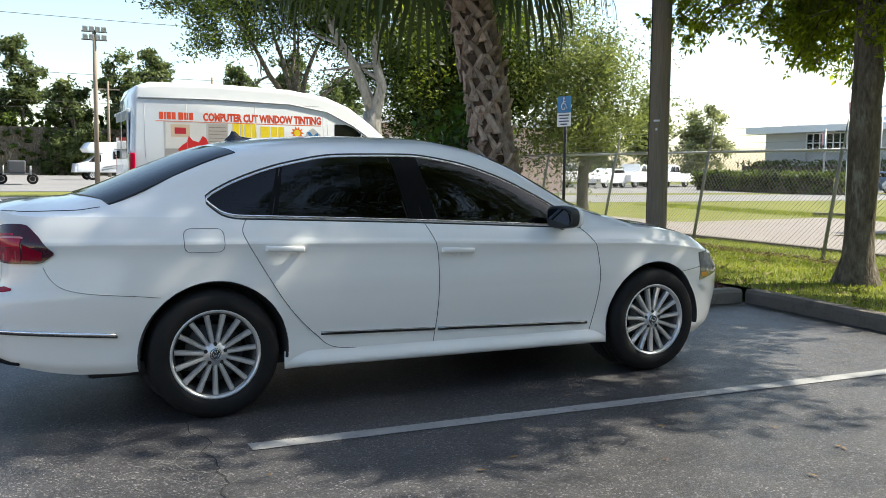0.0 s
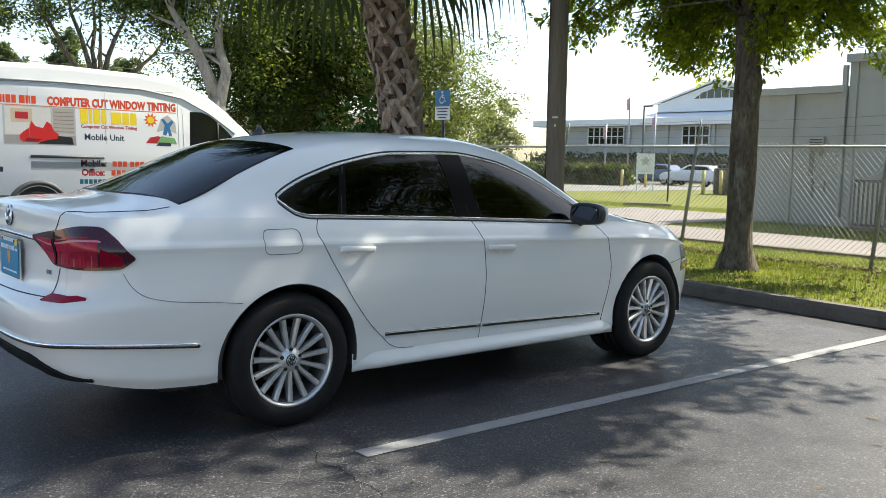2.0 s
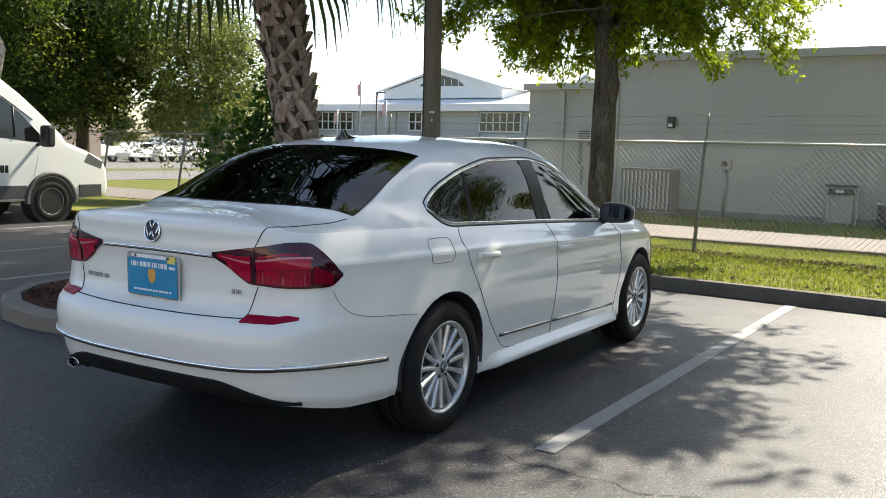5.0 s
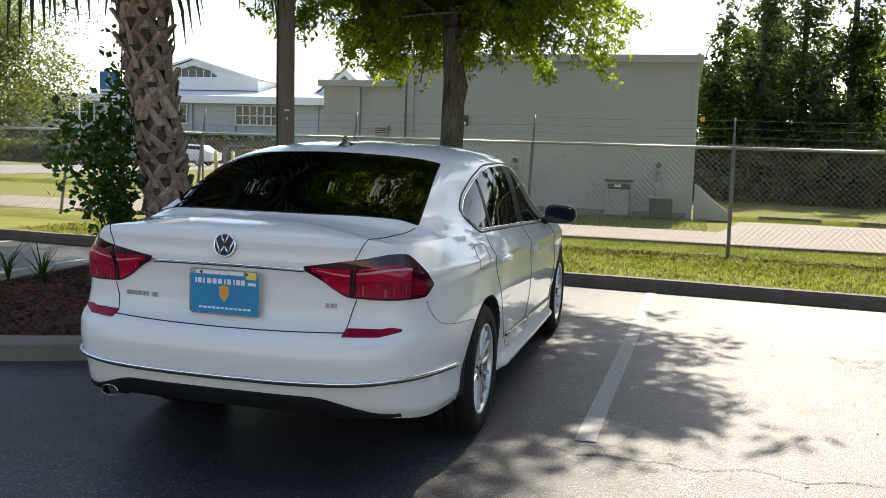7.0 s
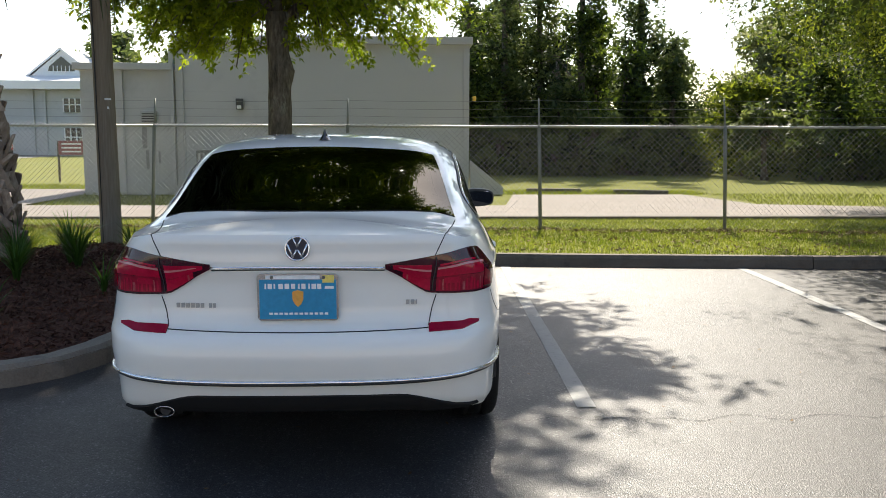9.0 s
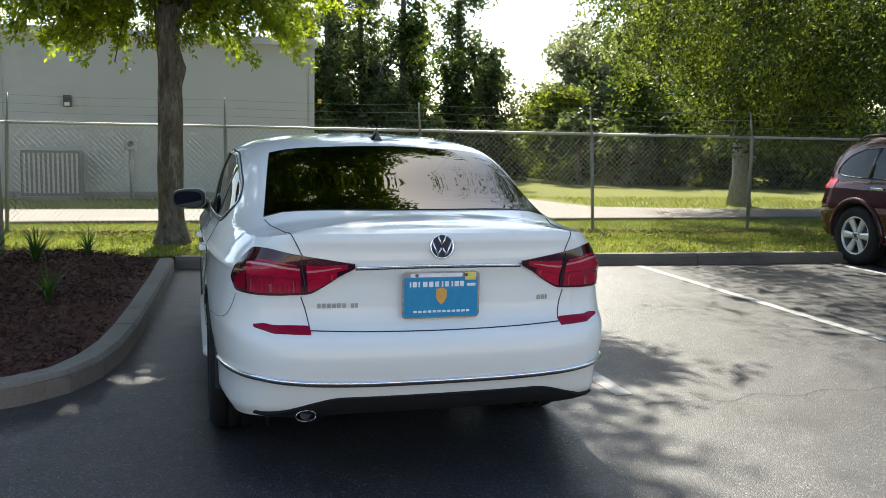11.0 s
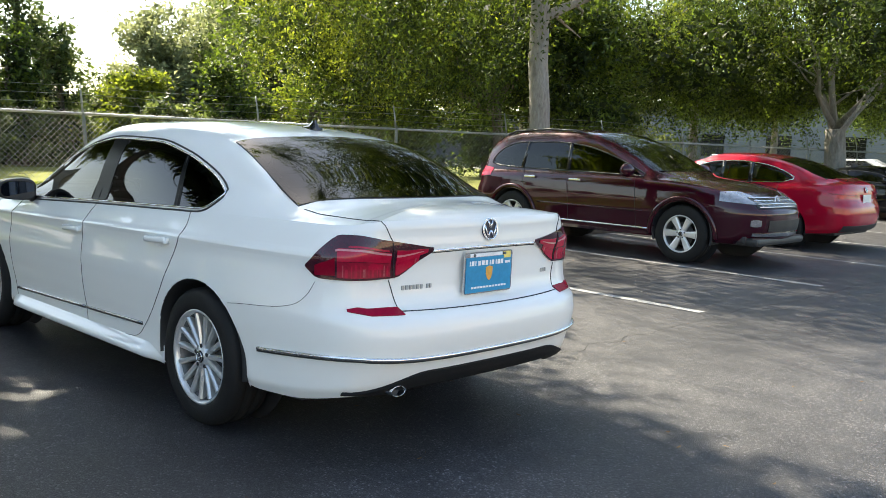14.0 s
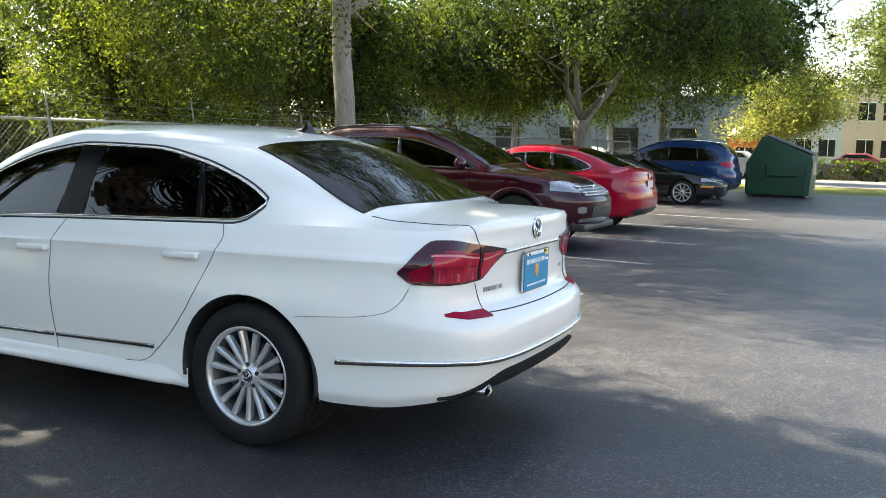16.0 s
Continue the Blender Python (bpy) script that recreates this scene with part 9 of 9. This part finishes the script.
wall_box("wall", -24, 8, -0.1, 3.2, 0, 8, surf("shed_grey", (0.05, 0.055, 0.065), (0.075, 0.08, 0.09), 1, 0.85), shed)
wall_box("roof", -24.5, 8.5, 3.2, 3.5, -0.6, 8.5, surf("shed_roof", (0.5, 0.52, 0.54), None, 1, 0.6), shed)
pk = thing("pink_building", "single-storey pinkish block building behind the oak", "building", (16, 38, 0), 0)
wall_box("wall", 0, 10, -0.1, 3.6, -4, 12, surf("pink_block", (0.50, 0.37, 0.31), (0.56, 0.42, 0.36), 1, 0.9), pk)
wall_box("roof", -0.3, 10.3, 3.6, 3.9, -4.4, 12.4, STUCCO_TRIM, pk)
wall_box("sign_board", -0.06, 0, 2.2, 2.9, 1.0, 3.2, SIGNWHITE, pk, "white wall sign")
yb = thing("yard_building", "white building with a red-edged flat roof beyond the yard", "building", (-12, 84, 0))
wall_box("wall", 0, 12, -0.1, 3.4, -8, 6, WHITEPAINT, yb)
wall_box("roof", -0.5, 12, 3.4, 3.8, -8.4, 6.6, surf("red_roof_edge", (0.45, 0.08, 0.06), None, 1, 0.7), yb)
for x in (-5, -2, 1, 4):
    wall_box("window", -0.05, 0.0, 0.9, 2.3, x, x + 1.4, GLOSSBLACK, yb)

# ---- green waste container ----
dump = thing("dumpster", "dark green steel waste container with sloping black lid", "dumpster", (0.78, -26.0, 0))
GREEN = surf("green_paint", (0.004, 0.044, 0.022), (0.007, 0.058, 0.028), 2, 0.5, 0.1, 30, spot=(0.06, 0.05, 0.03), spot_scale=4, spot_amount=0.0)
profile_body("bin", [(-0.92, 0.08), (0.92, 0.08), (0.95, 1.0), (0.50, 1.84), (0.42, 1.86), (-0.95, 1.30), (-1.0, 1.1)], -0.95, 0.95, GREEN, dump, 0.015)
profile_body("lid", [(0.44, 1.885), (-0.98, 1.32), (-0.98, 1.36), (0.44, 1.925)], -0.9, 0.9, GREYCLAD, dump, 0.006)
box("pocket", (-0.15, 1.0, 0.82), (0.95, 0.14, 0.34), GREEN, dump, "lifting pocket", bevel=0.02)
for x in (-0.8, 0.85):
    box("rib", (x, 0.965, 0.6), (0.06, 0.04, 1.0), GREEN, dump)
for x in (-0.8, 0.8):
    box("foot", (x, 0, 0.04), (0.12, 1.6, 0.08), DARKSTEEL, dump)
box("side_plate", (-0.99, 0.2, 0.9), (0.03, 0.5, 0.4), INK_BEIGE, dump, "pale worn notice plate")

# ---- woods, hedges and far trees ----


def simple_tree(name, label, at, height, radius, seed, leaf, size, n, low=0.25, bark=BARK, col=1.0, group=""):
    rng = np.random.default_rng(seed)
    k = 7
    blobs = []
    for i in range(k):
        t = i / (k - 1)
        z = height * (low + (1 - low) * (0.12 + 0.78 * t))
        r = radius * (0.55 + 0.5 * math.sin(math.pi * (0.2 + 0.7 * t))) * col
        a = rng.uniform(0, 6.28)
        blobs.append(((math.cos(a) * radius * 0.35 * (1 - t), math.sin(a) * radius * 0.35 * (1 - t), z), (r * rng.uniform(0.6, 0.9), r * rng.uniform(0.6, 0.9), height * (1 - low) * 0.17)))
    limbs = [((b[0][0] * 1.5, b[0][1] * 1.5, b[0][2]), radius * 0.025 + 0.02) for b in blobs[1:5]]
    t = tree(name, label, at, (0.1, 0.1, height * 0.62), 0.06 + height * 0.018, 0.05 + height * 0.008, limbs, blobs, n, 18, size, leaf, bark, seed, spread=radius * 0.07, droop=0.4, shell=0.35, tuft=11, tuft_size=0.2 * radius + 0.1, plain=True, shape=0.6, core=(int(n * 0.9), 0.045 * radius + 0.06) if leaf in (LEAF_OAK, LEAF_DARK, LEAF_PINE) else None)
    if group:
        tagged(t, group=group)
    return t


def wood_column(at, height, radius, seed, leaf=LEAF_DARK, gap=0.0):
    """A tall narrow tree hung with vines: a stack of ragged clumps round a trunk that shows at the top."""
    rng = np.random.default_rng(seed)
    blobs, k = [], 9
    for i in range(k):
        t = i / (k - 1)
        r = radius * (1.15 - 0.75 * t) * rng.uniform(0.7, 1.15)
        a = rng.uniform(0, 6.28)
        blobs.append(((0.4 * r * math.cos(a), 0.4 * r * math.sin(a), height * (0.06 + 0.9 * t)), (r, r, height * 0.075)))
    limbs = [((blobs[j][0][0] * 2.2, blobs[j][0][1] * 2.2, blobs[j][0][2] + 0.5), 0.05) for j in (5, 6, 7)]
    t = tree("wood_tree", "tall dark vine-hung tree at the edge of the wood", at, (0.15, 0.1, height * 0.9), 0.2, 0.07, limbs, blobs, 480, 13, 0.125, leaf, BARK, seed, spread=0.17, droop=0.5, shell=0.4, tuft=9, tuft_size=0.55, plain=True, shape=0.6, core=(900, 0.15))
    return tagged(t, group="edge of the wood")


WOOD = ((34, -3.3, 8.0, 1.3), (32.5, -4.6, 9.5, 1.0), (34, -6.3, 10.5, 1.25), (33, -7.9, 11.5, 1.1), (36, -5.4, 7.5, 1.3), (33.5, -10.5, 13.0, 1.05), (36, -9.2, 6.5, 1.2), (31.5, -11.4, 5.2, 1.1), (35.5, -7.2, 6.6, 1.4), (31.5, -3.0, 5.6, 1.2), (36, -12.4, 5.6, 1.3), (31.0, -6.6, 5.0, 1.3), (31.2, -9.4, 4.8, 1.2))
for i, (x, y, h, r) in enumerate(WOOD):
    wood_column((x, y, -0.03), h, r, 100 + i, LEAF_DARK if i % 3 else LEAF_OAK)
BUSHES = ((30, -13.6, 4.0, 2.0), (27, -16.2, 4.6, 2.2), (33, -17.5, 5.4, 2.6), (25.5, -19, 4.4, 2.2), (30, -20.5, 6.4, 2.6), (24, -22, 4.6, 2.4), (27.5, -24, 7.5, 3.0), (22.5, -26, 5.0, 2.6), (35, -15.0, 4.2, 2.2), (33, -28, 9.5, 3.4), (38, -22, 8.0, 3.0))
for i, (x, y, h, r) in enumerate(BUSHES):
    simple_tree("wood_tree", "sunlit light green bushy tree at the edge of the wood", (x, y, -0.03), h, r, 140 + i, LEAF_SPRAY if i % 3 == 0 else LEAF_OAK, 0.10, 560, 0.0, group="edge of the wood")
# dark undergrowth under the wood
for i in range(13):
    y = -2.4 - i * 1.8
    simple_tree("undergrowth", "dark dense shrub under the trees", ((30.2 if i < 6 else 27.0 - 0.45 * (i - 6)) + 0.7 * math.sin(i * 1.7), y, -0.03), 2.3 + 0.6 * math.sin(i * 2.3), 1.5, 300 + i, LEAF_DARK, 0.13, 130, 0.0, group="undergrowth")
for i, (x, y, h, r) in enumerate(((12.5, -17, 6.5, 3.4), (13, -27, 7, 3.6), (17, -22, 8, 3.6), (14, -36, 7, 3.8), (2.1, -40, 5.2, 3.0), (12, -45, 7.5, 3.4), (15.4, -12.6, 8.5, 3.1))):
    simple_tree("oak_tree", "broad oak with mixed light and dark green leaves", (x, y, -0.03), h, r, 180 + i, LEAF_OAK if i != 4 else LEAF_LIME, 0.075, 1900, (0.3, 0.42, 0.42, 0.44, 0.45, 0.44, 0.22)[i], BARK_PALE, group="oaks along the fence")
for i, (x, y, h, r) in enumerate(((33.5, -16.8, 6.6, 3.0), (35, -22.0, 10.0, 4.4))):
    simple_tree("broadleaf_tree", "hazy grey-green tree behind the wood's edge", (x, y, -0.03), h, r, 240 + i, LEAF_PALE, 0.13, 800, 0.1, group="pale trees behind")
simple_tree("oak_tree", "low light green oak beyond the fence", (14.5, -24.5, -0.03), 5.8, 2.6, 192, LEAF_OLIVE, 0.07, 1200, 0.18, BARK_PALE, group="oaks along the fence")
# over the street on the other side
simple_tree("broadleaf_tree", "tall leafy tree past the side street", (-2.5, -50, -0.03), 10.5, 4.0, 216, LEAF_OLIVE, 0.13, 1100, 0.45)
simple_tree("broadleaf_tree", "airy light green tree beyond the fence", (11.9, 12.9, -0.03), 5.2, 2.2, 211, LEAF_OLIVE, 0.05, 1500, 0.26)
simple_tree("broadleaf_tree", "dense dark green tree beyond the fence", (10.2, 15.6, -0.03), 6.5, 2.3, 212, LEAF_OAK, 0.075, 1500, 0.30)
simple_tree("broadleaf_tree", "dense dark green tree beyond the fence", (11.5, 19.0, -0.03), 7.0, 2.4, 213, LEAF_OAK, 0.09, 1000, 0.28)
for i, (x, y, h, r) in enumerate(((49, 57, 7.2, 2.4), (53.0, 54.5, 6.4, 3.0), (46, 60, 6.4, 2.6))):
    simple_tree("broadleaf_tree", "rounded grey-green tree by the far car park", (x, y, -0.03), h, r, 220 + i, LEAF_OAK if i == 0 else LEAF_PALE, 0.17, 480, 0.12)
for i in range(16):
    x = -34 + i * 5.0
    h = 13.0 + 2.4 * math.sin(i * 2.1)
    simple_tree("pine_tree", "tall pine with rounded dark crown on the skyline", (x, 108 + 6 * math.sin(i * 1.3), -0.03), h, 3.6, 240 + i, LEAF_PINE, 0.30, 520, 0.10 + 0.2 * (i % 3 == 0), group="pines on the skyline")
for i in range(9):
    simple_tree("wood_tree", "dark tree closing the distance", (70 + 3 * math.sin(i), -40 + i * 8, -0.03), (5.0 if i < 3 else 9.0 + 2 * math.sin(i * 1.9)), 4.8, 270 + i, LEAF_DARK, 0.36, 280, 0.0, group="far wood")
for i in (0, 1, 3, 4, 5, 6):
    simple_tree("broadleaf_tree", "green tree past the side street", (-14 + i * 8.5, -82 - 4 * math.sin(i), -0.03), 10 + 2 * math.sin(i * 1.9), 5, 285 + i, LEAF_OAK, 0.34, 280, 0.1, group="trees past the street")


def hedge(name, label, x0, y0, x1, y1, h, w, n, seed, leaf=0.14):
    rng = np.random.default_rng(seed)
    t = rng.random(n)
    c = np.c_[x0 + (x1 - x0) * t + rng.uniform(-w, w, n), y0 + (y1 - y0) * t + rng.uniform(-w, w, n), h * rng.random(n) ** 0.7]
    q = leaf_cloud(rng, c, (0.1, 0.1, 0.08), 7, leaf, 0.0, 0.5)
    ob = thing(name, label, "hedge")
    quads("leaves", q, len(q) // 4, LEAF_OAK, ob)
    bm = bmesh.new()
    d = math.degrees(math.atan2(y1 - y0, x1 - x0))
    add_box(bm, ((x0 + x1) / 2, (y0 + y1) / 2, h * 0.4), (math.hypot(x1 - x0, y1 - y0), w * 1.2, h * 0.8), d)
    part("inner_wood", bm, BARK, ob)
    return ob


hedge("shrub_belt", "dark belt of shrubs under the pines", -50, 104, 48, 104, 6.6, 1.5, 2400, 54, 0.4)
hedge("hedge", "clipped dark green hedge by the far road", 43, 43.0, 43, 31.4, 1.25, 0.7, 1500, 51)
hedge("hedge", "row of shrubs against the school wall", 62, 58, 62, 30, 2.3, 0.8, 1500, 52)
hedge("hedge", "low green shrubs beyond the side street", -6, -47.5, 22, -47.5, 1.0, 0.6, 900, 53)

# ---- far vehicles ----


def pickup(at, rz, label, colour=None):
    root = thing("pickup_truck", label, "pickup truck", at, rz, group="far vehicles")
    c = colour or VANWHITE
    profile_body("body", [(-1.15, 0.5), (-1.15, 1.1), (0.85, 1.1), (0.95, 1.15), (1.2, 1.75), (2.25, 1.8), (2.9, 1.2), (4.1, 1.1), (4.3, 0.95), (4.3, 0.45), (3.9, 0.4), (-0.8, 0.4)], -0.95, 0.95, c, root, 0.07, taper=0.2, taper_from=1.15)
    profile_body("cab_glass", [(1.02, 1.2), (1.2, 1.6), (2.2, 1.66), (2.66, 1.22)], -0.962, 0.962, GLOSSBLACK, root, 0.02, taper=0.2, taper_from=1.15)
    for x in (1.16, 1.72):
        box("pillar", (x, 0, 1.42), (0.07, 1.86, 0.5), c, root, bevel=0.01)
    for y in (-0.90, 0.90):
        for x in (0.0, 3.4):
            make_wheel(root, x, y * 1.02, 1 if y > 0 else -1, 0.38, 0.22, 6, spoke_w=(0.03, 0.04), fine=0.4)
    box("rear_window", (1.02, 0, 1.48), (0.06, 1.3, 0.36), GLOSSBLACK, root, ry=-20)
    box("tail_bumper", (-1.2, 0, 0.55), (0.12, 1.7, 0.16), CHROME, root, bevel=0.03)
    for y in (-0.85, 0.85):
        box("tail_lamp", (-1.16, y, 0.92), (0.06, 0.14, 0.34), LAMP_RED, root, bevel=0.02)
    return root


PICKUPS = ((36.4, 48.9, 200), (44.5, 51.0, 205), (48.3, 51.8, 200), (31.0, 56.0, 25))
for x, y, rz in PICKUPS:
    pickup((x, y, 0), rz, "white pickup truck in the car park across the street")


def hatch(at, rz, label, colour):
    root = thing("far_car", label, "car", at, rz, group="far vehicles")
    profile_body("body", [(-0.9, 0.4), (-0.95, 0.9), (-0.6, 1.0), (-0.1, 1.36), (1.3, 1.42), (2.1, 1.0), (3.2, 0.85), (3.45, 0.65), (3.4, 0.35), (-0.7, 0.3)], -0.86, 0.86, colour, root, 0.09, taper=0.3, taper_from=0.95)
    for y in (-0.8, 0.8):
        flat_poly("window", [(-0.35, 1.0), (1.85, 1.0), (1.25, 1.32), (0.0, 1.30)], GLOSSBLACK, root, pose(0, y, 0, 90, 0, 0), -0.03 if y > 0 else 0.01, "", 0.02)
        for x in (0.0, 2.6):
            make_wheel(root, x, y * 1.06, 1 if y > 0 else -1, 0.32, 0.2, 6, spoke_w=(0.03, 0.04), fine=0.4)
    return root


hatch((40.2, 49.4, 0), 205, "white saloon between the pickup trucks", VANWHITE)
hatch((0.9, -66, 0), 180, "dark red saloon on the side street", flatcol("maroon", (0.20, 0.03, 0.03)))
hatch((4.5, -43, 0), 0, "grey saloon on the side street", flatcol("car_grey", (0.25, 0.27, 0.29)))
hatch((13.0, -41.5, 0), 180, "white car parked past the trees", VANWHITE)
hatch((19.5, -41.5, 0), 180, "silver car parked past the trees", flatcol("car_silver", (0.5, 0.5, 0.52)))
hatch((50.0, 33.0, 0), 95, "blue-grey car by the hedge", flatcol("car_blue", (0.08, 0.12, 0.2)))
hatch((49.0, 29.0, 0), 95, "white car by the hedge", VANWHITE)

rv = thing("motorhome", "white motorhome with dark swoosh stripes parked in the yard", "motorhome", (4.0, 72, 0), 8)
profile_body("body", [(0, 0.6), (0.1, 1.3), (0.9, 1.5), (1.9, 2.1), (0.9, 2.2), (0.7, 2.5), (1.1, 3.0), (2.3, 3.05), (7.5, 3.0), (7.5, 0.6)], -1.15, 1.15, VANWHITE, rv, 0.1)
for x, w in ((6.6, 1.1), (4.9, 0.8), (3.3, 1.0)):
    box("window", (x, -1.16, 2.0), (w, 0.03, 0.6), GLOSSBLACK, rv, bevel=0.01)
flat_poly("cab_window", [(1.85, 1.45), (1.85, 2.0), (1.5, 2.0), (0.9, 1.45)], GLOSSBLACK, rv, pose(0, -1.15, 0, 90, 0, 0), 0.01)
for pts in ([(0.2, 1.5), (2, 1.2), (4, 1.3), (5.5, 1.0)], [(0.2, 1.2), (2.2, 0.95), (4.2, 1.1), (5.6, 0.8)], [(1.5, 2.6), (3, 2.4), (4.6, 2.5)]):
    tube("stripe", [(7.5 - x, -1.155, z) for x, z in pts], 0.06, INK_GREY, rv, n=5)
box("roof_unit", (5.0, 0, 3.15), (0.9, 0.8, 0.25), WHITEPAINT, rv, bevel=0.05)
for x in (1.2, 5.9):
    for y in (-1.1, 1.1):
        make_wheel(rv, x, y, 1 if y > 0 else -1, 0.4, 0.22, 6, spoke_w=(0.03, 0.04), fine=0.4)
rv2 = copy_thing(rv, pose(-9.5, 66, 0, 0, 0, 4))
trailer = thing("utility_trailer", "small open trailer with equipment in the yard", "trailer", (-0.3, 55, 0))
box("deck", (0, 0, 0.6), (1.6, 2.6, 0.08), DARKSTEEL, trailer)
box("load", (0, 0.2, 1.05), (1.0, 1.2, 0.8), GREYCLAD, trailer, "dark machine under cover", bevel=0.1)
for x in (-0.75, 0.75):
    tube("side_rail", [(x, -1.3, 0.6), (x, -1.3, 1.1), (x, 1.3, 1.1), (x, 1.3, 0.6)], 0.03, GALV, trailer)
    make_wheel(trailer, x * 1.15, 0, 1, 0.33, 0.2, 6, fine=0.4)

fl = thing("floodlight_pole", "tall grey pole with a cluster of floodlights", "light pole", (4.3, 55, 0))
tube("shaft", [(0, 0, 0), (0, 0, 9.6)], [0.16, 0.11], POLEWOOD, fl)
for z in (9.0, 9.5):
    box("cross_arm", (0, 0, z), (1.5, 0.1, 0.08), DARKSTEEL, fl)
    for x in (-0.55, -0.18, 0.18, 0.55):
        box("floodlight", (x, -0.2, z + 0.15), (0.3, 0.25, 0.32), GALV, fl, bevel=0.05, rx=15)
for x, y, h in ((8.5, 90, 9.5), (20, 96, 11), (14, 92, 10)):
    up = thing("power_pole", "wooden power pole with a cross-arm on the skyline", "pole", (x, y, 0), group="power poles")
    tube("shaft", [(0, 0, 0), (0, 0, h)], [0.16, 0.1], POLEWOOD, up)
    box("cross_arm", (0, 0, h - 0.8), (2.2, 0.12, 0.12), POLEWOOD, up)
wires = thing("power_lines", "thin dark overhead power lines crossing the sky", "power line", kind="structure")
for z0, z1, y in ((8.2, 8.6, 60), (10.4, 11.5, 50), (6.9, 7.0, 70), (6.4, 6.5, 71)):
    w = tube("power_line", [(-40 + 12 * k, y + 2 * k, z0 + (z1 - z0) * k / 6 - 0.5 * math.sin(math.pi * k / 6)) for k in range(7)], 0.02, BLACKPL, wires, n=4)

stop = thing("stop_sign", "red octagonal stop sign on a steel post", "sign", (3.7, 31.6, 0), -98)
tube("post", [(0, 0, 0), (0, 0, 2.9)], 0.03, GALV, stop)
pm = Matrix.Translation((0.04, 0, 2.6)) @ pose(0, 0, 0, 90, 0, 90)
flat_poly("plate_edge", [(0.40 * math.cos(radians(22.5 + 45 * i)), 0.40 * math.sin(radians(22.5 + 45 * i))) for i in range(8)], SIGNWHITE, stop, pm, 0)
flat_poly("plate", [(0.37 * math.cos(radians(22.5 + 45 * i)), 0.37 * math.sin(radians(22.5 + 45 * i))) for i in range(8)], surf("sign_red", (0.42, 0.02, 0.03), None, 5, 0.5), stop, pm, 0.004)
text_mesh("lettering", "STOP", 0.30, SIGNWHITE, stop, pm @ Matrix.Translation((0, 0, 0.009)), 0.001, squash=0.9)
copy_thing(stop, pose(43.0, 20.2, -0.97, 0, 0, 204) @ Matrix.Scale(0.7, 4))
dk = pickup((6.2, 20.0, 0), 180, "dark pickup truck waiting behind the van", flatcol("dark_grey_paint", (0.03, 0.032, 0.035)))

fs = thing("yard_sign", "white notice board with a pale star emblem on two posts", "sign", (33.4, 22.5, 0), 36)
for y in (-0.38, 0.38):
    box("post", (0, y, 0.8), (0.06, 0.06, 1.6), WHITEPAINT, fs)
box("plate", (-0.05, 0, 1.38), (0.03, 0.86, 1.0), SIGNWHITE, fs, bevel=0.006)
flat_poly("star", [((0.28 if i % 2 == 0 else 0.12) * math.sin(math.pi * i / 5), (0.28 if i % 2 == 0 else 0.12) * math.cos(math.pi * i / 5)) for i in range(10)], INK_GREY, fs, Matrix.Translation((-0.068, 0, 1.5)) @ pose(0, 0, 0, 90, 0, -90), 0.002)
for k in range(2):
    box("writing", (-0.069, 0, 1.08 - 0.09 * k), (0.005, 0.5, 0.03), INK_GREY, fs)
tp = thing("marker_post", "thin dark steel post on the grass verge", "post", (25.9, 15.7, 0))
tube("shaft", [(0, 0, -0.15), (0, 0, 1.75)], 0.035, BLACKPL, tp)
rs = thing("notice_board", "low maroon notice board on two posts", "sign", (24, 10.0, 0))
for y in (-0.42, 0.42):
    box("post", (0, y, 0.65), (0.06, 0.06, 1.3), BARK, rs)
box("board", (-0.04, 0, 1.08), (0.04, 0.80, 0.44), surf("maroon_board", (0.25, 0.08, 0.08), None, 4, 0.7), rs)
for k in range(3):
    box("writing", (-0.064, 0, 1.2 - 0.12 * k), (0.006, 0.6, 0.05), SIGNWHITE, rs)
bn = thing("bin_enclosure", "dark slatted enclosure for bins by the far path", "bin", (36.2, 19.7, 0), 36)
box("body", (0, 0, 0.62), (1.1, 1.3, 1.24), GREYCLAD, bn, bevel=0.02)
for k in range(7):
    box("slat", (-0.565, -0.57 + 0.19 * k, 0.62), (0.03, 0.12, 1.16), BARK, bn)
box("lid", (0, 0.1, 1.33), (0.9, 0.8, 0.18), BLACKPL, bn, bevel=0.05)
hyd = thing("hydrant", "red and white hydrant post on the grass", "hydrant", (47.5, 24.5, 0))
cyl("barrel", (0, 0, 0), (0, 0, 0.9), 0.26, SIGNWHITE, hyd)
cyl("cap", (0, 0, 0.9), (0, 0, 1.25), 0.30, surf("hydrant_red", (0.4, 0.03, 0.02), None, 4, 0.5), hyd, r1=0.08)
BOLLARD = surf("bollard_yellow", (0.52, 0.42, 0.13), (0.6, 0.5, 0.2), 4, 0.6)
for x, y, h in ((34.9, 20.2, 1.1), (35.3, 19.5, 1.1), (46.3, 24.7, 1.1), (46.6, 23.9, 1.1), (40.5, 29.6, 1.0), (41.2, 28.4, 1.0)):
    bl = thing("bollard", "slim faded yellow bollard by the far path", "bollard", (x, y, 0), group="bollards")
    cyl("post", (0, 0, 0), (0, 0, h), 0.085, BOLLARD, bl, n=12)
    cyl("cap", (0, 0, h), (0, 0, h + 0.05), 0.085, BOLLARD, bl, r1=0.03, n=12)

# ---- plain unseen walls, added for reflections, that close the place behind the walk ----
shop = thing("shop_building", "plain low beige building added out of view across the car park", "building", (-26, -4, 0))
wall_box("wall", -22, 26, -0.1, 4.6, -8, 0, BEIGE, shop)
wall_box("roof", -22.3, 26.3, 4.6, 5.0, -8.3, 0.3, STUCCO_TRIM, shop)
